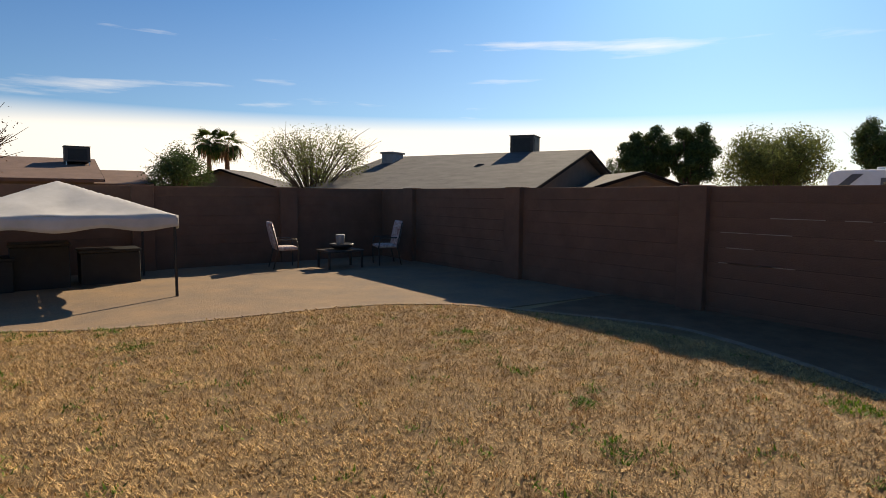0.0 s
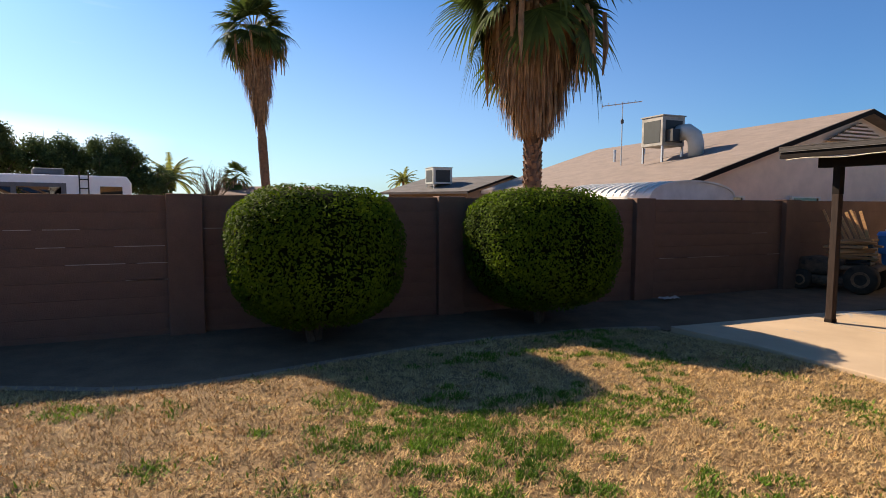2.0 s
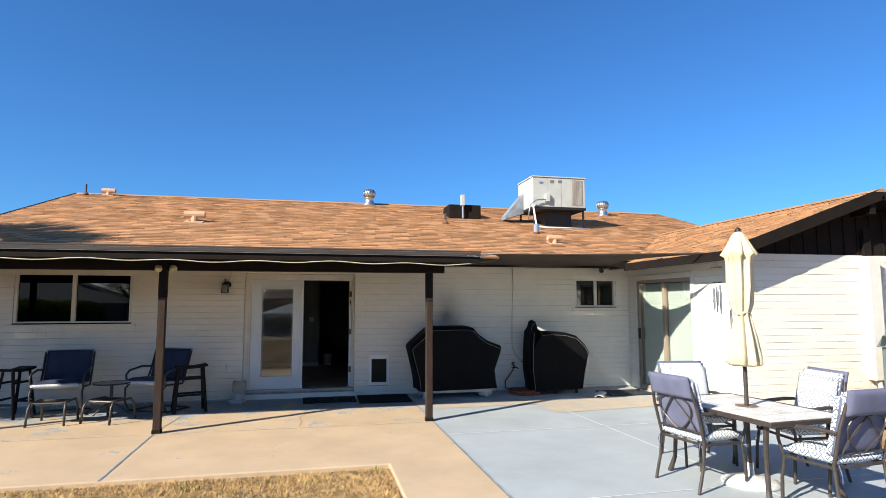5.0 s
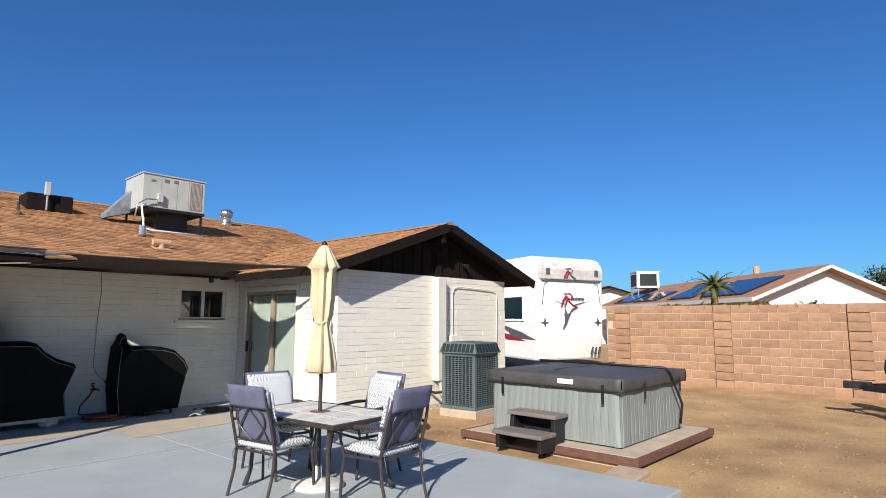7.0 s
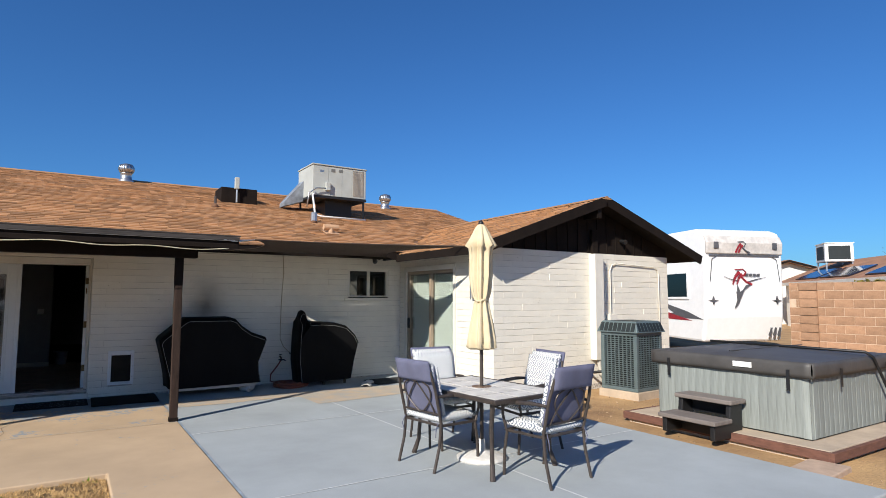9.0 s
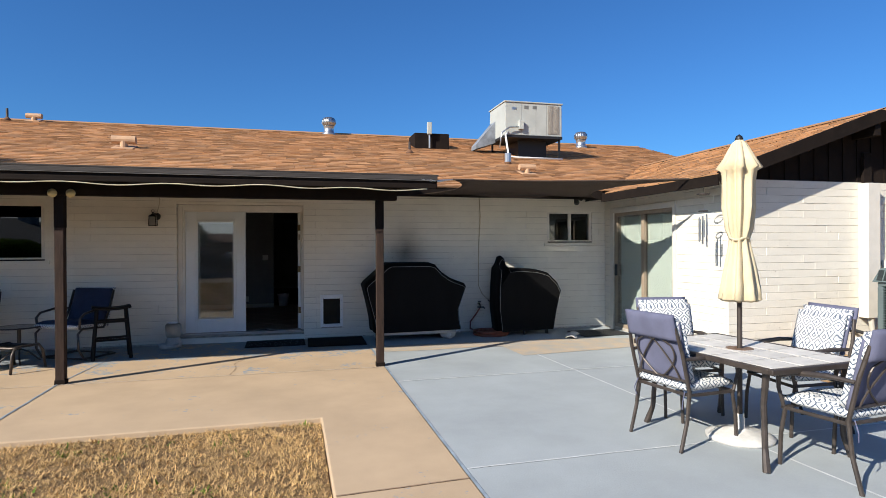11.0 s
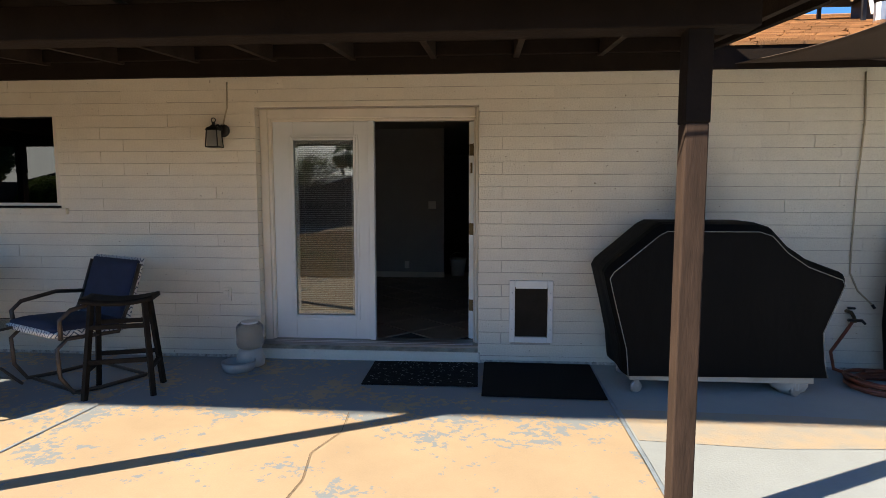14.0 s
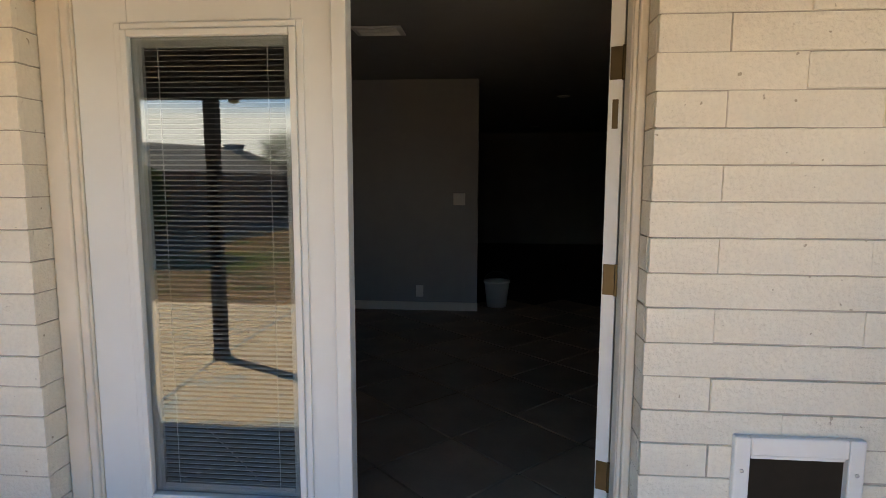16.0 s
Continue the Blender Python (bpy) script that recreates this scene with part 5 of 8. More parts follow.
part("run", Shape().tube([(3.88, -0.012, 2.36), (3.90, -0.012, 2.0), (3.87, -0.014, 1.5), (3.86, -0.014, 1.0), (3.86, -0.02, 0.80), (3.92, -0.03, 0.66), (4.03, -0.04, 0.55)], 0.007, 6), mat("cream_cable", (0.50, 0.43, 0.30), 0.6), cable, smooth=True)
part("plug", Shape().tube([(4.03, -0.04, 0.55), (4.05, -0.045, 0.52)], 0.011, 8), BLACK, cable)

# mats and towel
def rug(name, label, x0, x1, y0, y1, material, z=0.006, rz=0.0):
    w, d = (x1 - x0) / 2, (y1 - y0) / 2
    return solid_thing(name, Shape().box(-w, w, -d, d, 0.0, 0.012), material, label, "mat", m=pose((x0 + x1) / 2, (y0 + y1) / 2, z, 0, 0, rz), bevel=0.004)


speckled = rug("door_mat", "black speckled rubber door mat", 0.05, 0.92, -0.66, -0.07, mat("speckled_rubber", (0.012, 0.012, 0.014), 0.85, spec=0.15, var=0.2, scale=28, color2=(0.007, 0.007, 0.007), bump=0.6, bscale=40), rz=1)
rug("rubber_mat", "plain black rubber mat before the pet door", 0.96, 1.83, -0.86, -0.05, mat("black_rubber", (0.008, 0.008, 0.009), 0.85, spec=0.12, var=0.15, bump=0.3, bscale=90), 0.008, -1)
rug("slider_mat", "black mat by the sliding door", 5.30, 6.18, -1.10, -0.48, mat("black_fibre_mat", (0.02, 0.02, 0.02), 0.9, bump=0.5), 0.008)
rm = random.Random(4)
chips = Shape()
for i in range(190):
    x, y, r = rm.uniform(-0.40, 0.40), rm.uniform(-0.27, 0.27), rm.uniform(0.003, 0.008)
    chips.lathe([(r, 0.0), (r * 0.7, 0.003)], 6, Matrix.Translation((x, y, 0.0115)) @ Matrix.Rotation(rm.uniform(0, 3), 4, "Z") @ Matrix.Diagonal((1.5, 0.8, 1, 1)))
tagged(part("pale_chip", chips, mat("pale_rubber_chip", (0.16, 0.17, 0.17), 0.8, var=0.2, island=True), speckled), kind="stuff")
towel = thing("folded_towel", "crumpled white cloth lying on the slab", "cloth", pose(5.12, -1.02, 0.004, 0, 0, -32))
part("cloth", Shape().grid(lambda u, v: ((u - 0.5) * 0.16 + 0.02 * math.sin(v * 9), (v - 0.5) * 0.55, 0.02 + 0.035 * math.sin(u * math.pi) + 0.012 * noise.noise(Vector((u * 6, v * 12, 1)))), 10, 24), mat("white_towel", (0.66, 0.64, 0.60), 0.95, bump=0.5, bscale=120), towel, smooth=True, solid=0.008)

# pet feeder
CLEAR = mat("cloudy_clear_plastic", (0.62, 0.62, 0.58), 0.2, var=0.05, trans=0.85)
feeder = thing("pet_feeder", "cloudy plastic gravity pet waterer by the door", "pet feeder", pose(-1.02, -0.27, 0) @ Matrix.Diagonal((1.12, 1.12, 1.05, 1)))
part("bowl", Shape().lathe([(0.10, 0), (0.115, 0.03), (0.12, 0.07), (0.112, 0.072), (0.10, 0.03), (0.0, 0.025)], 28, pose(0, -0.08, 0)), mat("grey_plastic_bowl", (0.45, 0.44, 0.42), 0.5), feeder, smooth=True)
part("base", Shape().lathe([(0.10, 0), (0.105, 0.05), (0.085, 0.12), (0.07, 0.14)], 28, pose(0.03, 0.06, 0)), mat("grey_plastic_base", (0.50, 0.49, 0.46), 0.5), feeder, smooth=True)
part("bottle", Shape().lathe([(0.05, 0.12), (0.09, 0.15), (0.10, 0.18), (0.096, 0.22), (0.10, 0.26), (0.098, 0.31), (0.08, 0.335), (0.0, 0.34)], 28, pose(0.03, 0.06, 0)), CLEAR, feeder, smooth=True)
part("cap", Shape().lathe([(0.06, 0.335), (0.06, 0.35), (0.0, 0.352)], 24, pose(0.03, 0.06, 0)), WHITE, feeder)
wo = thing("outdoor_outlet", "painted-over outdoor outlet cover on the block wall", "outlet", pose(-1.26, -0.004, 0.555))
part("plate", Shape().box(-0.036, 0.036, -0.012, 0.008, -0.058, 0.058), WHITE_BLOCK, wo, bevel=0.004)
part("flap", Shape().box(-0.02, 0.02, -0.022, -0.012, -0.04, 0.04), WHITE_BLOCK, wo, bevel=0.006)

# wall lantern
lan = thing("wall_lantern", "small black wall lantern with glass panes", "wall lamp", pose(-1.275, -0.115, 1.895))
part("back_plate", Shape().lathe([(0.055, 0.0), (0.052, 0.012), (0.03, 0.02)], 20, pose(0.03, 0.115, 0.06, 90, 0, 0)), BLACK, lan, smooth=True)
part("arm", Shape().tube([(0.03, 0.10, 0.07), (0.015, 0.05, 0.10), (0, 0, 0.085)], 0.009, 8), BLACK, lan, smooth=True)
for sx in (-1, 1):
    for sy in (-1, 1):
        part("corner_bar", rail((sx * 0.052, sy * 0.052, -0.08), (sx * 0.042, sy * 0.042, 0.055), 0.008, 0.008), BLACK, lan)
part("roof_cap", Shape().lathe([(0.075, 0.05), (0.06, 0.07), (0.03, 0.085), (0.012, 0.10), (0.016, 0.115), (0.0, 0.12)], 4, pose(0, 0, 0, 0, 0, 45)), BLACK, lan)
part("bottom_rim", Shape().box(-0.056, 0.056, -0.056, 0.056, -0.09, -0.08), BLACK, lan, bevel=0.003)
part("glass", Shape().box(-0.044, 0.044, -0.044, 0.044, -0.078, 0.05), mat("frosted_lamp_glass", (0.30, 0.29, 0.26), 0.3, trans=0.4), lan)
part("hook", Shape().tube([(0.018 * math.cos(k), 0, 0.135 + 0.018 * math.sin(k)) for k in [i * math.pi / 6 for i in range(12)]], 0.004, 6, True), BLACK, lan)
part("feed_cable", Shape().tube([(0.03, 0.105, 0.1), (0.07, 0.108, 0.25), (0.075, 0.108, 0.46)], 0.006, 6), mat("cream_flex", (0.50, 0.44, 0.32), 0.6), lan, smooth=True)


# lounge set under the cover
def bar_stool(m, label):
    s = thing("bar_stool", label, "stool", m, "bar stools")
    seat = Shape().grid(lambda u, v: ((u - 0.5) * 0.46, (v - 0.5) * 0.25, 0.665 + 0.028 * (2 * u - 1) ** 2), 12, 6)
    part("seat", seat, BLACK_WOOD, s, "saddle-shaped black wooden seat", smooth=True, solid=0.032)
    for sx in (-1, 1):
        for sy in (-1, 1):
            part("leg", rail((sx * 0.17, sy * 0.07, 0.66), (sx * 0.22, sy * 0.15, 0.0), 0.034, 0.034), BLACK_WOOD, s, bevel=0.003)
        part("side_stretcher", rail((sx * 0.205, -0.125, 0.20), (sx * 0.205, 0.125, 0.20), 0.022, 0.03), BLACK_WOOD, s)
    for sy, z in ((-1, 0.26), (1, 0.26), (-1, 0.50), (1, 0.50)):
        part("stretcher", rail((-0.19 if z < 0.4 else -0.175, sy * (0.15 - z * 0.1), z), (0.19 if z < 0.4 else 0.175, sy * (0.15 - z * 0.1), z), 0.022, 0.03), BLACK_WOOD, s)
    return s


st = bar_stool(pose(-1.62, -0.92, 0, 0, 0, 18), "black wooden bar stool with a saddle seat")
copy_thing(st, pose(-4.0, -0.82, 0, 0, 0, 78))


def lounge_chair(m, label):
    """Faces -y."""
    c = thing("lounge_chair", label, "chair", m, "navy lounge chairs")
    for sx in (-1, 1):
        x = sx * 0.325
        part("side_frame", Shape().tube([(x, 0.29, 0.89), (x, 0.20, 0.62), (x, 0.10, 0.40), (x, -0.26, 0.42), (x, -0.33, 0.36), (x, -0.32, 0.16), (x, -0.24, 0.03), (x, -0.05, 0.015), (x, 0.30, 0.015)], 0.015, 8), CHAIR_METAL, c, smooth=True)
        part("arm", Shape().tube([(x, 0.20, 0.64), (x * 1.04, 0.0, 0.66), (x * 1.06, -0.24, 0.62), (x * 1.04, -0.31, 0.56), (x, -0.30, 0.42)], 0.016, 8), CHAIR_METAL, c, smooth=True)
    for y in (0.30, -0.20):
        part("cross_bar", Shape().tube([(-0.325, y, 0.017), (0.325, y, 0.017)], 0.013, 6), CHAIR_METAL, c)
    part("seat_cushion", cushion(0.62, 0.54, 0.11, pose(0, -0.08, 0.46, -4, 0, 0)), NAVY, c, "navy seat cushion", smooth=True)
    part("seat_edging", cushion(0.656, 0.580, 0.085, pose(0, -0.08, 0.440, -4, 0, 0)), PRINT, c, "patterned white edging", smooth=True)
    part("back_cushion", cushion(0.62, 0.52, 0.10, pose(0, 0.23, 0.67, 90 + 18, 0, 180)), NAVY, c, "navy back cushion", smooth=True)
    part("back_edging", cushion(0.656, 0.556, 0.07, pose(0, 0.247, 0.67, 90 + 18, 0, 180)), PRINT, c, smooth=True)
    return c


lc = lounge_chair(pose(-3.42, -0.72, 0, 0, 0, 6), "navy cushioned lounge chair against the block wall")
copy_thing(lc, pose(-2.10, -0.70, 0, 0, 0, -26))


def ottoman(m, label):
    o = thing("ottoman", label, "footstool", m, "bronze footstools")
    for sx in (-1, 1):
        part("leg_frame", Shape().tube([(sx * 0.23, -0.24, 0.0), (sx * 0.22, -0.21, 0.22), (sx * 0.21, -0.16, 0.30), (sx * 0.21, 0.16, 0.30), (sx * 0.22, 0.21, 0.22), (sx * 0.23, 0.24, 0.0)], 0.016, 8), CHAIR_METAL, o, smooth=True)
    for y in (-0.15, 0.15):
        part("cross_bar", Shape().tube([(-0.21, y, 0.29), (0.21, y, 0.29)], 0.013, 8), CHAIR_METAL, o)
    part("sling", Shape().grid(lambda u, v: ((u - 0.5) * 0.40, (v - 0.5) * 0.34, 0.30 - 0.03 * (1 - (2 * u - 1) ** 2)), 8, 6), CHAIR_METAL, o, smooth=True, solid=0.004)
    return o


ot = ottoman(pose(-3.26, -1.44, 0, 0, 0, 0), "bronze metal footstool before the lounge chair")
copy_thing(ot, pose(-2.56, -1.45, 0, 0, 0, -25))
side = thing("side_table", "round glass-topped bronze side table", "side table", pose(-2.70, -0.92, 0))
part("top", Shape().lathe([(0.0, 0.455), (0.24, 0.455), (0.245, 0.46), (0.24, 0.465), (0.0, 0.465)], 32), mat("smoked_table_glass", (0.05, 0.06, 0.06), 0.08, var=0.05), side, "smoked glass round top", smooth=False)
part("rim", Shape().tube([(0.245 * math.cos(k), 0.245 * math.sin(k), 0.458) for k in [i * math.pi / 16 for i in range(32)]], 0.011, 6, True), CHAIR_METAL, side, smooth=True)
part("stem", Shape().tube([(0, 0, 0.455), (0, 0, 0.16)], 0.022, 10), CHAIR_METAL, side)
for i in range(4):
    a = i * math.pi / 2 + 0.4
    part("foot", Shape().tube([(0, 0, 0.18), (0.10 * math.cos(a), 0.10 * math.sin(a), 0.13), (0.20 * math.cos(a), 0.20 * math.sin(a), 0.03), (0.23 * math.cos(a), 0.23 * math.sin(a), 0.0)], 0.011, 7), CHAIR_METAL, side, smooth=True)

# ---------------------------------------------------------------- hot tub, condenser, wing wall fittings
pad = thing("tub_pad", "concrete pad edged with red-brown timber", "pad", kind="structure")
PADC = mat("pad_concrete", (0.48, 0.38, 0.28), 0.9, var=0.12, scale=4, bump=0.3)
RED_TIMBER = mat("red_brown_timber", (0.17, 0.075, 0.05), 0.85, var=0.2, scale=8, stretch=(1, 1, 4))
part("concrete", Shape().box(6.91, 9.32, -7.66, -5.26, -0.2, 0.065), PADC, pad, bevel=0.01)
for a, b in (((6.87, -7.70), (9.36, -7.70)), ((6.87, -5.22), (9.36, -5.22)), ((6.89, -7.68), (6.89, -5.24)), ((9.34, -7.68), (9.34, -5.24))):
    part("edging", rail((*a, 0.015), (*b, 0.015), 0.045, 0.09), RED_TIMBER, pad, bevel=0.005)
tub = thing("hot_tub", "grey weathered hot tub with a closed dark vinyl cover", "hot tub", pose(8.17, -6.44, 0.067))
CAB = mat("weathered_grey_siding", (0.27, 0.295, 0.275), 0.7, var=0.2, scale=5, stretch=(4, 4, 0.35), bump=0.3, bscale=30, obj=0.07)
VINYL = mat("charcoal_vinyl", (0.075, 0.070, 0.066), 0.55, var=0.15, scale=4, bump=0.2, bscale=20)
tw, td = 1.96 / 2, 1.90 / 2
cab = part("cabinet", Shape().box(-tw + 0.02, tw - 0.02, -td + 0.02, td - 0.02, 0.0, 0.66), BLACK, tub)
for sy in (-1, 1):
    for i in range(17):
        x = -tw + 0.11 + i * (2 * tw - 0.22) / 16.0
        part("panel_board", Shape().box(-0.0530, 0.0530, -0.010, 0.010, 0.015, 0.655), CAB, cab, m=pose(x, sy * (td - 0.012), 0), bevel=0.003)
for sx in (-1, 1):
    for i in range(18):
        y = -td + 0.12 + i * (2 * td - 0.24) / 17.0
        part("panel_board", Shape().box(-0.010, 0.010, -0.0490, 0.0490, 0.015, 0.655), CAB, cab, m=pose(sx * (tw - 0.012), y, 0), bevel=0.003)
    for sy in (-1, 1):
        part("corner_post", Shape().prism([(sx * tw, sy * (td - 0.09)), (sx * (tw - 0.02), sy * (td - 0.02)), (sx * (tw - 0.09), sy * td), (sx * (tw - 0.09), sy * (td - 0.05)), (sx * (tw - 0.05), sy * (td - 0.09))], 0.01, 0.66, "z"), CAB, cab, bevel=0.004)
cover = part("cover", Shape().grid(lambda u, v: ((u - 0.5) * 2 * (tw + 0.03), (v - 0.5) * 2 * (td + 0.03), 0.805 + 0.045 * (1 - (2 * v - 1) ** 2) * (1 - (2 * u - 1) ** 6) + 0.004 * noise.noise(Vector((u * 5, v * 5, 3)))), 16, 16), VINYL, tub, "dark grey folding vinyl cover", smooth=True)
skirt = Shape()
pw, pd = tw + 0.032, td + 0.032
for ax in range(4):
    mrot = pose(0, 0, 0, 0, 0, 90 * ax)
    L, D = (pw, pd) if ax % 2 == 0 else (pd, pw)
    skirt.grid(lambda u, v: ((u - 0.5) * 2 * L, -D - 0.012 * math.sin(math.pi * v) + 0.006 * math.sin(u * 23), 0.64 + v * 0.165), 24, 4, mrot)
part("cover_skirt", skirt, VINYL, cover, smooth=True, solid=0.006)
part("cover_fold", Shape().tube([(-tw + 0.12, 0, 0.853), (tw - 0.12, 0, 0.853)], 0.008, 6), VINYL, cover)
part("warning_label", Shape().box(-0.11, 0.11, -0.004, 0.0, -0.03, 0.03, pose(-tw - 0.052, -0.25, 0.73, 0, 0, -90)), WHITE, cover, "small white label")
for y in (-0.75, 0.72):
    part("strap", Shape().box(-0.006, 0.0, -0.018, 0.018, 0.50, 0.72, pose(-tw - 0.05, y, 0)), BLACK, cover)
for x in (-0.4, 0.75):
    part("strap", Shape().box(-0.018, 0.018, -0.006, 0.0, 0.52, 0.72, pose(x, -td - 0.05, 0)), BLACK, cover)
part("lifter_arm", Shape().tube([(tw - 0.35, -td - 0.08, 0.10), (tw - 0.28, -td - 0.09, 0.35), (tw - 0.62, -td - 0.07, 0.80), (tw - 0.70, -td - 0.02, 0.86), (tw - 0.72, td, 0.87)], 0.017, 8), BLACK, tub, "black cover lifter arm", smooth=True)
steps = thing("tub_steps", "two-tread grey plastic hot tub steps", "steps", pose(6.86, -6.36, 0.0, 0, 0, -90))
TREAD = mat("faded_brown_tread", (0.20, 0.17, 0.15), 0.7, var=0.15, scale=6, stretch=(0.4, 3, 3))
for sx in (-1, 1):
    part("side", Shape().prism([(-0.30, 0), (0.24, 0), (0.24, 0.36), (0.02, 0.36), (0.0, 0.18), (-0.30, 0.16)], sx * 0.30 - 0.03, sx * 0.30 + 0.03, "x"), BLACK, steps, bevel=0.01)
part("tread", Shape().box(-0.36, 0.36, -0.34, 0.0, 0.165, 0.215), TREAD, steps, bevel=0.012)
part("tread", Shape().box(-0.36, 0.36, -0.02, 0.28, 0.36, 0.41), TREAD, steps, bevel=0.012)
part("riser", Shape().box(-0.27, 0.27, -0.02, 0.0, 0.0, 0.165).box(-0.27, 0.27, 0.2, 0.22, 0.2, 0.36), BLACK, steps)
solid_thing("stepping_stone", Shape().box(-0.30, 0.30, -0.18, 0.18, -0.07, 0.012), mat("pink_paver", (0.50, 0.36, 0.26), 0.9, var=0.12, bump=0.3), "pale tan paving stone in the dirt", "paver", m=pose(6.55, -7.72, -0.03, 0, 0, 6), bevel=0.012)
ACM = mat("teal_grey_enamel", (0.10, 0.135, 0.14), 0.45, var=0.1, scale=4)
ACD = mat("condenser_fins_dark", (0.02, 0.028, 0.03), 0.6, metal=0.3)
ac = thing("air_conditioner", "grey-green outdoor air conditioner condenser on a pad", "air conditioner", pose(8.56, -3.97, 0, 0, 0, 4))
part("pad", Shape().box(-0.38, 0.38, -0.38, 0.38, -0.10, 0.055), PADC, ac, bevel=0.01)
hw = 0.35
part("coil", Shape().box(-hw + 0.04, hw - 0.04, -hw + 0.04, hw - 0.04, 0.08, 0.95), ACD, ac)
part("base_pan", Shape().box(-hw, hw, -hw, hw, 0.055, 0.11), ACM, ac, bevel=0.01)
part("top_frame", Shape().box(-hw, hw, -hw, hw, 0.93, 0.985), ACM, ac, bevel=0.01)
for sx in (-1, 1):
    for sy in (-1, 1):
        part("corner_post", Shape().box(sx * (hw - 0.035) - 0.035, sx * (hw - 0.035) + 0.035, sy * (hw - 0.035) - 0.035, sy * (hw - 0.035) + 0.035, 0.11, 0.93), ACM, ac, bevel=0.012)
for k in range(4):
    mm = pose(0, 0, 0, 0, 0, 90 * k)
    for i in range(9):
        x = -0.30 + i * 0.075
        part("guard_bar", Shape().box(x - 0.008, x + 0.008, -hw + 0.006, -hw + 0.022, 0.11, 0.93, mm), ACM, ac)
    for i in range(24):
        z = 0.13 + i * 0.0333
        part("louvre", Shape().box(-0.35, 0.35, -0.004, 0.012, -0.003, 0.003, mm @ pose(0, -hw + 0.004, z, 25, 0, 0)), ACM, ac)
part("fan_shroud", Shape().lathe([(0.56, 0.985), (0.52, 1.06), (0.47, 1.16), (0.44, 1.175), (0.42, 1.15), (0.46, 1.0)], 4, pose(0, 0, 0, 0, 0, 45)), ACM, ac, bevel=0.01)
for k in range(4):
    for i in range(8):
        u = -0.30 + i * 0.086
        part("discharge_slot", Shape().box(-0.033, 0.033, -0.004, 0.004, -0.072, 0.072, pose(0, 0, 0, 0, 0, 90 * k) @ pose(u, -0.365, 1.075, -22, 0, 0)), ACD, ac)
part("grille", Shape().box(-0.28, 0.28, -0.28, 0.28, 1.15, 1.165), ACD, ac)
part("refrigerant_line", Shape().tube([(-0.1, 0.42, 0.3), (-0.1, 0.7, 0.25), (-0.15, 0.95, 0.3), (-0.15, 1.02, 0.5)], 0.025, 8), BLACK, ac, smooth=True)
part("whip", Shape().tube([(hw - 0.1, -hw - 0.01, 0.25), (hw + 0.15, -hw - 0.15, 0.16), (hw + 0.2, -hw - 0.4, 0.02), (0.3, -hw - 0.75, 0.02)], 0.012, 7), mat("grey_conduit", (0.35, 0.34, 0.32), 0.6), ac, smooth=True)

chase = thing("wall_chase", "white painted pipe chase box on the wing wall", "pipe chase")
part("box", Shape().box(8.50, 8.72, -3.27, -3.12, 0.45, 2.34), WHITE_TRIM, chase, bevel=0.008)
part("line_set", Shape().tube([(8.60, -3.22, 0.46), (8.62, -3.24, 0.2), (8.56, -3.4, 0.1)], 0.035, 8), mat("insulation_tape", (0.45, 0.42, 0.36), 0.8), chase, smooth=True)
conduit = thing("wall_conduit", "white painted electrical conduit looping over the wing wall", "conduit")
part("pipe", Shape().tube([(9.02, -3.15, 0.9), (9.02, -3.15, 2.05), (9.07, -3.15, 2.15), (9.17, -3.15, 2.19), (10.3, -3.15, 2.15), (10.4, -3.15, 2.10), (10.42, -3.15, 2.0), (10.42, -3.15, 0.2)], 0.011, 8), WHITE_BLOCK, conduit, smooth=True)
part("disconnect_box", Shape().box(8.92, 9.12, -3.22, -3.12, 0.95, 1.25), WHITE_TRIM, conduit, bevel=0.008)
camr = thing("security_camera", "small dark security camera under the eave", "camera housing", pose(5.95, -0.30, 2.30))
part("mount", Shape().tube([(0, 0.2, 0.05), (0, 0.05, 0.02)], 0.02, 8), BLACK, camr)
part("body", Shape().tube([(-0.10, -0.02, 0.0), (0.06, 0.0, 0.02)], 0.028, 10), BLACK, camr)
part("light_arm", Shape().tube([(0.02, 0.04, 0.03), (0.22, 0.02, 0.06)], 0.018, 8), BLACK, camr)
gl_ = thing("gable_light", "small dark spotlight on the gable", "wall lamp", pose(9.35, -3.16, 2.62))
part("head", Shape().tube([(0, 0.03, 0), (0, -0.10, -0.03)], [0.03, 0.045], 12), BLACK, gl_)

# ---------------------------------------------------------------- on the roof
def on_roof(x, y):
    return main_z(y)


def turbine(x, y):
    z = on_roof(x, y)
    v = thing("turbine_vent", "galvanised spinning turbine vent on the shingle roof", "roof vent", pose(x, y, z) @ Matrix.Diagonal((0.86, 0.86, 0.74, 1)), "turbine vents")
    part("collar", Shape().lathe([(0.20, -0.06), (0.20, 0.02), (0.155, 0.06), (0.15, 0.26), (0.16, 0.27)], 24), STEEL, v, smooth=True)
    part("head_cap", Shape().lathe([(0.13, 0.56), (0.08, 0.595), (0.0, 0.605)], 24), STEEL, v, smooth=True)
    for i in range(16):
        a = i * 22.5
        part("vane", Shape().grid(lambda u, w: ((0.14 + 0.065 * math.sin(math.pi * w)) * math.cos(0.36 * u), (0.14 + 0.065 * math.sin(math.pi * w)) * math.sin(0.36 * u) + 0.03 * u, 0.27 + 0.30 * w), 2, 6, pose(0, 0, 0, 0, 0, a)), STEEL, v, smooth=True, solid=0.003)
    return v


turbine(1.67, 5.75)
turbine(8.60, 5.2)
PEACH = mat("painted_peach_metal", (0.55, 0.34, 0.20), 0.7, var=0.12)
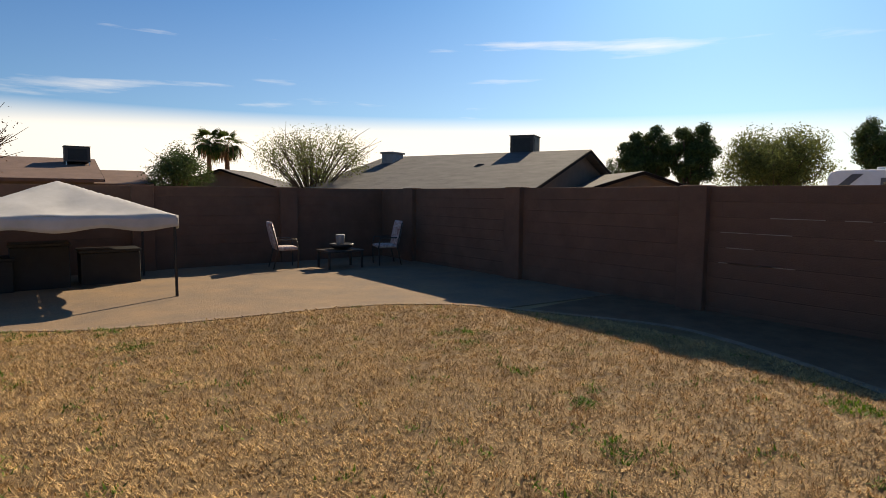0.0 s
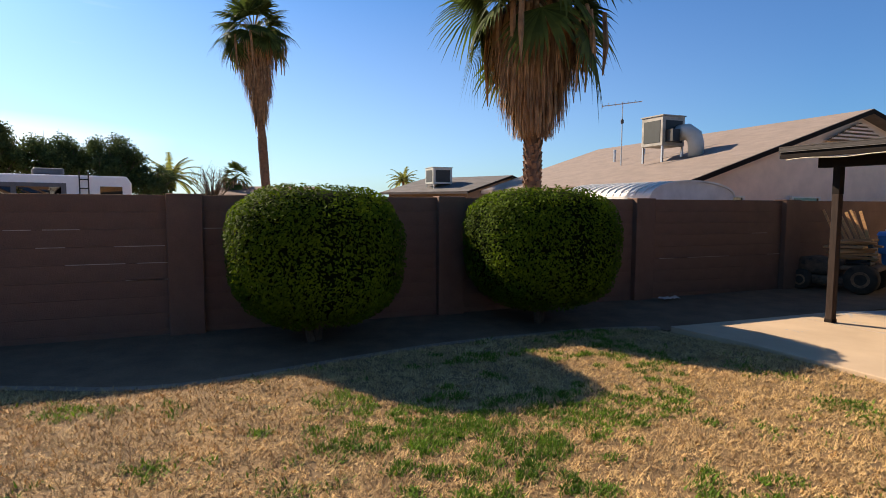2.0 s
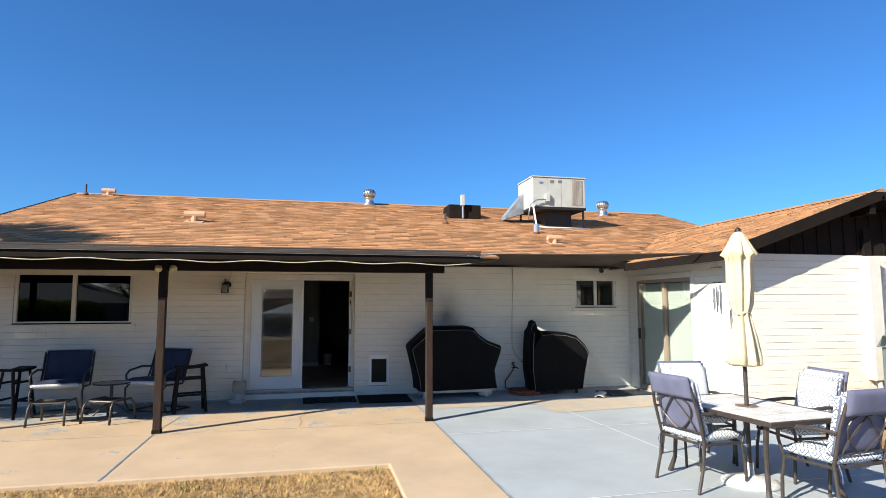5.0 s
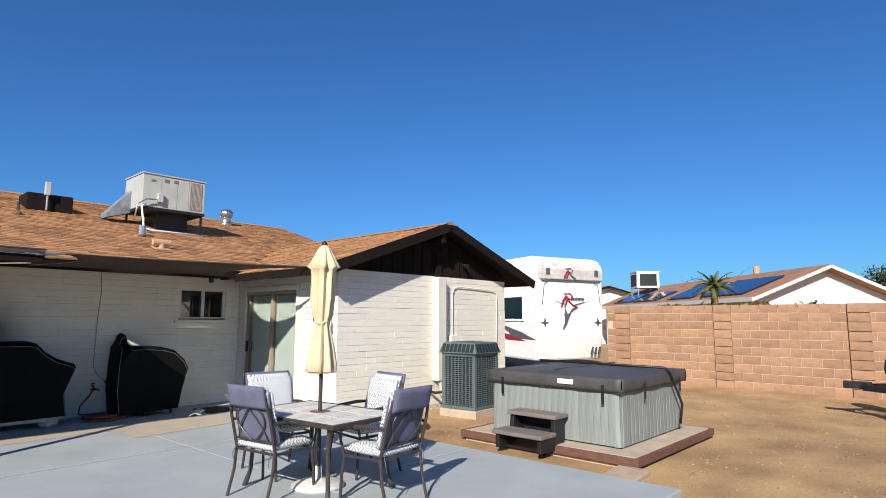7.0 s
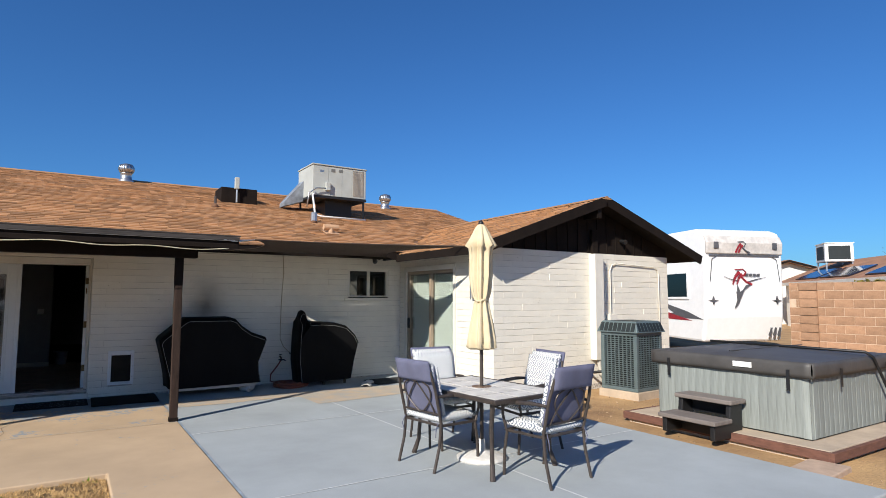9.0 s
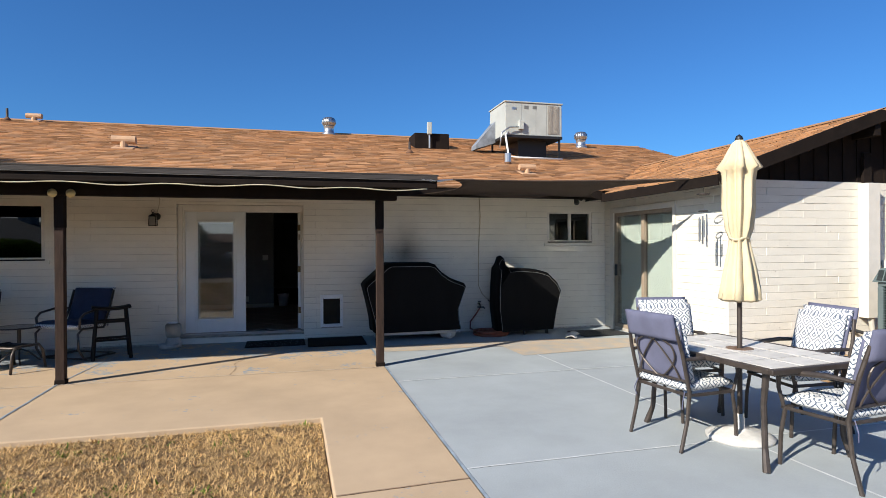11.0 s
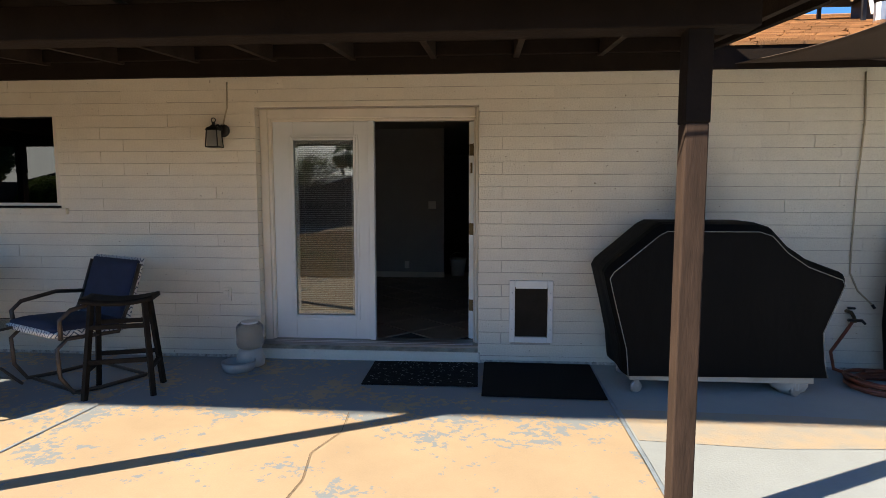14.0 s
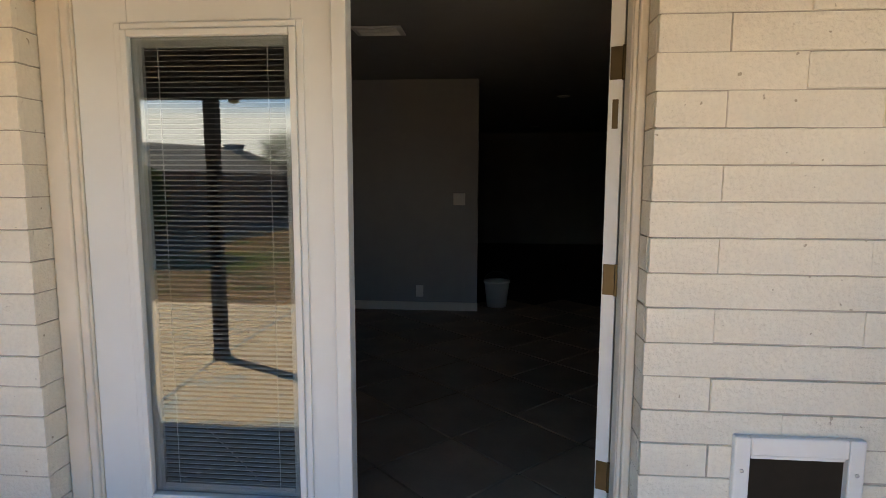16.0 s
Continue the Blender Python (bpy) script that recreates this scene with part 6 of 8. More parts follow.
for x, y, s in ((-2.25, 2.2, 1.0), (-5.05, 5.8, 0.8), (5.1, 0.75, 0.8)):
    v = thing("tee_vent", "short tee-topped vent painted to match the shingles", "roof vent", pose(x, y, on_roof(x, y)), "tee vents")
    part("pipe", Shape().tube([(0, 0, -0.08), (0, 0, 0.13 * s)], 0.07 * s, 12), PEACH, v)
    part("tee", Shape().tube([(-0.20 * s, 0, 0.155 * s), (0.20 * s, 0, 0.155 * s)], 0.075 * s, 12), PEACH, v)
    part("flashing", Shape().box(-0.18 * s, 0.18 * s, -0.18 * s, 0.18 * s, -0.004, 0.012, pose(0, 0, 0.012, math.degrees(math.atan(SLOPE)), 0, 0)), PEACH, v)
for x, y, h in ((-5.55, 5.7, 0.28), (3.24, 2.9, 0.25), (5.15, 1.9, 0.22), (-5.3, -0.1, 0.3)):
    v = thing("vent_pipe", "slim metal plumbing vent pipe in the roof", "roof vent", pose(x, y, on_roof(x, y)), "vent pipes")
    part("pipe", Shape().tube([(0, 0, -0.06), (0, 0, h)], 0.026 if h > 0.22 else 0.07, 10), STEEL if h <= 0.22 else CHAIR_METAL, v)
    part("boot", Shape().lathe([(0.10, -0.02), (0.06, 0.05), (0.03, 0.08)], 14), ROOF_DARK, v, smooth=True)
curb_box = thing("roof_curb", "dark brown covered roof opening with an electrical mast", "roof curb", pose(3.95, 4.1, on_roof(0, 4.1)))
part("box", Shape().box(-0.42, 0.42, -0.35, 0.35, -0.12, 0.26), BROWN, curb_box, bevel=0.012)
part("mast", Shape().tube([(-0.08, -0.42, -0.1), (-0.08, -0.42, 0.40)], 0.022, 8), STEEL, curb_box)
part("mast_head", Shape().box(-0.13, -0.03, -0.47, -0.37, 0.22, 0.50), GREY_UNIT, curb_box, bevel=0.01)

rtu = thing("rooftop_unit", "grey packaged air conditioner on a steel roof stand", "air conditioner", pose(6.04, 3.10, 0.05))
cab_r = part("cabinet", Shape().box(-0.69, 0.69, -0.52, 0.52, 3.93, 4.66), GREY_UNIT, rtu, bevel=0.012)
part("lid", Shape().box(-0.71, 0.71, -0.54, 0.54, 4.66, 4.69), GREY_UNIT, rtu, bevel=0.006)
DULL_PLATE = mat("dull_data_plate", (0.16, 0.16, 0.15), 0.6)
for x in (-0.30, 0.05, 0.31):
    part("panel_seam", Shape().box(x - 0.003, x + 0.003, -0.523, -0.519, 3.95, 4.65), mat("seam_grey", (0.30, 0.30, 0.28), 0.7), cab_r)
part("louvre_panel", Shape().box(0.34, 0.62, -0.528, -0.519, 3.98, 4.62), mat("louvre_grey", (0.30, 0.27, 0.23), 0.7, var=0.2, stretch=(40, 1, 1)), cab_r)
for i in range(9):
    part("louvre", Shape().box(0.352 + i * 0.03, 0.36 + i * 0.03, -0.532, -0.528, 4.0, 4.6), mat("louvre_edge_grey", (0.36, 0.33, 0.29), 0.7), cab_r)
part("badge", Shape().box(-0.52, -0.42, -0.524, -0.519, 4.50, 4.55), STEEL, cab_r)
part("data_plate", Shape().box(-0.23, -0.13, -0.524, -0.519, 4.52, 4.60), DULL_PLATE, cab_r)
part("data_plate", Shape().box(-0.03, 0.07, -0.524, -0.519, 4.53, 4.60), DULL_PLATE, cab_r)
part("disconnect", Shape().box(-0.38, -0.27, -0.60, -0.52, 4.05, 4.25), GREY_UNIT, rtu, bevel=0.008)
part("whip", Shape().tube([(-0.38, -0.58, 4.10), (-0.62, -0.60, 4.08), (-0.80, -0.6, 3.95), (-0.85, -0.6, 3.6)], 0.016, 7), STEEL, rtu, smooth=True)
part("stand", Shape().box(-0.70, 0.70, -0.53, 0.53, 3.87, 3.93), BLACK, rtu, bevel=0.004)
for sx in (-1, 1):
    for y in (-0.48, 0.48):
        part("leg", Shape().box(sx * 0.64 - 0.02, sx * 0.64 + 0.02, y - 0.02, y + 0.02, on_roof(0, 3.1 + y) - 0.085, 3.88), BLACK, rtu)
part("down_duct", Shape().box(-0.25, 0.45, -0.2, 0.45, on_roof(0, 3.3) - 0.15, 3.88), BLACK, rtu)
part("side_duct", Shape().prism([(-0.69, 4.36), (-0.69, 3.85), (-1.16, 3.70), (-1.16, 3.80)], 0.12, 0.5, "y"), mat("dull_galvanised", (0.26, 0.29, 0.33), 0.55, var=0.25, scale=5), rtu, "sloped galvanised duct")
part("drain_pipe", Shape().tube([(-0.62, -0.54, 3.98), (-0.72, -0.62, 3.9), (-0.70, -0.75, 3.42), (-0.55, -0.8, 3.38), (0.55, -0.82, 3.37)], 0.022, 8), WHITE, rtu, smooth=True)


# ---------------------------------------------------------------- plants
def leaf_cloud(name, centres, count, size, material, parent, seed, up=0.3, shell=None):
    """Many small leaves scattered round centres (point, radii)."""
    rnd = np.random.default_rng(seed)
    cs = np.array([c[0] for c in centres])
    rs = np.array([c[1] if isinstance(c[1], (list, tuple)) else (c[1],) * 3 for c in centres])
    vol = (rs[:, 0] * rs[:, 1] * rs[:, 2]) ** (2 / 3)
    pick = rnd.choice(len(cs), count, p=vol / vol.sum())
    d = rnd.normal(size=(count, 3))
    d /= np.linalg.norm(d, axis=1)[:, None]
    rad = (0.12 + 0.9 * rnd.random(count) ** 0.5 + 0.13 * rnd.normal(size=count))[:, None] if shell is None else (shell + (1.04 - shell) * rnd.random(count))[:, None]
    p = cs[pick] + d * rs[pick] * rad
    n = d + rnd.normal(size=(count, 3)) * 0.55 + np.array((0, 0, up))
    n /= np.linalg.norm(n, axis=1)[:, None]
    a = np.cross(n, rnd.normal(size=(count, 3)))
    a /= np.linalg.norm(a, axis=1)[:, None]
    b = np.cross(n, a)
    s = size * (0.6 + 0.8 * rnd.random(count))[:, None]
    v = np.stack([p - a * s, p - b * s * 0.5 + n * s * 0.12, p + a * s, p + b * s * 0.5 + n * s * 0.12], 1).reshape(-1, 3)
    me = bpy.data.meshes.new(name)
    me.from_pydata(v.tolist(), [], np.arange(count * 4).reshape(-1, 4).tolist())
    me.materials.append(material)
    ob = new(name, me)
    ob.parent = parent
    return ob


def leaf_mat(name, color, color2, sheen=0.35):
    m = mat(name, color, 0.7, var=0.2, scale=1.5, color2=color2, island=True, spec=0.15)
    n, l = m.node_tree.nodes, m.node_tree.links
    tr, ad = n.new("ShaderNodeBsdfTranslucent"), n.new("ShaderNodeMixShader")
    b = n["Principled BSDF"]
    l.new(b.inputs["Base Color"].links[0].from_socket, tr.inputs["Color"])
    ad.inputs["Fac"].default_value = sheen
    l.new(b.outputs["BSDF"], ad.inputs[1])
    l.new(tr.outputs["BSDF"], ad.inputs[2])
    l.new(ad.outputs["Shader"], n["Material Output"].inputs["Surface"])
    return m


HEDGE = leaf_mat("hedge_leaf", (0.105, 0.165, 0.010), (0.030, 0.058, 0.005), 0.38)
HEDGE.node_tree.nodes["Principled BSDF"].inputs["Specular IOR Level"].default_value = 0.04
# near-black colour of an added core, standing for the shade between the leaves
HEDGE_SHADE = mat("hedge_shade", (0.010, 0.015, 0.004), 0.95, var=0.3, scale=8, spec=0.02)
BARK = mat("grey_bark", (0.11, 0.08, 0.055), 0.95, var=0.3, scale=7, bump=0.8, bscale=25, stretch=(2, 2, 0.4))


def shrub(x, y, rx, ry, top, seed):
    b = thing("shrub", "large clipped green shrub, rounded and dense, by the wall", "shrub", pose(x, y, GROUND_Z), "clipped shrubs")
    h = top - GROUND_Z
    zc, rz = h * 0.56, h * 0.44
    rnd = random.Random(seed)
    part("trunk", Shape().tube([(0, 0, 0), (0.03, 0.02, 0.3), (0.0, 0.0, 0.7)], [0.07, 0.06, 0.05], 8).tube([(0.1, -0.08, 0), (0.2, -0.2, 0.5)], [0.05, 0.035], 8), BARK, b)

    def sup(u, v):
        a, e = 2 * math.pi * u, math.pi * (v - 0.5)
        f = lambda q, k: math.copysign(abs(q) ** k, q)
        ce = f(math.cos(e), 0.62)
        wob = 1 + 0.05 * noise.noise(Vector((3 * math.cos(a) + seed, 3 * math.sin(a), 3 * e)))
        low = 1 - 0.22 * max(0, -math.sin(e)) ** 1.5
        return Vector((rx * ce * f(math.cos(a), 0.75) * wob * low, ry * ce * f(math.sin(a), 0.75) * wob * low, zc + rz * f(math.sin(e), 0.62) * wob))
    part("shade_core", Shape().grid(lambda u, v: sup(u, v) * 0.93 + Vector((0, 0, zc * 0.07)), 36, 20), HEDGE_SHADE, b, smooth=True)
    n = 34000
    vs = []
    fs = []
    for i in range(n):
        high = 2 * rnd.random() - 1
        if i % 2:
            high = math.copysign(abs(high) ** 1.61, high)
        u, v = rnd.random(), 0.5 + math.asin(high) / math.pi
        p = sup(u, v)
        nr = (p - Vector((0, 0, zc)))
        nr = Vector((nr.x / rx, nr.y / ry, nr.z / rz)).normalized()
        p = p + nr * rnd.uniform(-0.07, 0.03)
        nn = (nr + Vector((rnd.gauss(0, 0.5), rnd.gauss(0, 0.5), rnd.gauss(0.25, 0.5)))).normalized()
        a = nn.cross(Vector((rnd.gauss(0, 1), rnd.gauss(0, 1), rnd.gauss(0, 1)))).normalized()
        c = nn.cross(a)
        s = rnd.uniform(0.013, 0.029)
        k = len(vs)
        vs += [p - a * s, p - c * s * 0.5, p + a * s, p + c * s * 0.5]
        fs.append((k, k + 1, k + 2, k + 3))
    me = bpy.data.meshes.new("leaves")
    me.from_pydata([tuple(q) for q in vs], [], fs)
    me.materials.append(HEDGE)
    ob = new("leaves", me)
    ob.parent = b
    return b


shrub(-7.02, -8.90, 0.95, 0.97, 1.74, 1)
shrub(-6.98, -5.87, 0.95, 0.97, 1.76, 2)

PALM_LEAF = leaf_mat("palm_frond", (0.085, 0.125, 0.028), (0.026, 0.048, 0.014), 0.42)
PALM_DEAD = mat("dead_frond_thatch", (0.37, 0.22, 0.115), 0.95, var=0.3, scale=4, color2=(0.13, 0.075, 0.04), island=True)
PALM_TRUNK = mat("palm_trunk_boots", (0.24, 0.14, 0.085), 0.95, var=0.3, scale=9, bump=0.8, bscale=22, color2=(0.09, 0.05, 0.03))


def fan(s, root, way, length, stem, bend, droop, rnd, k=30, span=3.3):
    """One fan frond: stiff leaflets spread from the end of a stem, the blade bent down from it."""
    way = way.normalized()
    tip = root + way * stem + Vector((0, 0, -0.18 * bend * stem))
    side = way.cross(Vector((0, 0, 1)))
    side = side.normalized() if side.length > 0.05 else Vector((1, 0, 0))
    blade = Matrix.Rotation(-bend, 3, side) @ way
    upv = side.cross(blade).normalized()
    side = Matrix.Rotation(rnd.uniform(-0.6, 0.6), 3, blade) @ side
    for j in range(k):
        if rnd.random() < 0.06:
            continue
        a = (j / (k - 1) - 0.5) * span
        d = (blade * math.cos(a) + side * math.sin(a)).normalized()
        fold = upv * (0.16 * abs(math.sin(a)))
        L = length * (1 - 0.30 * abs(a / span * 2) ** 2) * rnd.uniform(0.82, 1.05)
        sag = droop * rnd.uniform(0.5, 1.5)
        q = d.cross(upv).normalized() * 0.040 * length
        p1 = tip + d * L * 0.55 - fold * L * 0.4
        p2 = tip + d * L * 0.82 - fold * L * 0.8 - Vector((0, 0, sag * 0.14 * L))
        p3 = tip + d * L - fold * L - Vector((0, 0, sag * 0.36 * L))
        s.add([tip - q * 0.3, tip + q * 0.3, p1 - q, p1 + q, p2 - q * 0.45, p2 + q * 0.45, p3], [(0, 1, 3, 2), (2, 3, 5, 4), (4, 5, 6)])
    return tip


def fan_palm(x, y, skirt_z, heart_z, scale, seed, label, fronds=34, thatch=900, trunk_r=0.2):
    rnd = random.Random(seed)
    p = thing("fan_palm", label, "palm tree", pose(x, y, GROUND_Z), "fan palms")
    heart_z -= GROUND_Z
    skirt_z -= GROUND_Z
    part("trunk", Shape().tube([(0, 0, -0.1), (0.02, 0, skirt_z * 0.5), (0, 0, skirt_z), (0, 0, heart_z)], [trunk_r * 1.25, trunk_r * 0.95, trunk_r * 0.9, trunk_r * 0.7], 14), PALM_TRUNK, p, smooth=True)
    boots = Shape()
    n = int(skirt_z / 0.09)
    for i in range(n):
        for k in range(5):
            a = (i * 0.5 + k * 2 * math.pi / 5) + rnd.uniform(-0.2, 0.2)
            z = i * 0.09 + rnd.uniform(-0.02, 0.02)
            m = pose(0, 0, z, 0, 0, math.degrees(a))
            r = trunk_r * 0.92
            boots.add([(r, -0.055, -0.06), (r, 0.055, -0.06), (r + 0.055, 0.03, 0.075), (r + 0.055, -0.03, 0.075), (r - 0.02, 0, 0.11)], [(0, 1, 2, 3), (3, 2, 4), (0, 3, 4), (1, 4, 2)], m)
    tagged(part("leaf_boot", boots, PALM_TRUNK, p), kind="stuff")
    thatch_s = Shape()
    for i in range(thatch):
        a = rnd.uniform(0, 2 * math.pi)
        h = rnd.random()
        z0 = skirt_z + (heart_z - skirt_z) * (0.30 + 0.68 * h)
        r0 = scale * (0.18 + 0.30 * h)
        drop = scale * rnd.uniform(0.6, 1.25)
        r1 = r0 + scale * (0.10 + 0.34 * h) * rnd.uniform(0.5, 1.15)
        z1 = max(skirt_z - 0.1 * rnd.random(), z0 - drop)
        if h < 0.3:
            r1 = r0 + scale * 0.12 * rnd.random()
        w = scale * rnd.uniform(0.008, 0.034)
        ca, sa = math.cos(a), math.sin(a)
        q = Vector((-sa, ca, 0)) * w
        pts = [Vector((ca * r0, sa * r0, z0)), Vector((ca * (r0 * 0.3 + r1 * 0.75), sa * (r0 * 0.3 + r1 * 0.75), z0 * 0.6 + z1 * 0.4)), Vector((ca * r1, sa * r1, z1))]
        tw_ = Vector((rnd.gauss(0, 0.03), rnd.gauss(0, 0.03), 0)) * scale
        thatch_s.add([pts[0] - q * 0.6, pts[0] + q * 0.6, pts[1] - q, pts[1] + q, pts[2] + tw_ - q * 0.2, pts[2] + tw_ + q * 0.2], [(0, 1, 3, 2), (2, 3, 5, 4)])
    for i in range(16):
        a = rnd.uniform(0, 2 * math.pi)
        r = scale * rnd.uniform(0.7, 1.25)
        z0 = heart_z - rnd.uniform(0.2, 0.5) * scale
        thatch_s.tube([(math.cos(a) * r, math.sin(a) * r, z0), (math.cos(a) * (r + 0.05), math.sin(a) * (r + 0.05), z0 - 0.5 * scale), (math.cos(a) * r, math.sin(a) * r, z0 - rnd.uniform(0.8, 1.4) * scale)], [0.035 * scale, 0.05 * scale, 0.012 * scale], 5)
    tagged(part("dead_skirt", thatch_s, PALM_DEAD, p, "hanging brown thatch of dead fronds"), kind="stuff")
    green, stems = Shape(), Shape()
    for i in range(fronds):
        a = i * 2.39996 + rnd.uniform(-0.2, 0.2)
        e = 1.25 - 1.72 * (i / fronds) + rnd.uniform(-0.1, 0.1)
        way = Vector((math.cos(a) * math.cos(e), math.sin(a) * math.cos(e), math.sin(e)))
        root = Vector((way.x * 0.12, way.y * 0.12, heart_z - 0.25 * scale * i / fronds))
        stem = scale * rnd.uniform(0.65, 0.95)
        tip = fan(green, root, way, scale * rnd.uniform(0.85, 1.05), stem, 0.35 + 0.55 * (i / fronds), 0.35 + 0.5 * (i / fronds), rnd)
        stems.tube([root, root.lerp(tip, 0.5) + Vector((0, 0, 0.06)), tip], [0.028 * scale, 0.020 * scale, 0.014 * scale], 5)
    tagged(part("fronds", green, PALM_LEAF, p, "green fan-shaped fronds"), kind="stuff")
    part("frond_stem", stems, mat("frond_stem", (0.20, 0.19, 0.07), 0.6, var=0.2), p)
    return p


fan_palm(-11.55, -3.23, 3.05, 6.15, 1.34, 4, "tall fan palm with a brown skirt of dead fronds", 31, 2300, 0.19)
far_palm = fan_palm(-42.2, -5.80, 6.1, 13.3, 1.75, 8, "distant tall fan palm with a brown thatch skirt", 34, 1100, 0.30)
far_palm.matrix_basis = pose(-42.2, -5.80, GROUND_Z, 3.2, 0, 0)
for x, y, z in ((-15.7, -67.6, 6.4), (-17.3, -67.3, 6.2), (-60.3, -7.0, 3.9)):
    fan_palm(x, y, z - 1.6, z, 1.15, int(z * 10), "far small fan palm above the rooftops", 22, 160, 0.2)


def feather_palm(x, y, top, scale, seed, label):
    rnd = random.Random(seed)
    p = thing("feather_palm", label, "palm tree", pose(x, y, GROUND_Z))
    part("trunk", Shape().tube([(0, 0, 0), (0, 0, top - 0.3)], [0.16, 0.12], 10), PALM_TRUNK, p)
    s = Shape()
    for i in range(26):
        a = i * 2.39996
        e = 1.2 - 1.3 * i / 26
        prev = Vector((0, 0, top - 0.2))
        way = Vector((math.cos(a) * math.cos(e), math.sin(a) * math.cos(e), math.sin(e)))
        for j in range(10):
            nxt = prev + way * scale * 0.11
            way = (way + Vector((0, 0, -0.13))).normalized()
            sd = way.cross(Vector((0, 0, 1))).normalized()
            for sg in (-1, 1):
                for o in (0.0, 0.5):
                    q = prev.lerp(nxt, o)
                    tip = q + (sd * sg * 0.75 + way * 0.6 - Vector((0, 0, 0.25))) * scale * 0.26 * (1 - 0.05 * j)
                    s.add([q, q + way * 0.075 * scale, tip], [(0, 1, 2)])
            prev = nxt
    tagged(part("fronds", s, leaf_mat("feather_frond", (0.22, 0.23, 0.06), (0.09, 0.12, 0.03), 0.45), p), kind="stuff")
    return p


feather_palm(21.47, -4.06, 2.95, 0.72, 3, "young yellow-green feather palm behind the block wall")
feather_palm(-50.2, -12.3, 3.6, 2.4, 5, "far bushy date palm above the wall")
feather_palm(-52.5, 7.6, 3.9, 1.6, 6, "far small date palm among rooftops")
vine = thing("wall_vine", "yellowing fronds piled behind the block wall", "plant", pose(0, 0, GROUND_Z))
YELLOW_LEAF = leaf_mat("yellow_frond", (0.36, 0.30, 0.07), (0.15, 0.16, 0.045), 0.4)
tagged(leaf_cloud("fronds", [((16.45, -4.3 - 0.35 * i, 1.72 + 0.06 * math.sin(i * 2.1)), (0.25, 0.28, 0.30)) for i in range(12)], 2600, 0.10, YELLOW_LEAF, vine, 31, 0.1), kind="stuff")
part("stem", Shape().tube([(16.45, -6.0, 0.0), (16.45, -6.1, 1.2), (16.45, -6.2, 1.7)], [0.08, 0.06, 0.03], 8), BARK, vine)


def tree(x, y, top, half, low, seed, label, material, count, size, clumps=34, airy=0.0):
    """A tapered trunk, limbs that fork, and leaf clumps inside a lumpy crown. half: the crown's half width; low: its lower edge."""
    rnd = random.Random(seed)
    t_ = thing("tree", label, "tree", pose(x, y, GROUND_Z), "trees beyond the walls")
    fork = max(0.5, low * 0.75)
    s = Shape().tube([(0, 0, 0), (0.05, 0.03, fork * 0.6), (0.1, 0.0, fork)], [top * 0.032, top * 0.026, top * 0.020], 9)
    mid, rise = (low + top) / 2, (top - low) / 2
    cl = []
    for i in range(clumps):
        e = math.asin(1 - 2 * (i + 0.5) / clumps)
        a = i * 2.39996 + rnd.uniform(-0.4, 0.4)
        r = (0.45 + 0.45 * rnd.random() ** 0.5) * (1 - 0.10 * rnd.random())
        if i % 4 == 0:
            r *= 0.5
        end = Vector((math.cos(a) * math.cos(e) * half * r, math.sin(a) * math.cos(e) * half * r, mid + math.sin(e) * rise * r * 0.95))
        bend = end * 0.45 + Vector((0.05, 0, fork * 0.55))
        s.tube([(0.08, 0, fork * 0.9), bend, end], [top * 0.011, top * 0.007, top * 0.002], 5)
        for k in range(2):
            tip = end + Vector((rnd.gauss(0, 1), rnd.gauss(0, 1), rnd.gauss(0.5, 0.6))) * half * 0.22
            s.tube([bend.lerp(end, 0.6), tip], [top * 0.004, top * 0.0012], 4)
        q = half * rnd.uniform(0.24, 0.38) * (1 - 0.25 * airy)
        cl.append((tuple(end), (q, q, q * rnd.uniform(0.7, 1.05))))
    part("trunk", s, BARK, t_)
    tagged(leaf_cloud("crown", cl, count, size, material, t_, seed, 0.2), kind="stuff")
    return t_


DARK_LEAF = leaf_mat("dark_tree_leaf", (0.085, 0.125, 0.042), (0.040, 0.062, 0.022))
PALO = leaf_mat("pale_tree_leaf", (0.17, 0.19, 0.06), (0.09, 0.11, 0.035), 0.45)
TWIG = mat("bare_twigs", (0.26, 0.19, 0.14), 0.9, var=0.3, island=True)
tree(-31.5, -30.75, 6.15, 1.60, 1.5, 1, "dense dark green tree beyond the wall", DARK_LEAF, 26000, 0.075)
tree(-32.9, -28.5, 6.35, 1.45, 1.5, 2, "dense dark green tree beyond the wall", DARK_LEAF, 24000, 0.075)
tree(-37.0, -25.6, 5.6, 3.3, 1.6, 3, "broad yellow-green desert tree beyond the wall", PALO, 30000, 0.07, 44)
tree(-43.2, -22.0, 6.9, 1.9, 2.2, 4, "dark olive green tree behind the parked trailer", DARK_LEAF, 20000, 0.085)
tree(-44.4, -18.9, 6.1, 2.3, 2.0, 5, "dark olive green tree behind the parked trailer", DARK_LEAF, 20000, 0.085)
tree(-44.8, -15.6, 6.2, 2.2, 1.8, 6, "dark olive green tree behind the parked trailer", DARK_LEAF, 20000, 0.085)
tree(-45.3, -13.2, 4.3, 1.8, 1.4, 16, "lower olive green tree behind the parked trailer", DARK_LEAF, 9000, 0.08)
tree(-12.6, -37.0, 5.1, 3.1, 1.5, 7, "airy light green mesquite tree beyond the rear wall", PALO, 12000, 0.045, 60, 1.0)
tree(-8.5, -46.6, 4.5, 2.0, 1.2, 8, "grey-green tree beyond the rear wall", DARK_LEAF, 12000, 0.06)
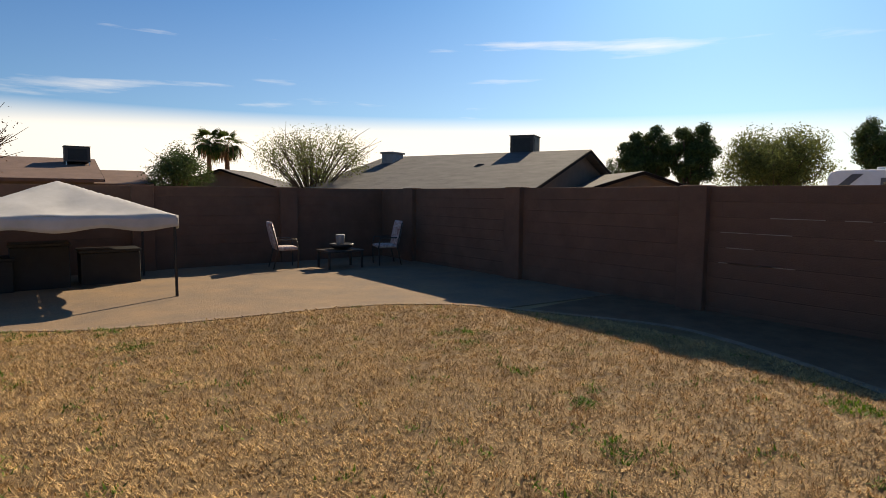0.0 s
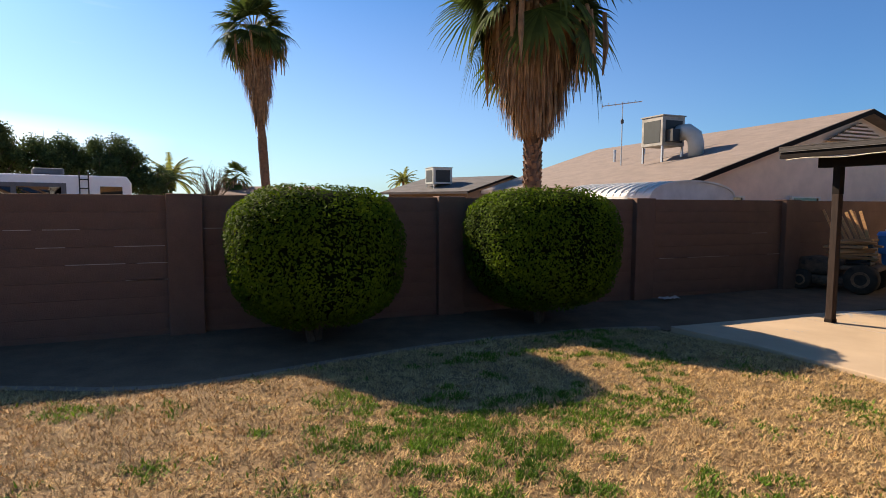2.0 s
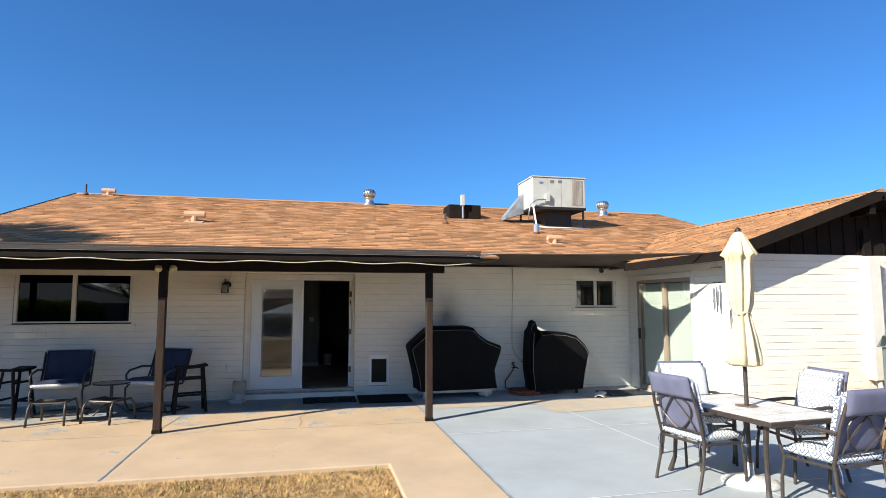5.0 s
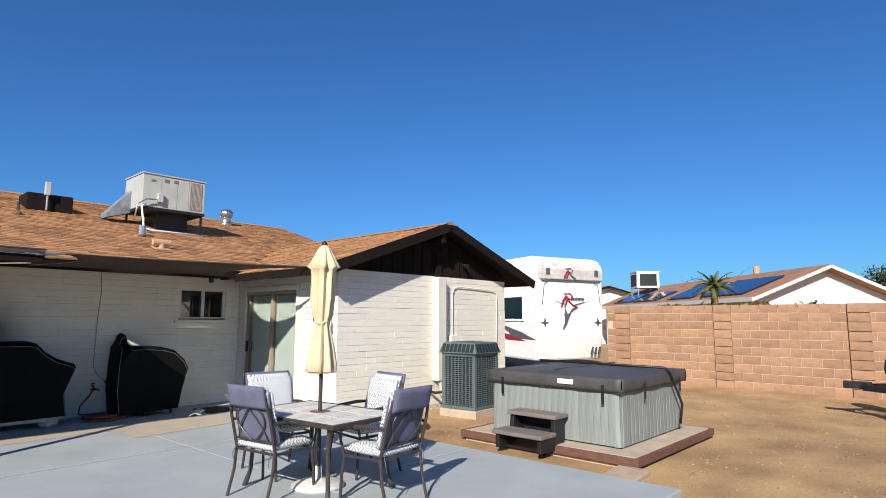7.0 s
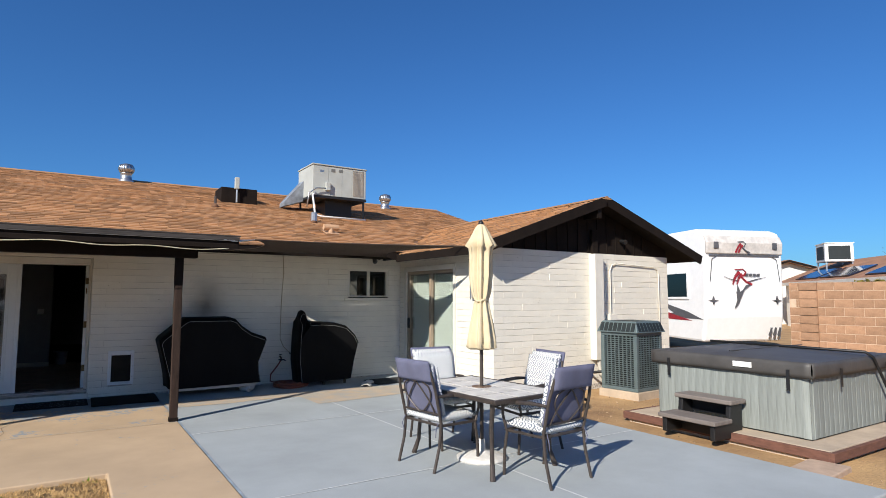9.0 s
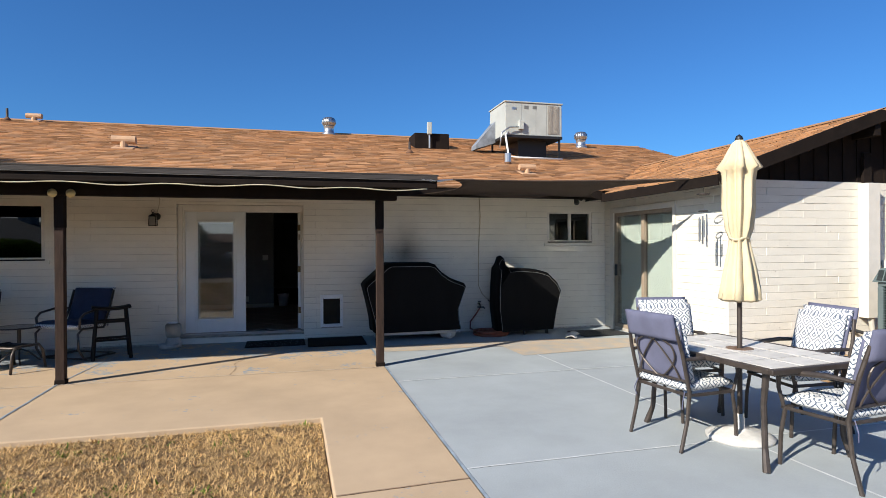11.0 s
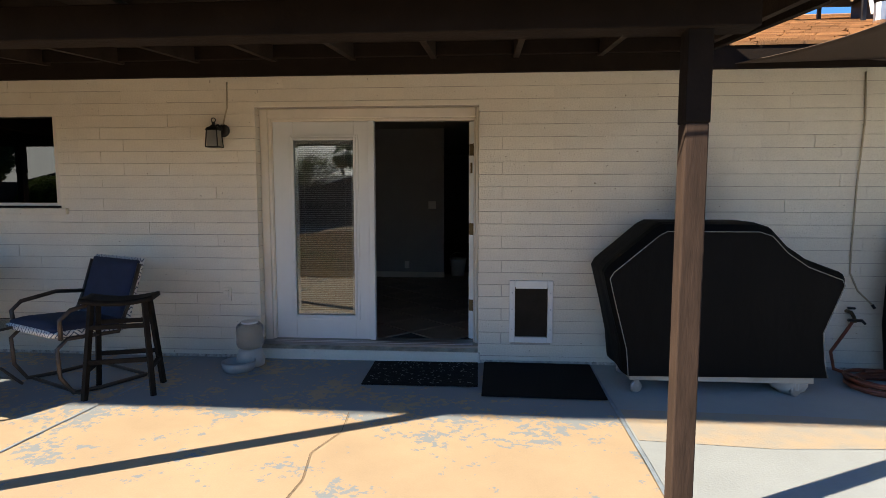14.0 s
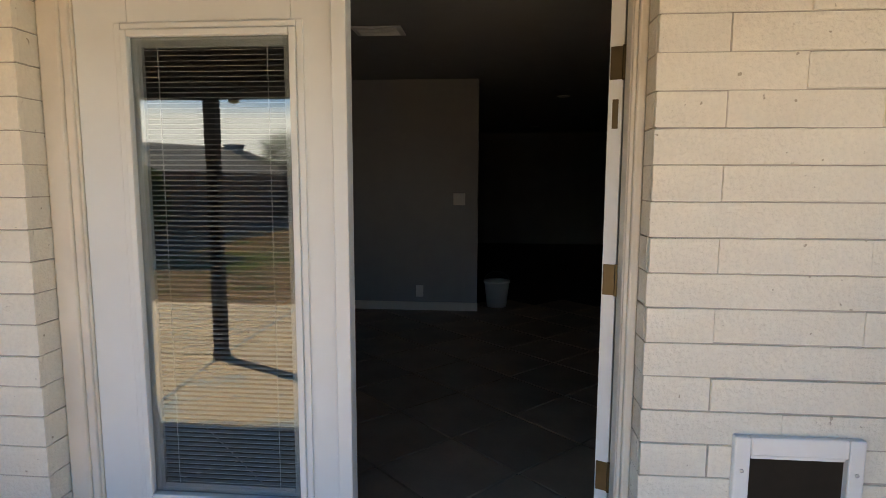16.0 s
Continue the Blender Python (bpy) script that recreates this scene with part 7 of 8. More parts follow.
tree(-39.8, -39.1, 5.0, 1.3, 1.2, 9, "small dark tree beyond the neighbour's roof", DARK_LEAF, 5000, 0.075)
tree(-50.3, -9.3, 4.8, 2.0, 1.8, 10, "bare twiggy tree far beyond the wall", TWIG, 900, 0.05, 50, 1.0)
tree(1.5, -39.5, 5.8, 2.6, 2.0, 11, "bare reddish tree beyond the rear wall", mat("rusty_leaf", (0.20, 0.10, 0.06), 0.9, var=0.3, island=True), 1500, 0.05, 50, 1.0)
tree(45.47, -8.66, 5.4, 3.2, 1.2, 12, "grey-green tree behind the far house", DARK_LEAF, 22000, 0.10)
tree(50.05, -12.47, 5.6, 3.8, 1.2, 13, "grey-green tree behind the far house", DARK_LEAF, 22000, 0.10)
tree(39.75, 1.82, 4.7, 2.3, 1.6, 14, "sparse bare tree behind the solar roof", TWIG, 700, 0.06, 50, 1.0)


# ---------------------------------------------------------------- neighbours
def gable_house(name, label, a, b, half, ridge, eave, roof, wall, over=0.45, trim=None):
    """A long house under a gable roof; a, b: the ridge's ends in plan."""
    a, b = Vector((*a, 0)), Vector((*b, 0))
    L = (b - a).length
    m = Matrix.Translation(a) @ (b - a).to_track_quat("X", "Z").to_matrix().to_4x4()
    h = thing(name, label, "house")
    sl = (ridge - eave) / half
    ze = eave - 0.0
    part("roof", Shape().prism([(-half, ze), (0, ridge), (half, ze), (half, ze - 0.16), (0, ridge - 0.16), (-half, ze - 0.16)], 0, L, "x", m), roof, h)
    wz = eave - 0.12 + sl * over
    part("wall", Shape().prism([(-half + over, -0.2), (-half + over, wz), (0, ridge - 0.17), (half - over, wz), (half - over, -0.2)], over, L - over, "x", m), wall, h)
    for e in (0, 1):
        for sy in (-1, 1):
            part("barge_board", rail(m @ Vector((e * L, sy * half, ze - 0.08)), m @ Vector((e * L, 0, ridge - 0.08)), 0.05, 0.12), trim or BROWN, h)
    return h, m, L


GREY_ROOF = mat("grey_shingle", (0.115, 0.105, 0.10), 0.95, var=0.2, scale=1.2, bump=0.6, bscale=25, stretch=(1, 1, 6), fine=0.3)
TAN_ROOF = mat("taupe_shingle", (0.231, 0.179, 0.148), 0.95, var=0.12, scale=1.5, bump=0.6, bscale=30, stretch=(1, 1, 7), fine=0.25)
RUST_ROOF = mat("rust_shingle", (0.36, 0.185, 0.105), 0.95, var=0.15, scale=1.4, bump=0.5, bscale=30, fine=0.25)
BROWN_ROOF = mat("brown_shingle", (0.17, 0.10, 0.075), 0.95, var=0.15, scale=1.4, bump=0.5, fine=0.25)
STUCCO_PINK = mat("pink_tan_stucco", (0.80, 0.61, 0.48), 0.9, var=0.08, scale=2, bump=0.3)
STUCCO_WHITE = mat("white_stucco", (0.74, 0.70, 0.62), 0.9, var=0.05, scale=2, bump=0.3)
STUCCO_DARK = mat("brown_stucco", (0.16, 0.11, 0.08), 0.9, var=0.1, scale=2)


def roof_unit(name, label, x, y, z, w, d, h, legs, rz=0, material=GREY_UNIT):
    u = thing(name, label, "air conditioner", pose(x, y, z, 0, 0, rz), "neighbours' rooftop units")
    part("cabinet", Shape().box(-w / 2, w / 2, -d / 2, d / 2, 0, h), material, u, bevel=0.02)
    part("lid", Shape().box(-w / 2 - 0.03, w / 2 + 0.03, -d / 2 - 0.03, d / 2 + 0.03, h, h + 0.04), material, u)
    for k in range(4):
        L = (w if k % 2 == 0 else d) * 0.38
        D = (d if k % 2 == 0 else w) / 2
        part("side_grille", Shape().box(-L, L, -D - 0.012, -D + 0.002, h * 0.12, h * 0.86, pose(0, 0, 0, 0, 0, 90 * k)), ACD, u)
    for sx in (-1, 1):
        for sy in (-1, 1):
            part("leg", Shape().box(sx * w * 0.45 - 0.03, sx * w * 0.45 + 0.03, sy * d * 0.45 - 0.03, sy * d * 0.45 + 0.03, -legs, 0), STEEL, u)
    return u


# west neighbour
nh, nm_, nL = gable_house("taupe_roof_house", "neighbour's house with taupe shingles and pink-tan walls", (-11.4, 8.4), (-25.5, 9.3), 6.7, 4.42, 2.18, TAN_ROOF, STUCCO_PINK)
for y in (2.5, 5.6):
    wn_ = part("window", Shape().box(-11.85, -11.78, y, y + 1.1, 1.25, 1.75), DARK_GLASS, nh)
    part("window_frame", Shape().box(-11.80, -11.74, y - 0.06, y, 1.2, 1.8).box(-11.80, -11.74, y + 1.1, y + 1.16, 1.2, 1.8).box(-11.80, -11.74, y, y + 1.1, 1.75, 1.80).box(-11.80, -11.74, y, y + 1.1, 1.2, 1.25), WHITE_TRIM, wn_)
gv = part("gable_vent", Shape().prism([(6.9, 3.45), (9.9, 3.45), (8.4, 4.05)], -11.80, -11.74, "x"), STUCCO_DARK, nh, "louvred triangular gable vent")
for i in range(5):
    w = 1.35 - i * 0.27
    part("louvre", Shape().box(-11.72, -11.66, 8.4 - w, 8.4 + w, 3.5 + i * 0.11, 3.55 + i * 0.11), STUCCO_PINK, gv)
ru = roof_unit("rooftop_cooler", "weathered grey rooftop air conditioner with a round duct", -15.8, 4.5, 3.50, 1.0, 0.95, 0.98, 0.55, material=mat("weathered_grey_enamel", (0.36, 0.345, 0.31), 0.7, var=0.2, scale=4))
part("elbow_duct", Shape().tube([(0.4, 0.25, 0.45), (0.80, 0.30, 0.45), (1.06, 0.33, 0.28), (1.14, 0.34, 0.02), (1.14, 0.34, -0.40)], [0.27, 0.27, 0.26, 0.25, 0.24], 16), GREY_UNIT, ru, "round pale grey elbow duct", smooth=True)
part("control_box", Shape().box(0.50, 0.82, -0.35, -0.05, 0.12, 0.52), BLACK, ru)
ant = thing("tv_antenna", "thin metal television antenna on the neighbour's roof", "antenna", pose(-17.9, 4.5, 0))
part("mast", Shape().tube([(0, 0, 3.0), (0, 0, 5.36)], 0.022, 8), STEEL, ant)
part("boom", Shape().tube([(-0.45, -0.58, 5.22), (0.44, 0.52, 5.34)], 0.018, 6), STEEL, ant)
for i in range(7):
    k = i / 6
    c = Vector((-0.45, -0.58, 5.22)).lerp(Vector((0.44, 0.52, 5.34)), k)
    w = 0.46 - 0.26 * k
    part("element", Shape().tube([c + Vector((-0.77 * w, 0.64 * w, 0.02)), c - Vector((-0.77 * w, 0.64 * w, -0.02))], 0.009, 5), STEEL, ant)
part("rotor", Shape().lathe([(0.03, 4.55), (0.06, 4.58), (0.06, 4.68), (0.03, 4.72)], 10), CHAIR_METAL, ant)
for x, y in ((-19.5, 5.5), (-18.6, 6.2)):
    vp = thing("vent_pipe", "slim vent pipe on the neighbour's roof", "roof vent", pose(x, y, 0), "vent pipes")
    part("pipe", Shape().tube([(0, 0, 2.9), (0, 0, 3.75)], 0.05, 8), STEEL, vp)
# arched metal shed by the wall
shed = thing("metal_shed", "white metal shed with an arched ribbed roof", "shed")
arch = [(-1.85 + 2.3 * (0.5 - 0.5 * math.cos(math.pi * i / 14)), 1.72 + 0.30 * math.sin(math.pi * i / 14)) for i in range(15)]
SHED = mat("white_ribbed_metal", (0.66, 0.66, 0.64), 0.5, var=0.1, scale=3)
part("body", Shape().prism([(-1.85, -0.1)] + arch + [(0.45, -0.1)], -12.4, -9.35, "x"), SHED, shed)
for i in range(14):
    x = -12.35 + i * 0.23
    part("rib", Shape().prism([(p[0], p[1] + 0.035) for p in arch] + [(p[0], p[1]) for p in arch[::-1]], x, x + 0.05, "x"), SHED, shed)
# second row of houses, over the west wall
gable_house("far_house", "far brown roofed house over the wall", (-34.6, 9.3), (-42.5, 6.0), 4.5, 3.45, 2.3, GREY_ROOF, STUCCO_DARK)
roof_unit("rooftop_cooler", "grey rooftop air conditioner on a far house", -37.5, 5.1, 2.85, 1.5, 1.4, 1.1, 0.5)
gable_house("far_house", "far low house roof over the wall", (-58, 0.5), (-62, -8), 5, 3.1, 2.2, BROWN_ROOF, STUCCO_DARK)
# south-west neighbour with grey roof
gable_house("grey_roof_house", "neighbour's long house with dark grey shingles", (-22.0, -27.2), (-17.7, -38.5), 6.4, 3.64, 1.75, GREY_ROOF, STUCCO_DARK)
gable_house("grey_roof_annex", "low tiled porch roof beside the grey house", (-21.5, -24.0), (-24.6, -29.0), 2.6, 2.55, 1.75, GREY_ROOF, STUCCO_DARK, 0.3)
roof_unit("rooftop_cooler", "black rooftop air conditioner on the grey roof", -21.4, -30.9, 3.55, 1.25, 1.2, 0.90, 0.5, 30, mat("dark_unit", (0.035, 0.032, 0.030), 0.6))
chim = thing("chimney", "square stuccoed chimney on the grey roofed house", "chimney", pose(-17.25, -36.9, 0, 0, 0, 26))
part("stack", Shape().box(-0.55, 0.55, -0.35, 0.35, 2.2, 3.75), mat("chimney_stucco", (0.30, 0.30, 0.30), 0.9, var=0.1), chim, bevel=0.02)
part("cap", Shape().box(-0.62, 0.62, -0.42, 0.42, 3.70, 3.80), mat("chimney_cap", (0.24, 0.24, 0.24), 0.9), chim, bevel=0.02)
dish = thing("satellite_dish", "dark satellite dish on the grey roof", "satellite dish", pose(-18.1, -30.5, 2.55, 60, 0, -20))
part("reflector", Shape().lathe([(0.0, 0.0), (0.2, 0.02), (0.36, 0.07), (0.42, 0.10)], 24), CHAIR_METAL, dish, smooth=True, solid=0.01)
part("feed_arm", Shape().tube([(0, -0.38, 0.08), (0, -0.15, 0.42)], 0.015, 6), STEEL, dish)
part("mast", Shape().tube([(0, 0, 0), (0, -0.1, -0.15), (0, -0.65, -0.5)], 0.025, 6), STEEL, dish)
# south neighbours
gable_house("brown_roof_house", "neighbour's house with a long brown shingle roof", (6.0, -51.6), (-4.6, -51.2), 6.5, 3.55, 2.2, BROWN_ROOF, STUCCO_DARK)
gable_house("brown_roof_wing", "lower wing of the brown roofed house", (-2.0, -51.2), (-7.2, -51.0), 4.8, 2.9, 2.0, BROWN_ROOF, STUCCO_DARK)
roof_unit("rooftop_cooler", "dark rooftop air conditioner on the brown roof", -3.55, -49.4, 3.25, 1.25, 1.2, 0.85, 0.6, 0, mat("brown_unit", (0.06, 0.055, 0.05), 0.6))
gable_house("green_gable_house", "small far house with a dark gable", (-12.0, -51.0), (-16.0, -56.0), 4.0, 3.2, 2.0, GREY_ROOF, STUCCO_DARK)
# east neighbour with solar panels
rh, rm, rl = gable_house("solar_roof_house", "rust-roofed white house with solar panels", (26.23, -6.76), (38.17, 5.69), 3.1, 3.65, 2.40, RUST_ROOF, STUCCO_WHITE, trim=WHITE_TRIM)
for sy in (-1, 1):
    part("eave_board", rail(rm @ Vector((0, sy * 3.12, 2.33)), rm @ Vector((rl, sy * 3.12, 2.33)), 0.04, 0.17), WHITE_TRIM, rh)
SOLAR = mat("solar_panel", (0.015, 0.022, 0.05), 0.12, var=0.1, spec=0.7)
slope_e = math.degrees(math.atan((3.65 - 2.40) / 3.1))
for i, (u0, u1) in enumerate(((1.2, 4.4), (5.2, 7.6), (9.0, 12.0), (12.4, 15.0))):
    part("solar_panel", Shape().box(u0, u1, -0.02, 1.9 if i < 2 else 1.3, 0.02, 0.07, rm @ pose(0, 2.75, 2.52, 0, 0, 0) @ pose(0, 0, 0, 180 - slope_e, 0, 0) @ pose(0, 0, -0.12)), SOLAR, rh)
roof_unit("rooftop_cooler", "white rooftop air conditioner on a far roof", 34.7, 4.02, 3.45, 1.5, 1.3, 0.95, 0.5, 40, WHITE)
gable_house("tan_roof_house", "tan roofed house beyond the block wall", (27.51, -10.84), (35.15, -17.28), 3.4, 3.0, 2.35, mat("tan_tile_roof", (0.50, 0.31, 0.16), 0.9, var=0.1), STUCCO_DARK)
gable_house("rust_roof_house", "far rust roofed house over the block wall", (37.63, 7.78), (45.44, 16.94), 5.0, 3.9, 2.5, RUST_ROOF, STUCCO_WHITE)
pole7 = thing("flue_pipe", "terracotta flue on the solar roofed house", "chimney", pose(29.66, -3.39, 0))
part("pipe", Shape().tube([(0, 0, 3.2), (0, 0, 4.0)], 0.14, 12), PEACH, pole7)


# ---------------------------------------------------------------- parked trailers
def travel_trailer(m, length, width, height, label, name, group=""):
    """A white caravan body; nose at x = 0, body towards +x."""
    r = thing(name, label, "caravan", m, group)
    outline = [(0.16, 0.45), (0.03, 1.1), (0.0, 1.9), (0.0, height - 0.35), (0.10, height - 0.10), (0.35, height), (length - 0.2, height), (length, height - 0.3), (length, 0.6)]
    part("body", Shape().prism(outline, -width / 2, width / 2, "y"), mat("white_fibreglass", (0.80, 0.80, 0.80), 0.35, var=0.03), r, bevel=0.06)
    part("chassis", Shape().box(0.5, length - 0.1, -width / 2 + 0.1, width / 2 - 0.1, 0.5, 0.75), BLACK, r)
    for x in (length * 0.62, length * 0.62 + 0.85):
        for sy in (-1, 1):
            w = part("wheel", Shape().lathe([(0.16, -0.11), (0.33, -0.11), (0.36, -0.07), (0.36, 0.07), (0.33, 0.11), (0.16, 0.11)], 24, pose(x, sy * (width / 2 - 0.14), 0.29, 90, 0, 0)), BLACK, r)
            part("rim", Shape().lathe([(0.0, -0.09), (0.18, -0.10), (0.18, 0.10), (0.0, 0.09)], 20, pose(x, sy * (width / 2 - 0.14), 0.29, 90, 0, 0)), STEEL, w)
    return r


rv = travel_trailer(pose(15.96, -1.74, -0.07, 0, 0, 70.2), 9.0, 2.46, 3.50, "white fifth-wheel travel trailer parked beside the house", "travel_trailer")
RED = mat("red_decal", (0.32, 0.02, 0.03), 0.4)
GREYD = mat("grey_decal", (0.10, 0.10, 0.11), 0.4)
part("front_cap", Shape().prism([(-0.05, 2.80), (-0.08, 3.1), (0.02, 3.30), (0.12, 3.30), (0.12, 2.80)], -1.20, 1.20, "y"), mat("pale_cap", (0.66, 0.62, 0.58), 0.35), rv, bevel=0.03)
part("cap_line", Shape().box(-0.03, 0.02, -1.10, 1.10, 2.74, 2.78), GREYD, rv)


def decal(pts, z, y0, material, x=-0.022):
    s = Shape()
    n = len(pts)
    s.add([(x, y0 - p[0], z + p[1]) for p in pts] + [(x + 0.03, y0 - p[0], z + p[1]) for p in pts], [tuple(range(n)), tuple(range(2 * n - 1, n - 1, -1))])
    return part("decal", s, material, rv)


# swoosh emblem of plain shapes: red and grey strokes, a star at each side
def stroke(pts, w0, w1, z, y0, material, x):
    """A tapering curved stroke through pts."""
    n = len(pts)
    left, right = [], []
    for i, q in enumerate(pts):
        a, b = pts[max(0, i - 1)], pts[min(n - 1, i + 1)]
        d = Vector((b[0] - a[0], b[1] - a[1])).normalized()
        w = w0 + (w1 - w0) * i / (n - 1)
        left.append((q[0] - d.y * w, q[1] + d.x * w))
        right.append((q[0] + d.y * w, q[1] - d.x * w))
    for i in range(n - 1):
        decal([left[i], left[i + 1], right[i + 1], right[i]], z, y0, material, x)


for k, z, x in ((1.0, 2.18, -0.030), (0.72, 2.98, -0.095)):
    stroke([(-0.30 * k, -0.20 * k), (-0.22 * k, 0.0), (-0.08 * k, 0.14 * k)], 0.015, 0.05 * k, z, 0.10, RED, x)
    stroke([(-0.18 * k, -0.20 * k), (-0.10 * k, -0.02 * k), (0.0, 0.08 * k)], 0.012, 0.04 * k, z, 0.10, RED, x)
    stroke([(-0.22 * k, 0.20 * k), (0.02 * k, 0.22 * k), (0.12 * k, 0.14 * k), (0.06 * k, 0.04 * k), (-0.02 * k, 0.0), (0.12 * k, -0.12 * k), (0.30 * k, -0.20 * k)], 0.012, 0.026 * k, z, 0.10, RED if k == 1.0 else GREYD, x - 0.004)
stroke([(-0.62, 0.02), (-0.40, -0.06), (-0.18, -0.10)], 0.004, 0.014, 2.18, 0.06, GREYD, -0.028)
stroke([(0.10, -0.14), (0.38, -0.06), (0.70, 0.0)], 0.022, 0.004, 2.18, 0.06, GREYD, -0.028)
decal([(-0.22, -0.16), (-0.10, -0.42), (-0.14, -0.66), (-0.30, -0.86), (-0.20, -0.62), (-0.22, -0.40)], 2.18, 0.06, GREYD, -0.026)
decal([(-0.14, -0.64), (0.02, -0.34), (0.30, -0.17), (0.06, -0.22), (-0.12, -0.44)], 2.18, 0.06, GREYD, -0.027)
for i in range(4):
    decal([(0.10 + i * 0.12, 0.02), (0.18 + i * 0.12, 0.02), (0.20 + i * 0.12, 0.10), (0.12 + i * 0.12, 0.10)], 2.18, 0.10, GREYD, -0.034)
for y in (-1.0, 1.0):
    decal([(-0.16, 0.0), (-0.03, 0.02), (0.0, 0.14), (0.03, 0.02), (0.16, 0.0), (0.03, -0.02), (0.0, -0.12), (-0.03, -0.02)], 1.55, y, GREYD)
    part("marker_lamp", Shape().box(-0.10, -0.06, y * 0.92 - 0.07, y * 0.92 + 0.07, 2.94, 3.12), GREYD, rv, bevel=0.01)
stroke([(-1.10, -0.30), (-1.02, 0.30), (-0.80, 0.42), (0.80, 0.42), (1.02, 0.30), (1.10, -0.30)], 0.012, 0.012, 2.36, 0.0, GREYD, -0.024)
for i in range(3):
    stroke([(0.72 + i * 0.14, -0.12), (0.80 + i * 0.14, 0.10)], 0.03, 0.02, 0.72, 0.0, GREYD, -0.005)
side_y = 1.23
win_rv = part("side_window", Shape().box(0.75, 1.75, side_y - 0.01, side_y + 0.02, 1.65, 2.30), DARK_GLASS, rv)
part("window_frame", Shape().box(0.68, 0.75, side_y, side_y + 0.03, 1.58, 2.37).box(1.75, 1.82, side_y, side_y + 0.03, 1.58, 2.37).box(0.75, 1.75, side_y, side_y + 0.03, 2.30, 2.37).box(0.75, 1.75, side_y, side_y + 0.03, 1.58, 1.65), WHITE, win_rv)
part("side_stripe", Shape().prism([(0.15, 1.05), (0.8, 1.25), (2.2, 1.55), (1.4, 1.20), (2.6, 1.10)], side_y, side_y + 0.012, "y"), GREYD, rv)
part("side_stripe", Shape().prism([(0.6, 1.0), (2.4, 1.35), (1.6, 1.02)], side_y, side_y + 0.014, "y"), RED, rv)
part("slide_out", Shape().box(2.2, 5.2, side_y - 0.05, side_y + 0.25, 1.0, 2.9), mat("slide_white", (0.72, 0.72, 0.71), 0.4), rv, bevel=0.03)

rv2 = travel_trailer(pose(-30.6, -20.4, -0.07, 0, 0, 104), 7.2, 2.4, 2.78, "white fifth-wheel trailer seen over the wall", "fifth_wheel_trailer")
part("window_band", Shape().box(1.9, 4.6, -1.23, -1.19, 1.75, 2.42), GREYD, rv2)
part("window", Shape().box(2.0, 2.6, -1.25, -1.22, 1.8, 2.25), DARK_GLASS, rv2)
part("window", Shape().box(2.8, 4.4, -1.25, -1.22, 1.8, 2.25), DARK_GLASS, rv2)
part("window", Shape().box(5.9, 6.8, -1.24, -1.19, 1.75, 2.3), DARK_GLASS, rv2)
part("nose_stripe", Shape().prism([(0.0, 1.7), (0.9, 2.6), (1.3, 2.6), (0.4, 1.7)], -1.23, -1.19, "y"), GREYD, rv2)
part("ladder", Shape().tube([(5.1, -1.26, 1.2), (5.1, -1.26, 2.95)], 0.03, 6).tube([(5.45, -1.26, 1.2), (5.45, -1.26, 2.95)], 0.03, 6).tube([(5.1, -1.26, 2.2), (5.45, -1.26, 2.2)], 0.03, 6).tube([(5.1, -1.26, 2.6), (5.45, -1.26, 2.6)], 0.03, 6), BLACK, rv2)
part("roof_unit", Shape().box(3.4, 4.6, -0.5, 0.5, 2.78, 3.10), GREYD, rv2, bevel=0.08)
part("roof_vent", Shape().box(1.7, 2.2, -0.3, 0.3, 2.78, 2.92), WHITE, rv2, bevel=0.04)

# flat utility trailer by the block wall
ut = thing("utility_trailer", "black steel utility trailer with a wooden deck and spare tyre", "trailer")
TRM = mat("worn_black_steel", (0.035, 0.036, 0.04), 0.5, metal=0.5, var=0.3, scale=12)
part("deck_frame", Shape().box(12.25, 12.33, -13.9, -10.0, 0.36, 0.50).box(14.05, 14.13, -13.9, -10.0, 0.36, 0.50).box(12.25, 14.13, -10.08, -10.0, 0.36, 0.50).box(12.25, 14.13, -13.9, -13.82, 0.36, 0.50), TRM, ut, bevel=0.005)
for i in range(12):
    part("deck_board", Shape().box(12.34 + i * 0.143, 12.475 + i * 0.143, -13.82, -10.08, 0.46, 0.505), mat("weathered_deck_board", (0.20, 0.12, 0.075), 0.9, var=0.2, scale=6, stretch=(6, 0.5, 6), obj=0.15), ut)
for a, b in (((12.29, -10.0), (12.9, -9.05)), ((14.09, -10.0), (13.1, -9.05))):
    part("tongue_bar", rail((*a, 0.43), (*b, 0.43), 0.07, 0.10), TRM, ut)
part("coupler", Shape().box(12.93, 13.07, -9.15, -8.75, 0.40, 0.52), TRM, ut, bevel=0.01)
for z in (0.62, 0.75):
    part("side_rail", rail((12.29, -13.8, z), (12.29, -9.75, z), 0.05, 0.05), TRM, ut)
    part("front_rail", rail((12.29, -10.0, z), (14.09, -10.0, z), 0.05, 0.05), TRM, ut)
for y in (-9.75, -11.2, -12.6):
    part("stake", rail((12.29, y, 0.42), (12.29, y, 0.82), 0.05, 0.05), TRM, ut)
part("jack", Shape().tube([(12.75, -9.42, -0.07), (12.75, -9.42, 0.80)], 0.032, 10).box(12.68, 12.82, -9.49, -9.35, -0.07, -0.05), STEEL, ut)
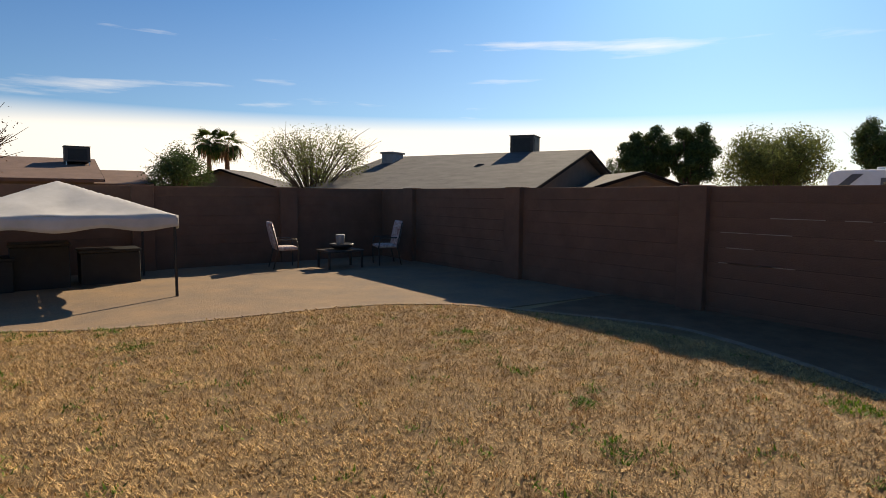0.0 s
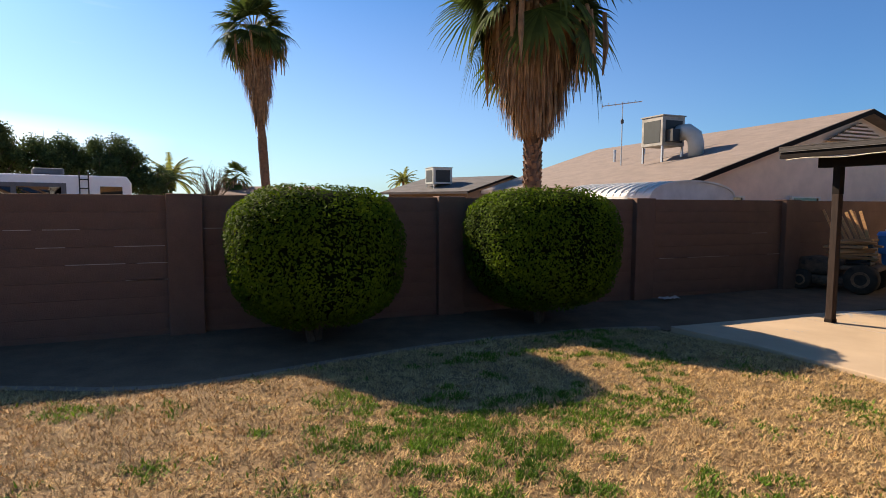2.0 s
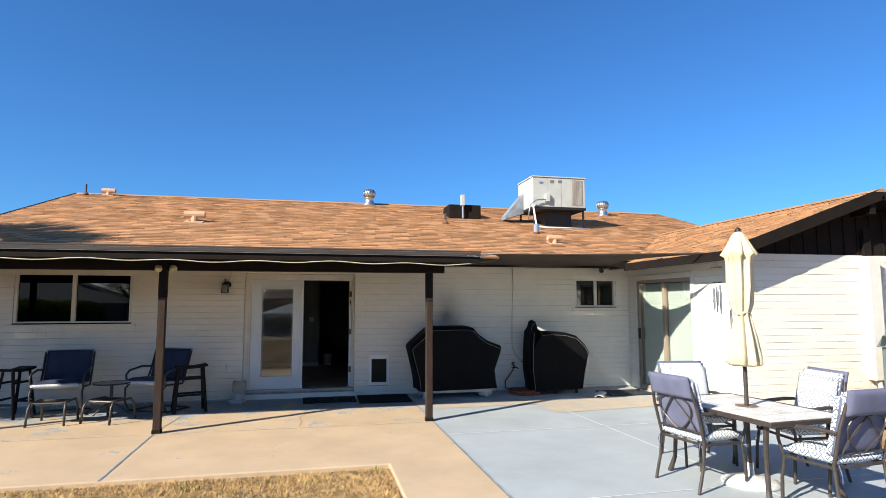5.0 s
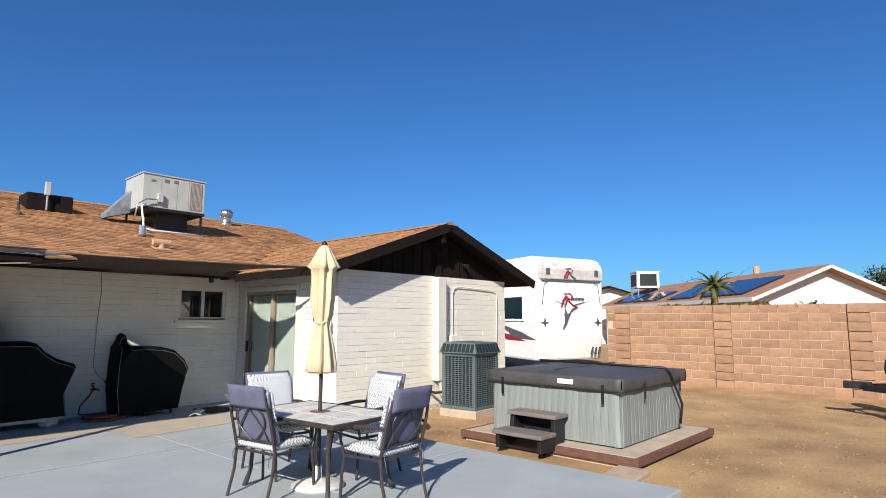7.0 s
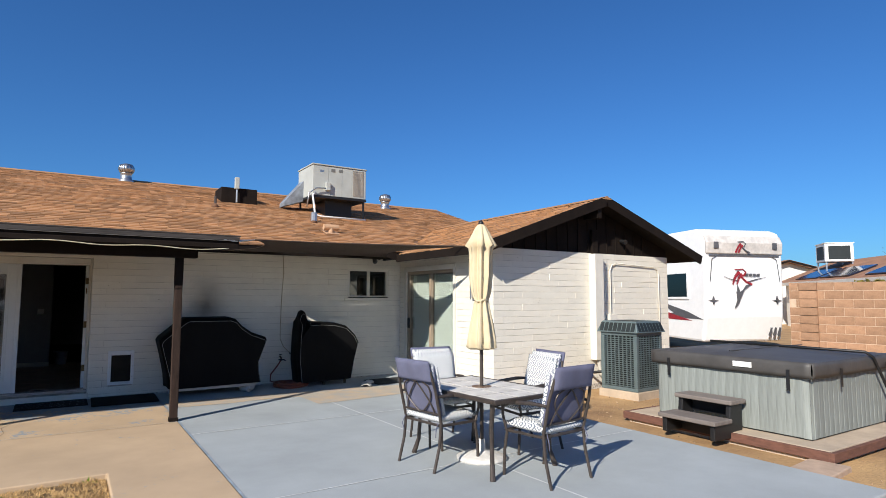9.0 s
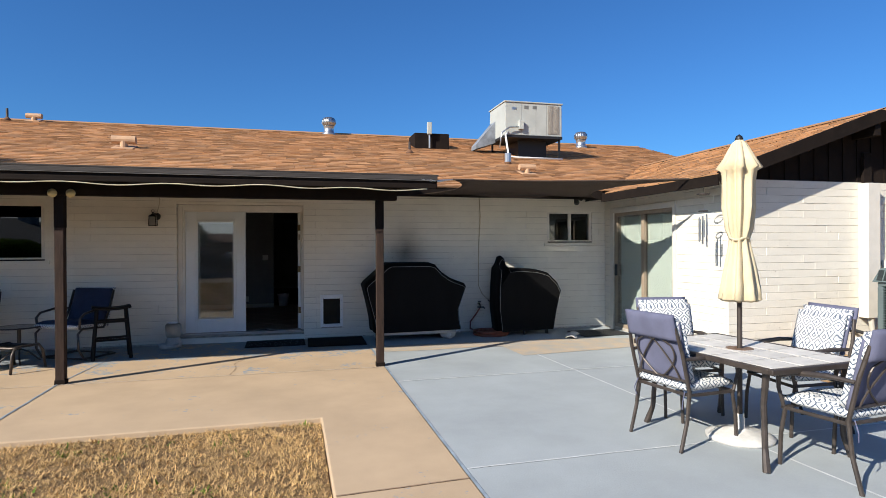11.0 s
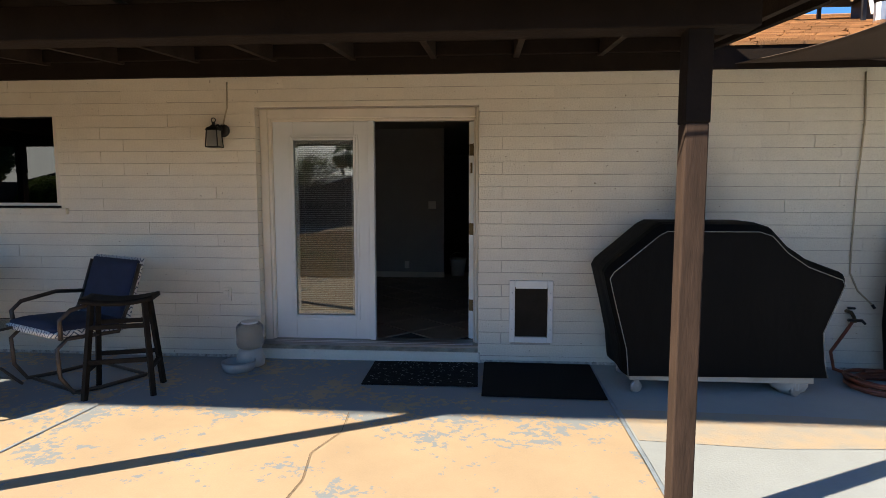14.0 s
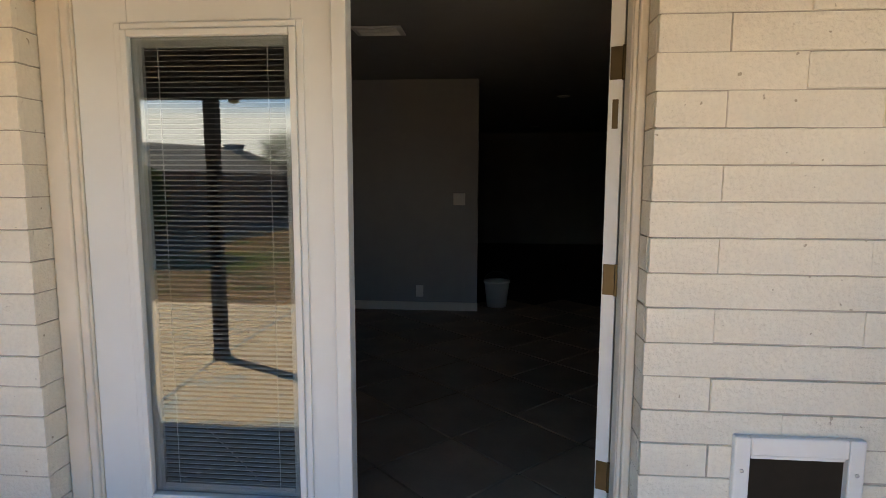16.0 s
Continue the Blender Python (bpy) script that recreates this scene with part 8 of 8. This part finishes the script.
tyre = part("spare_tyre", Shape().lathe([(0.19, -0.09), (0.30, -0.10), (0.335, -0.07), (0.34, 0.0), (0.335, 0.07), (0.30, 0.10), (0.19, 0.09)], 28, pose(13.2, -9.62, 0.74, 90, 0, 235)), BLACK, ut, smooth=True)
part("wheel_rim", Shape().lathe([(0.04, -0.05), (0.10, -0.07), (0.19, -0.085), (0.19, 0.085), (0.10, 0.0), (0.04, 0.02)], 24, pose(13.2, -9.62, 0.74, 90, 0, 235)), STEEL, tyre)
part("tyre_mount", rail((13.2, -9.62, 0.45), (13.2, -9.62, 0.74), 0.05, 0.05), TRM, ut)
part("reflector", Shape().box(12.235, 12.25, -10.5, -10.3, 0.40, 0.46).box(12.235, 12.25, -11.5, -11.2, 0.40, 0.46), RED, ut)
part("side_lamp", Shape().box(12.23, 12.25, -10.18, -10.10, 0.40, 0.46), mat("amber_lens", (0.6, 0.16, 0.01), 0.3), ut)
for sy in (-11.9, -12.7):
    wt = part("wheel", Shape().lathe([(0.19, -0.09), (0.30, -0.10), (0.33, -0.06), (0.33, 0.06), (0.30, 0.10), (0.19, 0.09)], 24, pose(12.12, sy, 0.26, 0, 90, 0)), BLACK, ut)
    wt = part("wheel", Shape().lathe([(0.19, -0.09), (0.30, -0.10), (0.33, -0.06), (0.33, 0.06), (0.30, 0.10), (0.19, 0.09)], 24, pose(14.26, sy, 0.26, 0, 90, 0)), BLACK, ut)

# ---------------------------------------------------------------- side yard: bin, junk, litter
BLUE = mat("blue_bin_plastic", (0.04, 0.31, 0.68), 0.45, var=0.12, scale=4)
bin_ = thing("recycling_bin", "blue wheeled recycling bin with a white-topped lid", "bin", pose(-7.08, 2.5, -0.06, 0, 0, -8))
bb = Shape()
for z0, w0, z1, w1 in ((0.10, 0.24, 0.66, 0.28), (0.66, 0.31, 1.02, 0.33)):
    bb.add([(sx * w, sy * w * 1.1, z) for z, w in ((z0, w0), (z1, w1)) for sx, sy in ((-1, -1), (1, -1), (1, 1), (-1, 1))], [(0, 3, 2, 1), (4, 5, 6, 7), (0, 1, 5, 4), (1, 2, 6, 5), (2, 3, 7, 6), (3, 0, 4, 7)])
part("body", bb, BLUE, bin_, bevel=0.025)
part("lid", Shape().prism([(-0.38, 1.02), (0.38, 1.02), (0.40, 1.06), (0.30, 1.12), (-0.33, 1.10)], -0.34, 0.34, "x"), BLUE, bin_, bevel=0.02)
part("lid_bag", Shape().grid(lambda u, v: ((u - 0.5) * 0.62, (v - 0.3) * 0.62, 1.135 + 0.02 * noise.noise(Vector((u * 5, v * 5, 0)))), 8, 8), WHITE, bin_, "white sheet lying on the lid", smooth=True, solid=0.03)
for sx in (-1, 1):
    part("wheel", Shape().lathe([(0.04, -0.03), (0.13, -0.03), (0.13, 0.03), (0.04, 0.03)], 18, pose(sx * 0.28, 0.28, 0.13, 0, 90, 0)), BLACK, bin_)
junk = thing("old_mower", "derelict riding mower piled with boards and scrap", "mower", pose(-7.45, 1.15, -0.06, 0, 0, 20))
OLD = mat("rusty_dark_metal", (0.20, 0.115, 0.065), 0.85, var=0.35, scale=9, bump=0.4)
part("hood", Shape().box(-0.75, 0.0, -0.30, 0.30, 0.28, 0.62), OLD, junk, bevel=0.08)
part("deck", Shape().box(-0.45, 0.5, -0.40, 0.40, 0.12, 0.28), OLD, junk, bevel=0.05)
part("seat", Shape().box(0.1, 0.5, -0.22, 0.22, 0.5, 0.6).box(0.42, 0.52, -0.22, 0.22, 0.6, 0.9), BLACK, junk, bevel=0.04)
part("fender", Shape().box(0.05, 0.65, -0.38, 0.38, 0.40, 0.50), OLD, junk, bevel=0.04)
for x, r in ((-0.55, 0.19), (0.42, 0.27)):
    for sy in (-1, 1):
        w = part("wheel", Shape().lathe([(r * 0.5, -0.11), (r * 0.92, -0.12), (r, -0.08), (r, 0.08), (r * 0.92, 0.12), (r * 0.5, 0.11)], 22, pose(x, sy * 0.42, r, 90, 0, 0)), mat("dusty_tyre", (0.085, 0.06, 0.042), 0.9, spec=0.15, var=0.2, scale=8), junk, smooth=True)
        part("rim", Shape().lathe([(0.0, -0.10), (r * 0.55, -0.115), (r * 0.55, 0.115), (0.0, 0.10)], 18, pose(x, sy * 0.42, r, 90, 0, 0)), mat("dusty_rim", (0.30, 0.17, 0.09), 0.85, var=0.3, scale=14), w)
PLANK = mat("scrap_board", (0.56, 0.29, 0.12), 0.85, var=0.2, scale=7, stretch=(0.5, 4, 4), obj=0.2)
rj = random.Random(5)
for i in range(9):
    part("scrap_board", Shape().box(-0.36, 0.36, -0.07, 0.07, 0, 0.04), PLANK, junk, m=pose(0.18 + rj.uniform(-0.1, 0.1), -0.16 + rj.uniform(-0.14, 0.14), 0.60 + i * 0.045, rj.uniform(-4, 4), rj.uniform(-5, 5), rj.uniform(-32, 32)))
for i in range(5):
    part("leaning_board", Shape().box(-0.025, 0.025, -0.012, 0.012, 0, 0.62), PLANK, junk, m=pose(0.06 + i * 0.085, 0.12, 0.92, -8, -30 + i * 3, 0))
for sx in (-0.09, 0.36):
    part("leaning_frame", Shape().box(-0.02, 0.02, -0.015, 0.015, 0, 0.70), PLANK, junk, m=pose(sx, 0.10, 0.90, -8, -26, 0))
litter = thing("crumpled_litter", "crumpled white litter by the foot of the wall", "litter", pose(-7.65, -2.9, -0.05))
part("paper", Shape().grid(lambda u, v: ((u - 0.5) * 0.16, (v - 0.5) * 0.34, 0.03 + 0.06 * abs(noise.noise(Vector((u * 5, v * 7, 2))))), 8, 12), mat("grey_white_paper", (0.55, 0.54, 0.52), 0.9), litter, solid=0.003)
bell = thing("hanging_feeder", "thin hanging bird feeder in the side yard", "bird feeder", pose(-5.72, 0.4, 0))
part("cord", Shape().tube([(0, 0, 2.62), (0, 0, 1.95)], 0.004, 5), BLACK, bell)
for i in range(4):
    part("chime_tube", Shape().tube([(0.03 * math.cos(i * 1.57), 0.03 * math.sin(i * 1.57), 1.9), (0.03 * math.cos(i * 1.57), 0.03 * math.sin(i * 1.57), 1.55 + 0.03 * i)], 0.008, 6), STEEL, bell)
part("disc", Shape().lathe([(0.0, 1.94), (0.06, 1.93), (0.06, 1.90), (0.0, 1.90)], 16), CHAIR_METAL, bell)

# ---------------------------------------------------------------- far corner of the yard
CANO = mat("pale_canopy_cloth", (0.52, 0.50, 0.47), 0.85, var=0.12, scale=2, bump=0.3, bscale=6)
cano = thing("pop_up_canopy", "low pale grey pop-up canopy, sagging, over added dark boxes", "canopy", pose(-0.96, -20.3, GROUND_Z))
cw = 1.40


def roof_pt(u, v):
    x, y = (u - 0.5) * 2, (v - 0.5) * 2
    k = max(abs(x), abs(y))
    z = 1.74 - 0.50 * k - 0.07 * math.sin(k * math.pi) * abs(abs(x) - abs(y))
    return (x * cw, y * cw, z + 0.02 * noise.noise(Vector((x * 3, y * 3, 5))))


part("roof_cloth", Shape().grid(roof_pt, 28, 28), CANO, cano, smooth=True, solid=0.004)
val = Shape()
for k in range(4):
    val.grid(lambda u, v: ((u - 0.5) * 2 * cw, -cw - 0.01 + 0.012 * math.sin(u * 30), 1.245 - 0.20 * v - 0.03 * math.sin(u * 17) * v), 40, 3, pose(0, 0, 0, 0, 0, 90 * k))
part("valance", val, CANO, cano, smooth=True, solid=0.004)
for sx in (-1, 1):
    for sy in (-1, 1):
        part("leg", Shape().box(sx * cw * 0.97 - 0.018, sx * cw * 0.97 + 0.018, sy * cw * 0.97 - 0.018, sy * cw * 0.97 + 0.018, 0, 1.23), BLACK, cano)
part("truss", Shape().tube([(-cw, -cw, 1.0), (0, -cw, 1.14), (cw, -cw, 1.0)], 0.012, 6), CHAIR_METAL, cano)
# near-black boxes added to fill in the dark shade beneath the canopy
for i, (x, w, h) in enumerate(((-1.5, 0.9, 0.55), (-0.5, 0.8, 0.7), (0.3, 0.9, 0.5))):
    cr = thing("stored_box", "dark box added for the shade under the canopy", "box", pose(x - 0.2, -21.2 + 0.1 * i, GROUND_Z), "boxes under the canopy")
    part("body", Shape().box(-w / 2, w / 2, -0.3, 0.3, 0, h), mat("canopy_shade_black", (0.03, 0.028, 0.026), 0.8), cr, bevel=0.02)
    part("lid", Shape().box(-w / 2 - 0.02, w / 2 + 0.02, -0.32, 0.32, h, h + 0.05), BLACK, cr, bevel=0.01)


def yard_chair(m, label):
    c = thing("patio_chair", label, "chair", m, "chairs in the far corner")
    for sx in (-1, 1):
        part("side_frame", Shape().tube([(sx * 0.27, -0.22, 0), (sx * 0.27, -0.24, 0.42), (sx * 0.27, -0.20, 0.62), (sx * 0.27, 0.18, 0.62)], 0.014, 7).tube([(sx * 0.27, 0.28, 0), (sx * 0.27, 0.18, 0.42), (sx * 0.27, 0.30, 0.95)], 0.014, 7), CHAIR_METAL, c, smooth=True)
    part("seat", cushion(0.52, 0.46, 0.09, pose(0, -0.02, 0.43)), FLORAL, c, "floral seat cushion", smooth=True)
    part("backrest", cushion(0.50, 0.56, 0.09, pose(0, 0.25, 0.72, 78, 0, 0)), FLORAL, c, "floral back cushion", smooth=True)
    return c


FLORAL = mat("floral_cloth", (0.62, 0.58, 0.54), 0.9, color2=(0.24, 0.09, 0.08), scale=16)
yc = yard_chair(pose(-4.97, -21.4, GROUND_Z, 0, 0, -100), "floral cushioned patio chair near the rear wall")
copy_thing(yc, pose(-7.08, -20.75, GROUND_Z, 0, 0, 75))
lt = thing("low_table", "low dark table with a fire bowl and a grey pot", "table", pose(-5.95, -20.75, GROUND_Z))
part("top", Shape().box(-0.42, 0.42, -0.3, 0.3, 0.36, 0.40), CHAIR_METAL, lt, bevel=0.01)
for sx in (-1, 1):
    for sy in (-1, 1):
        part("leg", Shape().box(sx * 0.38 - 0.02, sx * 0.38 + 0.02, sy * 0.26 - 0.02, sy * 0.26 + 0.02, 0, 0.36), CHAIR_METAL, lt)
fbowl = thing("fire_bowl", "dark metal bowl on the low table", "bowl", pose(-5.98, -20.75, GROUND_Z + 0.40))
part("bowl", Shape().lathe([(0.12, 0.0), (0.24, 0.06), (0.26, 0.12), (0.2, 0.12), (0.1, 0.06)], 20), BLACK, fbowl, smooth=True)
pot = thing("grey_pot", "small grey pot standing in the bowl", "pot", pose(-5.95, -20.75, GROUND_Z + 0.50))
part("body", Shape().lathe([(0.08, 0.0), (0.095, 0.2), (0.09, 0.22), (0.07, 0.2)], 18), mat("grey_pot_clay", (0.30, 0.30, 0.31), 0.7), pot, smooth=True)

# ---------------------------------------------------------------- grass
def inside(px, py, poly):
    ok = np.zeros(len(px), bool)
    n = len(poly)
    for i in range(n):
        (x0, y0), (x1, y1) = poly[i], poly[(i + 1) % n]
        hit = ((y0 > py) != (y1 > py)) & (px < (x1 - x0) * (py - y0) / (y1 - y0 + 1e-12) + x0)
        ok ^= hit
    return ok


def blades(name, px, py, length, width, lean, material, seed, label, z=LAWN_Z):
    """Grass blades, one triangle each, at the given places."""
    rnd = np.random.default_rng(seed)
    n = len(px)
    a = rnd.random(n) * 2 * np.pi
    L = length * (0.5 + rnd.random(n))
    e = lean[0] + (lean[1] - lean[0]) * rnd.random(n)
    d = np.stack([np.cos(a) * np.cos(e), np.sin(a) * np.cos(e), np.sin(e)], 1) * L[:, None]
    q = np.stack([-np.sin(a), np.cos(a), 0.5 * (rnd.random(n) - 0.5)], 1) * width * (0.6 + 0.8 * rnd.random(n))[:, None]
    p = np.stack([px, py, np.full(n, z - 0.003) + 0.012 * rnd.random(n)], 1)
    v = np.stack([p - q, p + q, p + d], 1).reshape(-1, 3)
    me = bpy.data.meshes.new(name)
    me.vertices.add(n * 3)
    me.vertices.foreach_set("co", v.astype(np.float32).ravel())
    me.loops.add(n * 3)
    me.loops.foreach_set("vertex_index", np.arange(n * 3, dtype=np.int32))
    me.polygons.add(n)
    me.polygons.foreach_set("loop_start", np.arange(0, n * 3, 3, dtype=np.int32))
    me.update(calc_edges=True)
    me.materials.append(material)
    return tagged(new(name, me), label, "grass", kind="stuff")


lawn_poly = lawn_edge[1:] + lawn_outline[::-1]
rg = np.random.default_rng(11)


def lawn_points(n):
    x, y = rg.uniform(-6.2, 1.7, n), rg.uniform(-18.2, -4.45, n)
    k = inside(x, y, lawn_poly)
    return x[k], y[k]


STRAW = mat("straw_blade", (0.66, 0.43, 0.18), 0.85, var=0.2, scale=3.5, color2=(0.36, 0.225, 0.095), island=True)
GREEN = leaf_mat("green_weed_blade", (0.135, 0.24, 0.022), (0.06, 0.125, 0.014), 0.3)
cx_, cy_ = lawn_points(105000)
tuft = rg.integers(0, len(cx_), 640000)
spread = 0.010 + 0.016 * rg.random(len(cx_))
gx, gy = cx_[tuft] + rg.normal(size=len(tuft)) * spread[tuft], cy_[tuft] + rg.normal(size=len(tuft)) * spread[tuft]
keep_ = inside(gx, gy, lawn_poly)
gx, gy = gx[keep_], gy[keep_]
blades("dormant_grass", gx, gy, 0.034, 0.0034, (0.10, 1.05), STRAW, 1, "short straw-coloured dormant grass")
WEEDS = [(-4.16, -8.79, 0.55), (-3.67, -8.42, 0.55), (-3.48, -7.84, 0.42), (-4.15, -8.44, 0.42), (-3.16, -8.46, 0.50), (-3.70, -7.40, 0.29), (-3.86, -6.55, 0.25), (-2.48, -7.40, 0.25), (-3.18, -5.50, 0.21), (-2.78, -5.60, 0.21), (-2.07, -6.13, 0.17), (-4.76, -9.24, 0.13), (-5.01, -10.40, 0.13), (-2.03, -7.12, 0.17), (-3.89, -5.16, 0.17), (-3.76, -9.37, 0.21), (-4.72, -6.01, 0.34), (-6.04, -5.92, 0.50), (-5.60, -7.37, 0.42), (-4.29, -5.31, 0.17), (-3.14, -5.40, 0.17), (-2.67, -5.56, 0.17), (-4.01, -7.49, 0.34), (-3.78, -6.92, 0.29), (-3.11, -6.36, 0.13), (-5.34, -6.05, 0.34), (-5.12, -10.77, 0.13), (-4.78, -9.21, 0.13), (-5.25, -11.14, 0.13), (-3.93, -10.43, 0.13), (-3.40, -9.70, 0.13), (-3.65, -12.33, 0.08), (-3.91, -10.46, 0.13), (-4.21, -14.13, 0.13), (-4.75, -9.22, 0.17), (-0.41, -17.19, 0.21), (-1.14, -16.96, 0.21), (-1.23, -16.01, 0.17), (-4.38, -14.55, 0.17), (-3.95, -13.19, 0.13), (-3.28, -11.65, 0.17), (-3.72, -12.40, 0.13), (-5.24, -11.14, 0.17)]
wx, wy = [], []
for x, y, r in WEEDS:
    n = int((2300 if r > 0.22 else 1300) * r * r / 0.18)
    sub = rg.normal(size=(max(3, int(16 * r / 0.3)), 2)) * r * 0.7
    pick = rg.integers(0, len(sub), n)
    q = np.array([x, y]) + sub[pick] + rg.normal(size=(n, 2)) * 0.04
    wx.append(q[:, 0])
    wy.append(q[:, 1])
sx_, sy_ = lawn_points(900)
for x, y in zip(sx_[:420], sy_[:420]):
    n = int(rg.integers(4, 26))
    q = np.array([x, y]) + rg.normal(size=(n, 2)) * 0.05
    wx.append(q[:, 0])
    wy.append(q[:, 1])
wx, wy = np.concatenate(wx), np.concatenate(wy)
kk = inside(wx, wy, lawn_poly)
blades("green_weeds", wx[kk], wy[kk], 0.036, 0.0075, (0.15, 1.15), GREEN, 2, "scattered patches of green winter weeds in the lawn")
# grit and small stones on bare dirt
n = 5200
sx, sy = rg.uniform(6.4, 15.2, n), rg.uniform(-14, -3.4, n)
keep = ~((sx > 6.7) & (sx < 9.45) & (sy > -7.9) & (sy < -5.4))
stones = Shape()
for x, y in zip(sx[keep], sy[keep]):
    r = 0.006 + 0.016 * rg.random() ** 3
    stones.add([(x - r, y, GROUND_Z), (x, y - r, GROUND_Z), (x + r, y, GROUND_Z), (x, y + r, GROUND_Z), (x, y, GROUND_Z + r * 0.9)], [(0, 1, 4), (1, 2, 4), (2, 3, 4), (3, 0, 4)])
for x, y in zip(rg.uniform(-5.5, 2.5, 3600), rg.uniform(-21, -16.3, 3600)):
    r = 0.006 + 0.012 * rg.random() ** 2
    stones.add([(x - r, y, GROUND_Z), (x, y - r, GROUND_Z), (x + r, y, GROUND_Z), (x, y + r, GROUND_Z), (x, y, GROUND_Z + r)], [(0, 1, 4), (1, 2, 4), (2, 3, 4), (3, 0, 4)])
me = bpy.data.meshes.new("gravel")
me.from_pydata(stones.v, [], stones.f)
me.materials.append(mat("pale_gravel", (0.31, 0.205, 0.115), 0.95, var=0.2, island=True))
tagged(new("gravel", me), "scattered pale gravel on the bare dirt", "gravel", kind="stuff")

# ---------------------------------------------------------------- blocks of the walls
BH, BL, BJ = 0.1016, 0.4064, 0.0044
WHITE_RUN = pitted(mat("white_painted_block_run", (0.755, 0.71, 0.61), 0.75, var=0.05, scale=3, bump=0.45, bscale=70, fine=0.09))
WALL_TAN_RUN = mat("tan_block_run", (0.40, 0.235, 0.140), 0.95, var=0.14, scale=5, bump=0.6, bscale=55, island=True, fine=0.15)
lay_blocks(wall_north, block_runs(-5.4, 6.32, -0.042, 26, BH, BL, back_holes, BJ, 1, 0.005), Matrix(), BH, BJ, 0.02, WHITE_BLOCK, WHITE_RUN, lambda u, z: -2.4 < u < 3.0, 0.0034, swell=0.042)
lay_blocks(wall_wing_side, block_runs(0.0, 3.12, 0.02, 23, BH, BL, [(0.21, 2.05, 0.0, 2.15)], BJ, 2), pose(6.32, 0, 0, 0, 0, -90), BH, BJ, 0.02, WHITE_BLOCK, WHITE_RUN, lambda u, z: True, 0.0034, swell=0.042)
lay_blocks(wall_wing_front, block_runs(6.32, 10.74, 0.02, 23, BH, BL, [], BJ, 3), pose(0, -3.12, 0), BH, BJ, 0.02, WHITE_BLOCK, WHITE_RUN, lambda u, z: True, 0.0034, swell=0.042)
solid_thing("foundation", Shape().box(-5.4, -0.97, -0.004, 0.01, -0.05, 0.022).box(0.93, 6.32, -0.004, 0.01, -0.05, 0.022).box(6.315, 10.74, -3.124, -3.11, -0.1, 0.022), mat("chipped_footing_paint", (0.66, 0.62, 0.56), 0.9, var=0.3, scale=26, color2=(0.20, 0.17, 0.14), bump=0.6), "chipped white painted footing at the wall's base", "footing", kind="structure")
# the ends of the blocks in the door's reveal
rv_ = random.Random(21)
REVEAL_ME = Shape().box(0, 0.008, 0.021, 0.115, -BH / 2 + BJ / 2, BH / 2 - BJ / 2).mesh("block", WHITE_BLOCK)
for x in (-0.981, 0.913):
    for r in range(2, 22):
        ob = new("block", REVEAL_ME)
        ob.parent, ob.matrix_basis = wall_north, pose(x + rv_.uniform(-0.0015, 0.0015), 0, -0.042 + BH * (r + 0.5), 0, rv_.uniform(-0.5, 0.5), 0)
right_runs = block_runs(2.9, 22.4, -0.10, 10, 0.2032, 0.4064, [], 0.012, 4)
lay_blocks(right_wall, right_runs, pose(RX, 0, 0, 0, 0, -90), 0.2032, 0.012, 0.03, WALL_TAN, WALL_TAN_RUN, lambda u, z: u < 14.0, 0.002)
for yc_ in (-3.36, -5.95, -8.71, -11.45, -14.2):
    for r in range(10):
        ob = new("pilaster_block", block_mesh(0.40, 0.191, 0.10, WALL_TAN))
        ob.parent, ob.matrix_basis = right_wall, pose(RX - 0.05, yc_, -0.10 + 0.2032 * (r + 0.5) + 0.004, 0, 0, -90)
part("wall_return", Shape().box(15.9, 22, -3.06, -2.9, -0.2, 1.86), WALL_JOINT, right_wall)
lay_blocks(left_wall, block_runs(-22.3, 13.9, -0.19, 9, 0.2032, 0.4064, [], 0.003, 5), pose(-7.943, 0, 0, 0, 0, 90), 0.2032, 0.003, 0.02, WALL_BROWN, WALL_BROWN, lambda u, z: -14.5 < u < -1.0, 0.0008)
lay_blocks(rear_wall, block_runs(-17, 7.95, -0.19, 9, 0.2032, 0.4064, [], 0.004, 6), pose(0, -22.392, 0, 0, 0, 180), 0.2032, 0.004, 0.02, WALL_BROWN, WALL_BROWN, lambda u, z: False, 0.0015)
CAULK = mat("pale_mortar_smear", (0.42, 0.34, 0.28), 0.9, var=0.2)
rs = random.Random(9)
for i in range(26):
    y, z = rs.uniform(-13.5, -9.6) if i < 18 else rs.uniform(-4, 0), -0.19 + 0.2032 * rs.choice((4, 5, 6, 7))
    part("mortar_line", Shape().box(-7.944, -7.938, y - rs.uniform(0.08, 0.35), y + rs.uniform(0.08, 0.35), z - 0.005, z + 0.004), CAULK, left_wall)

# soot above the grill
solid_thing("soot_stain", Shape().add([(-0.5, 0, -0.5), (0.5, 0, -0.5), (0.5, 0, 0.5), (-0.5, 0, 0.5)], [(0, 1, 2, 3)]), smudge_mat("soot", (0.03, 0.026, 0.022), 0.95), "grey soot smudge on the white blocks above the grill", "stain", kind="structure", m=pose(2.60, -0.006, 1.45) @ Matrix.Diagonal((0.95, 1, 1.5, 1)))
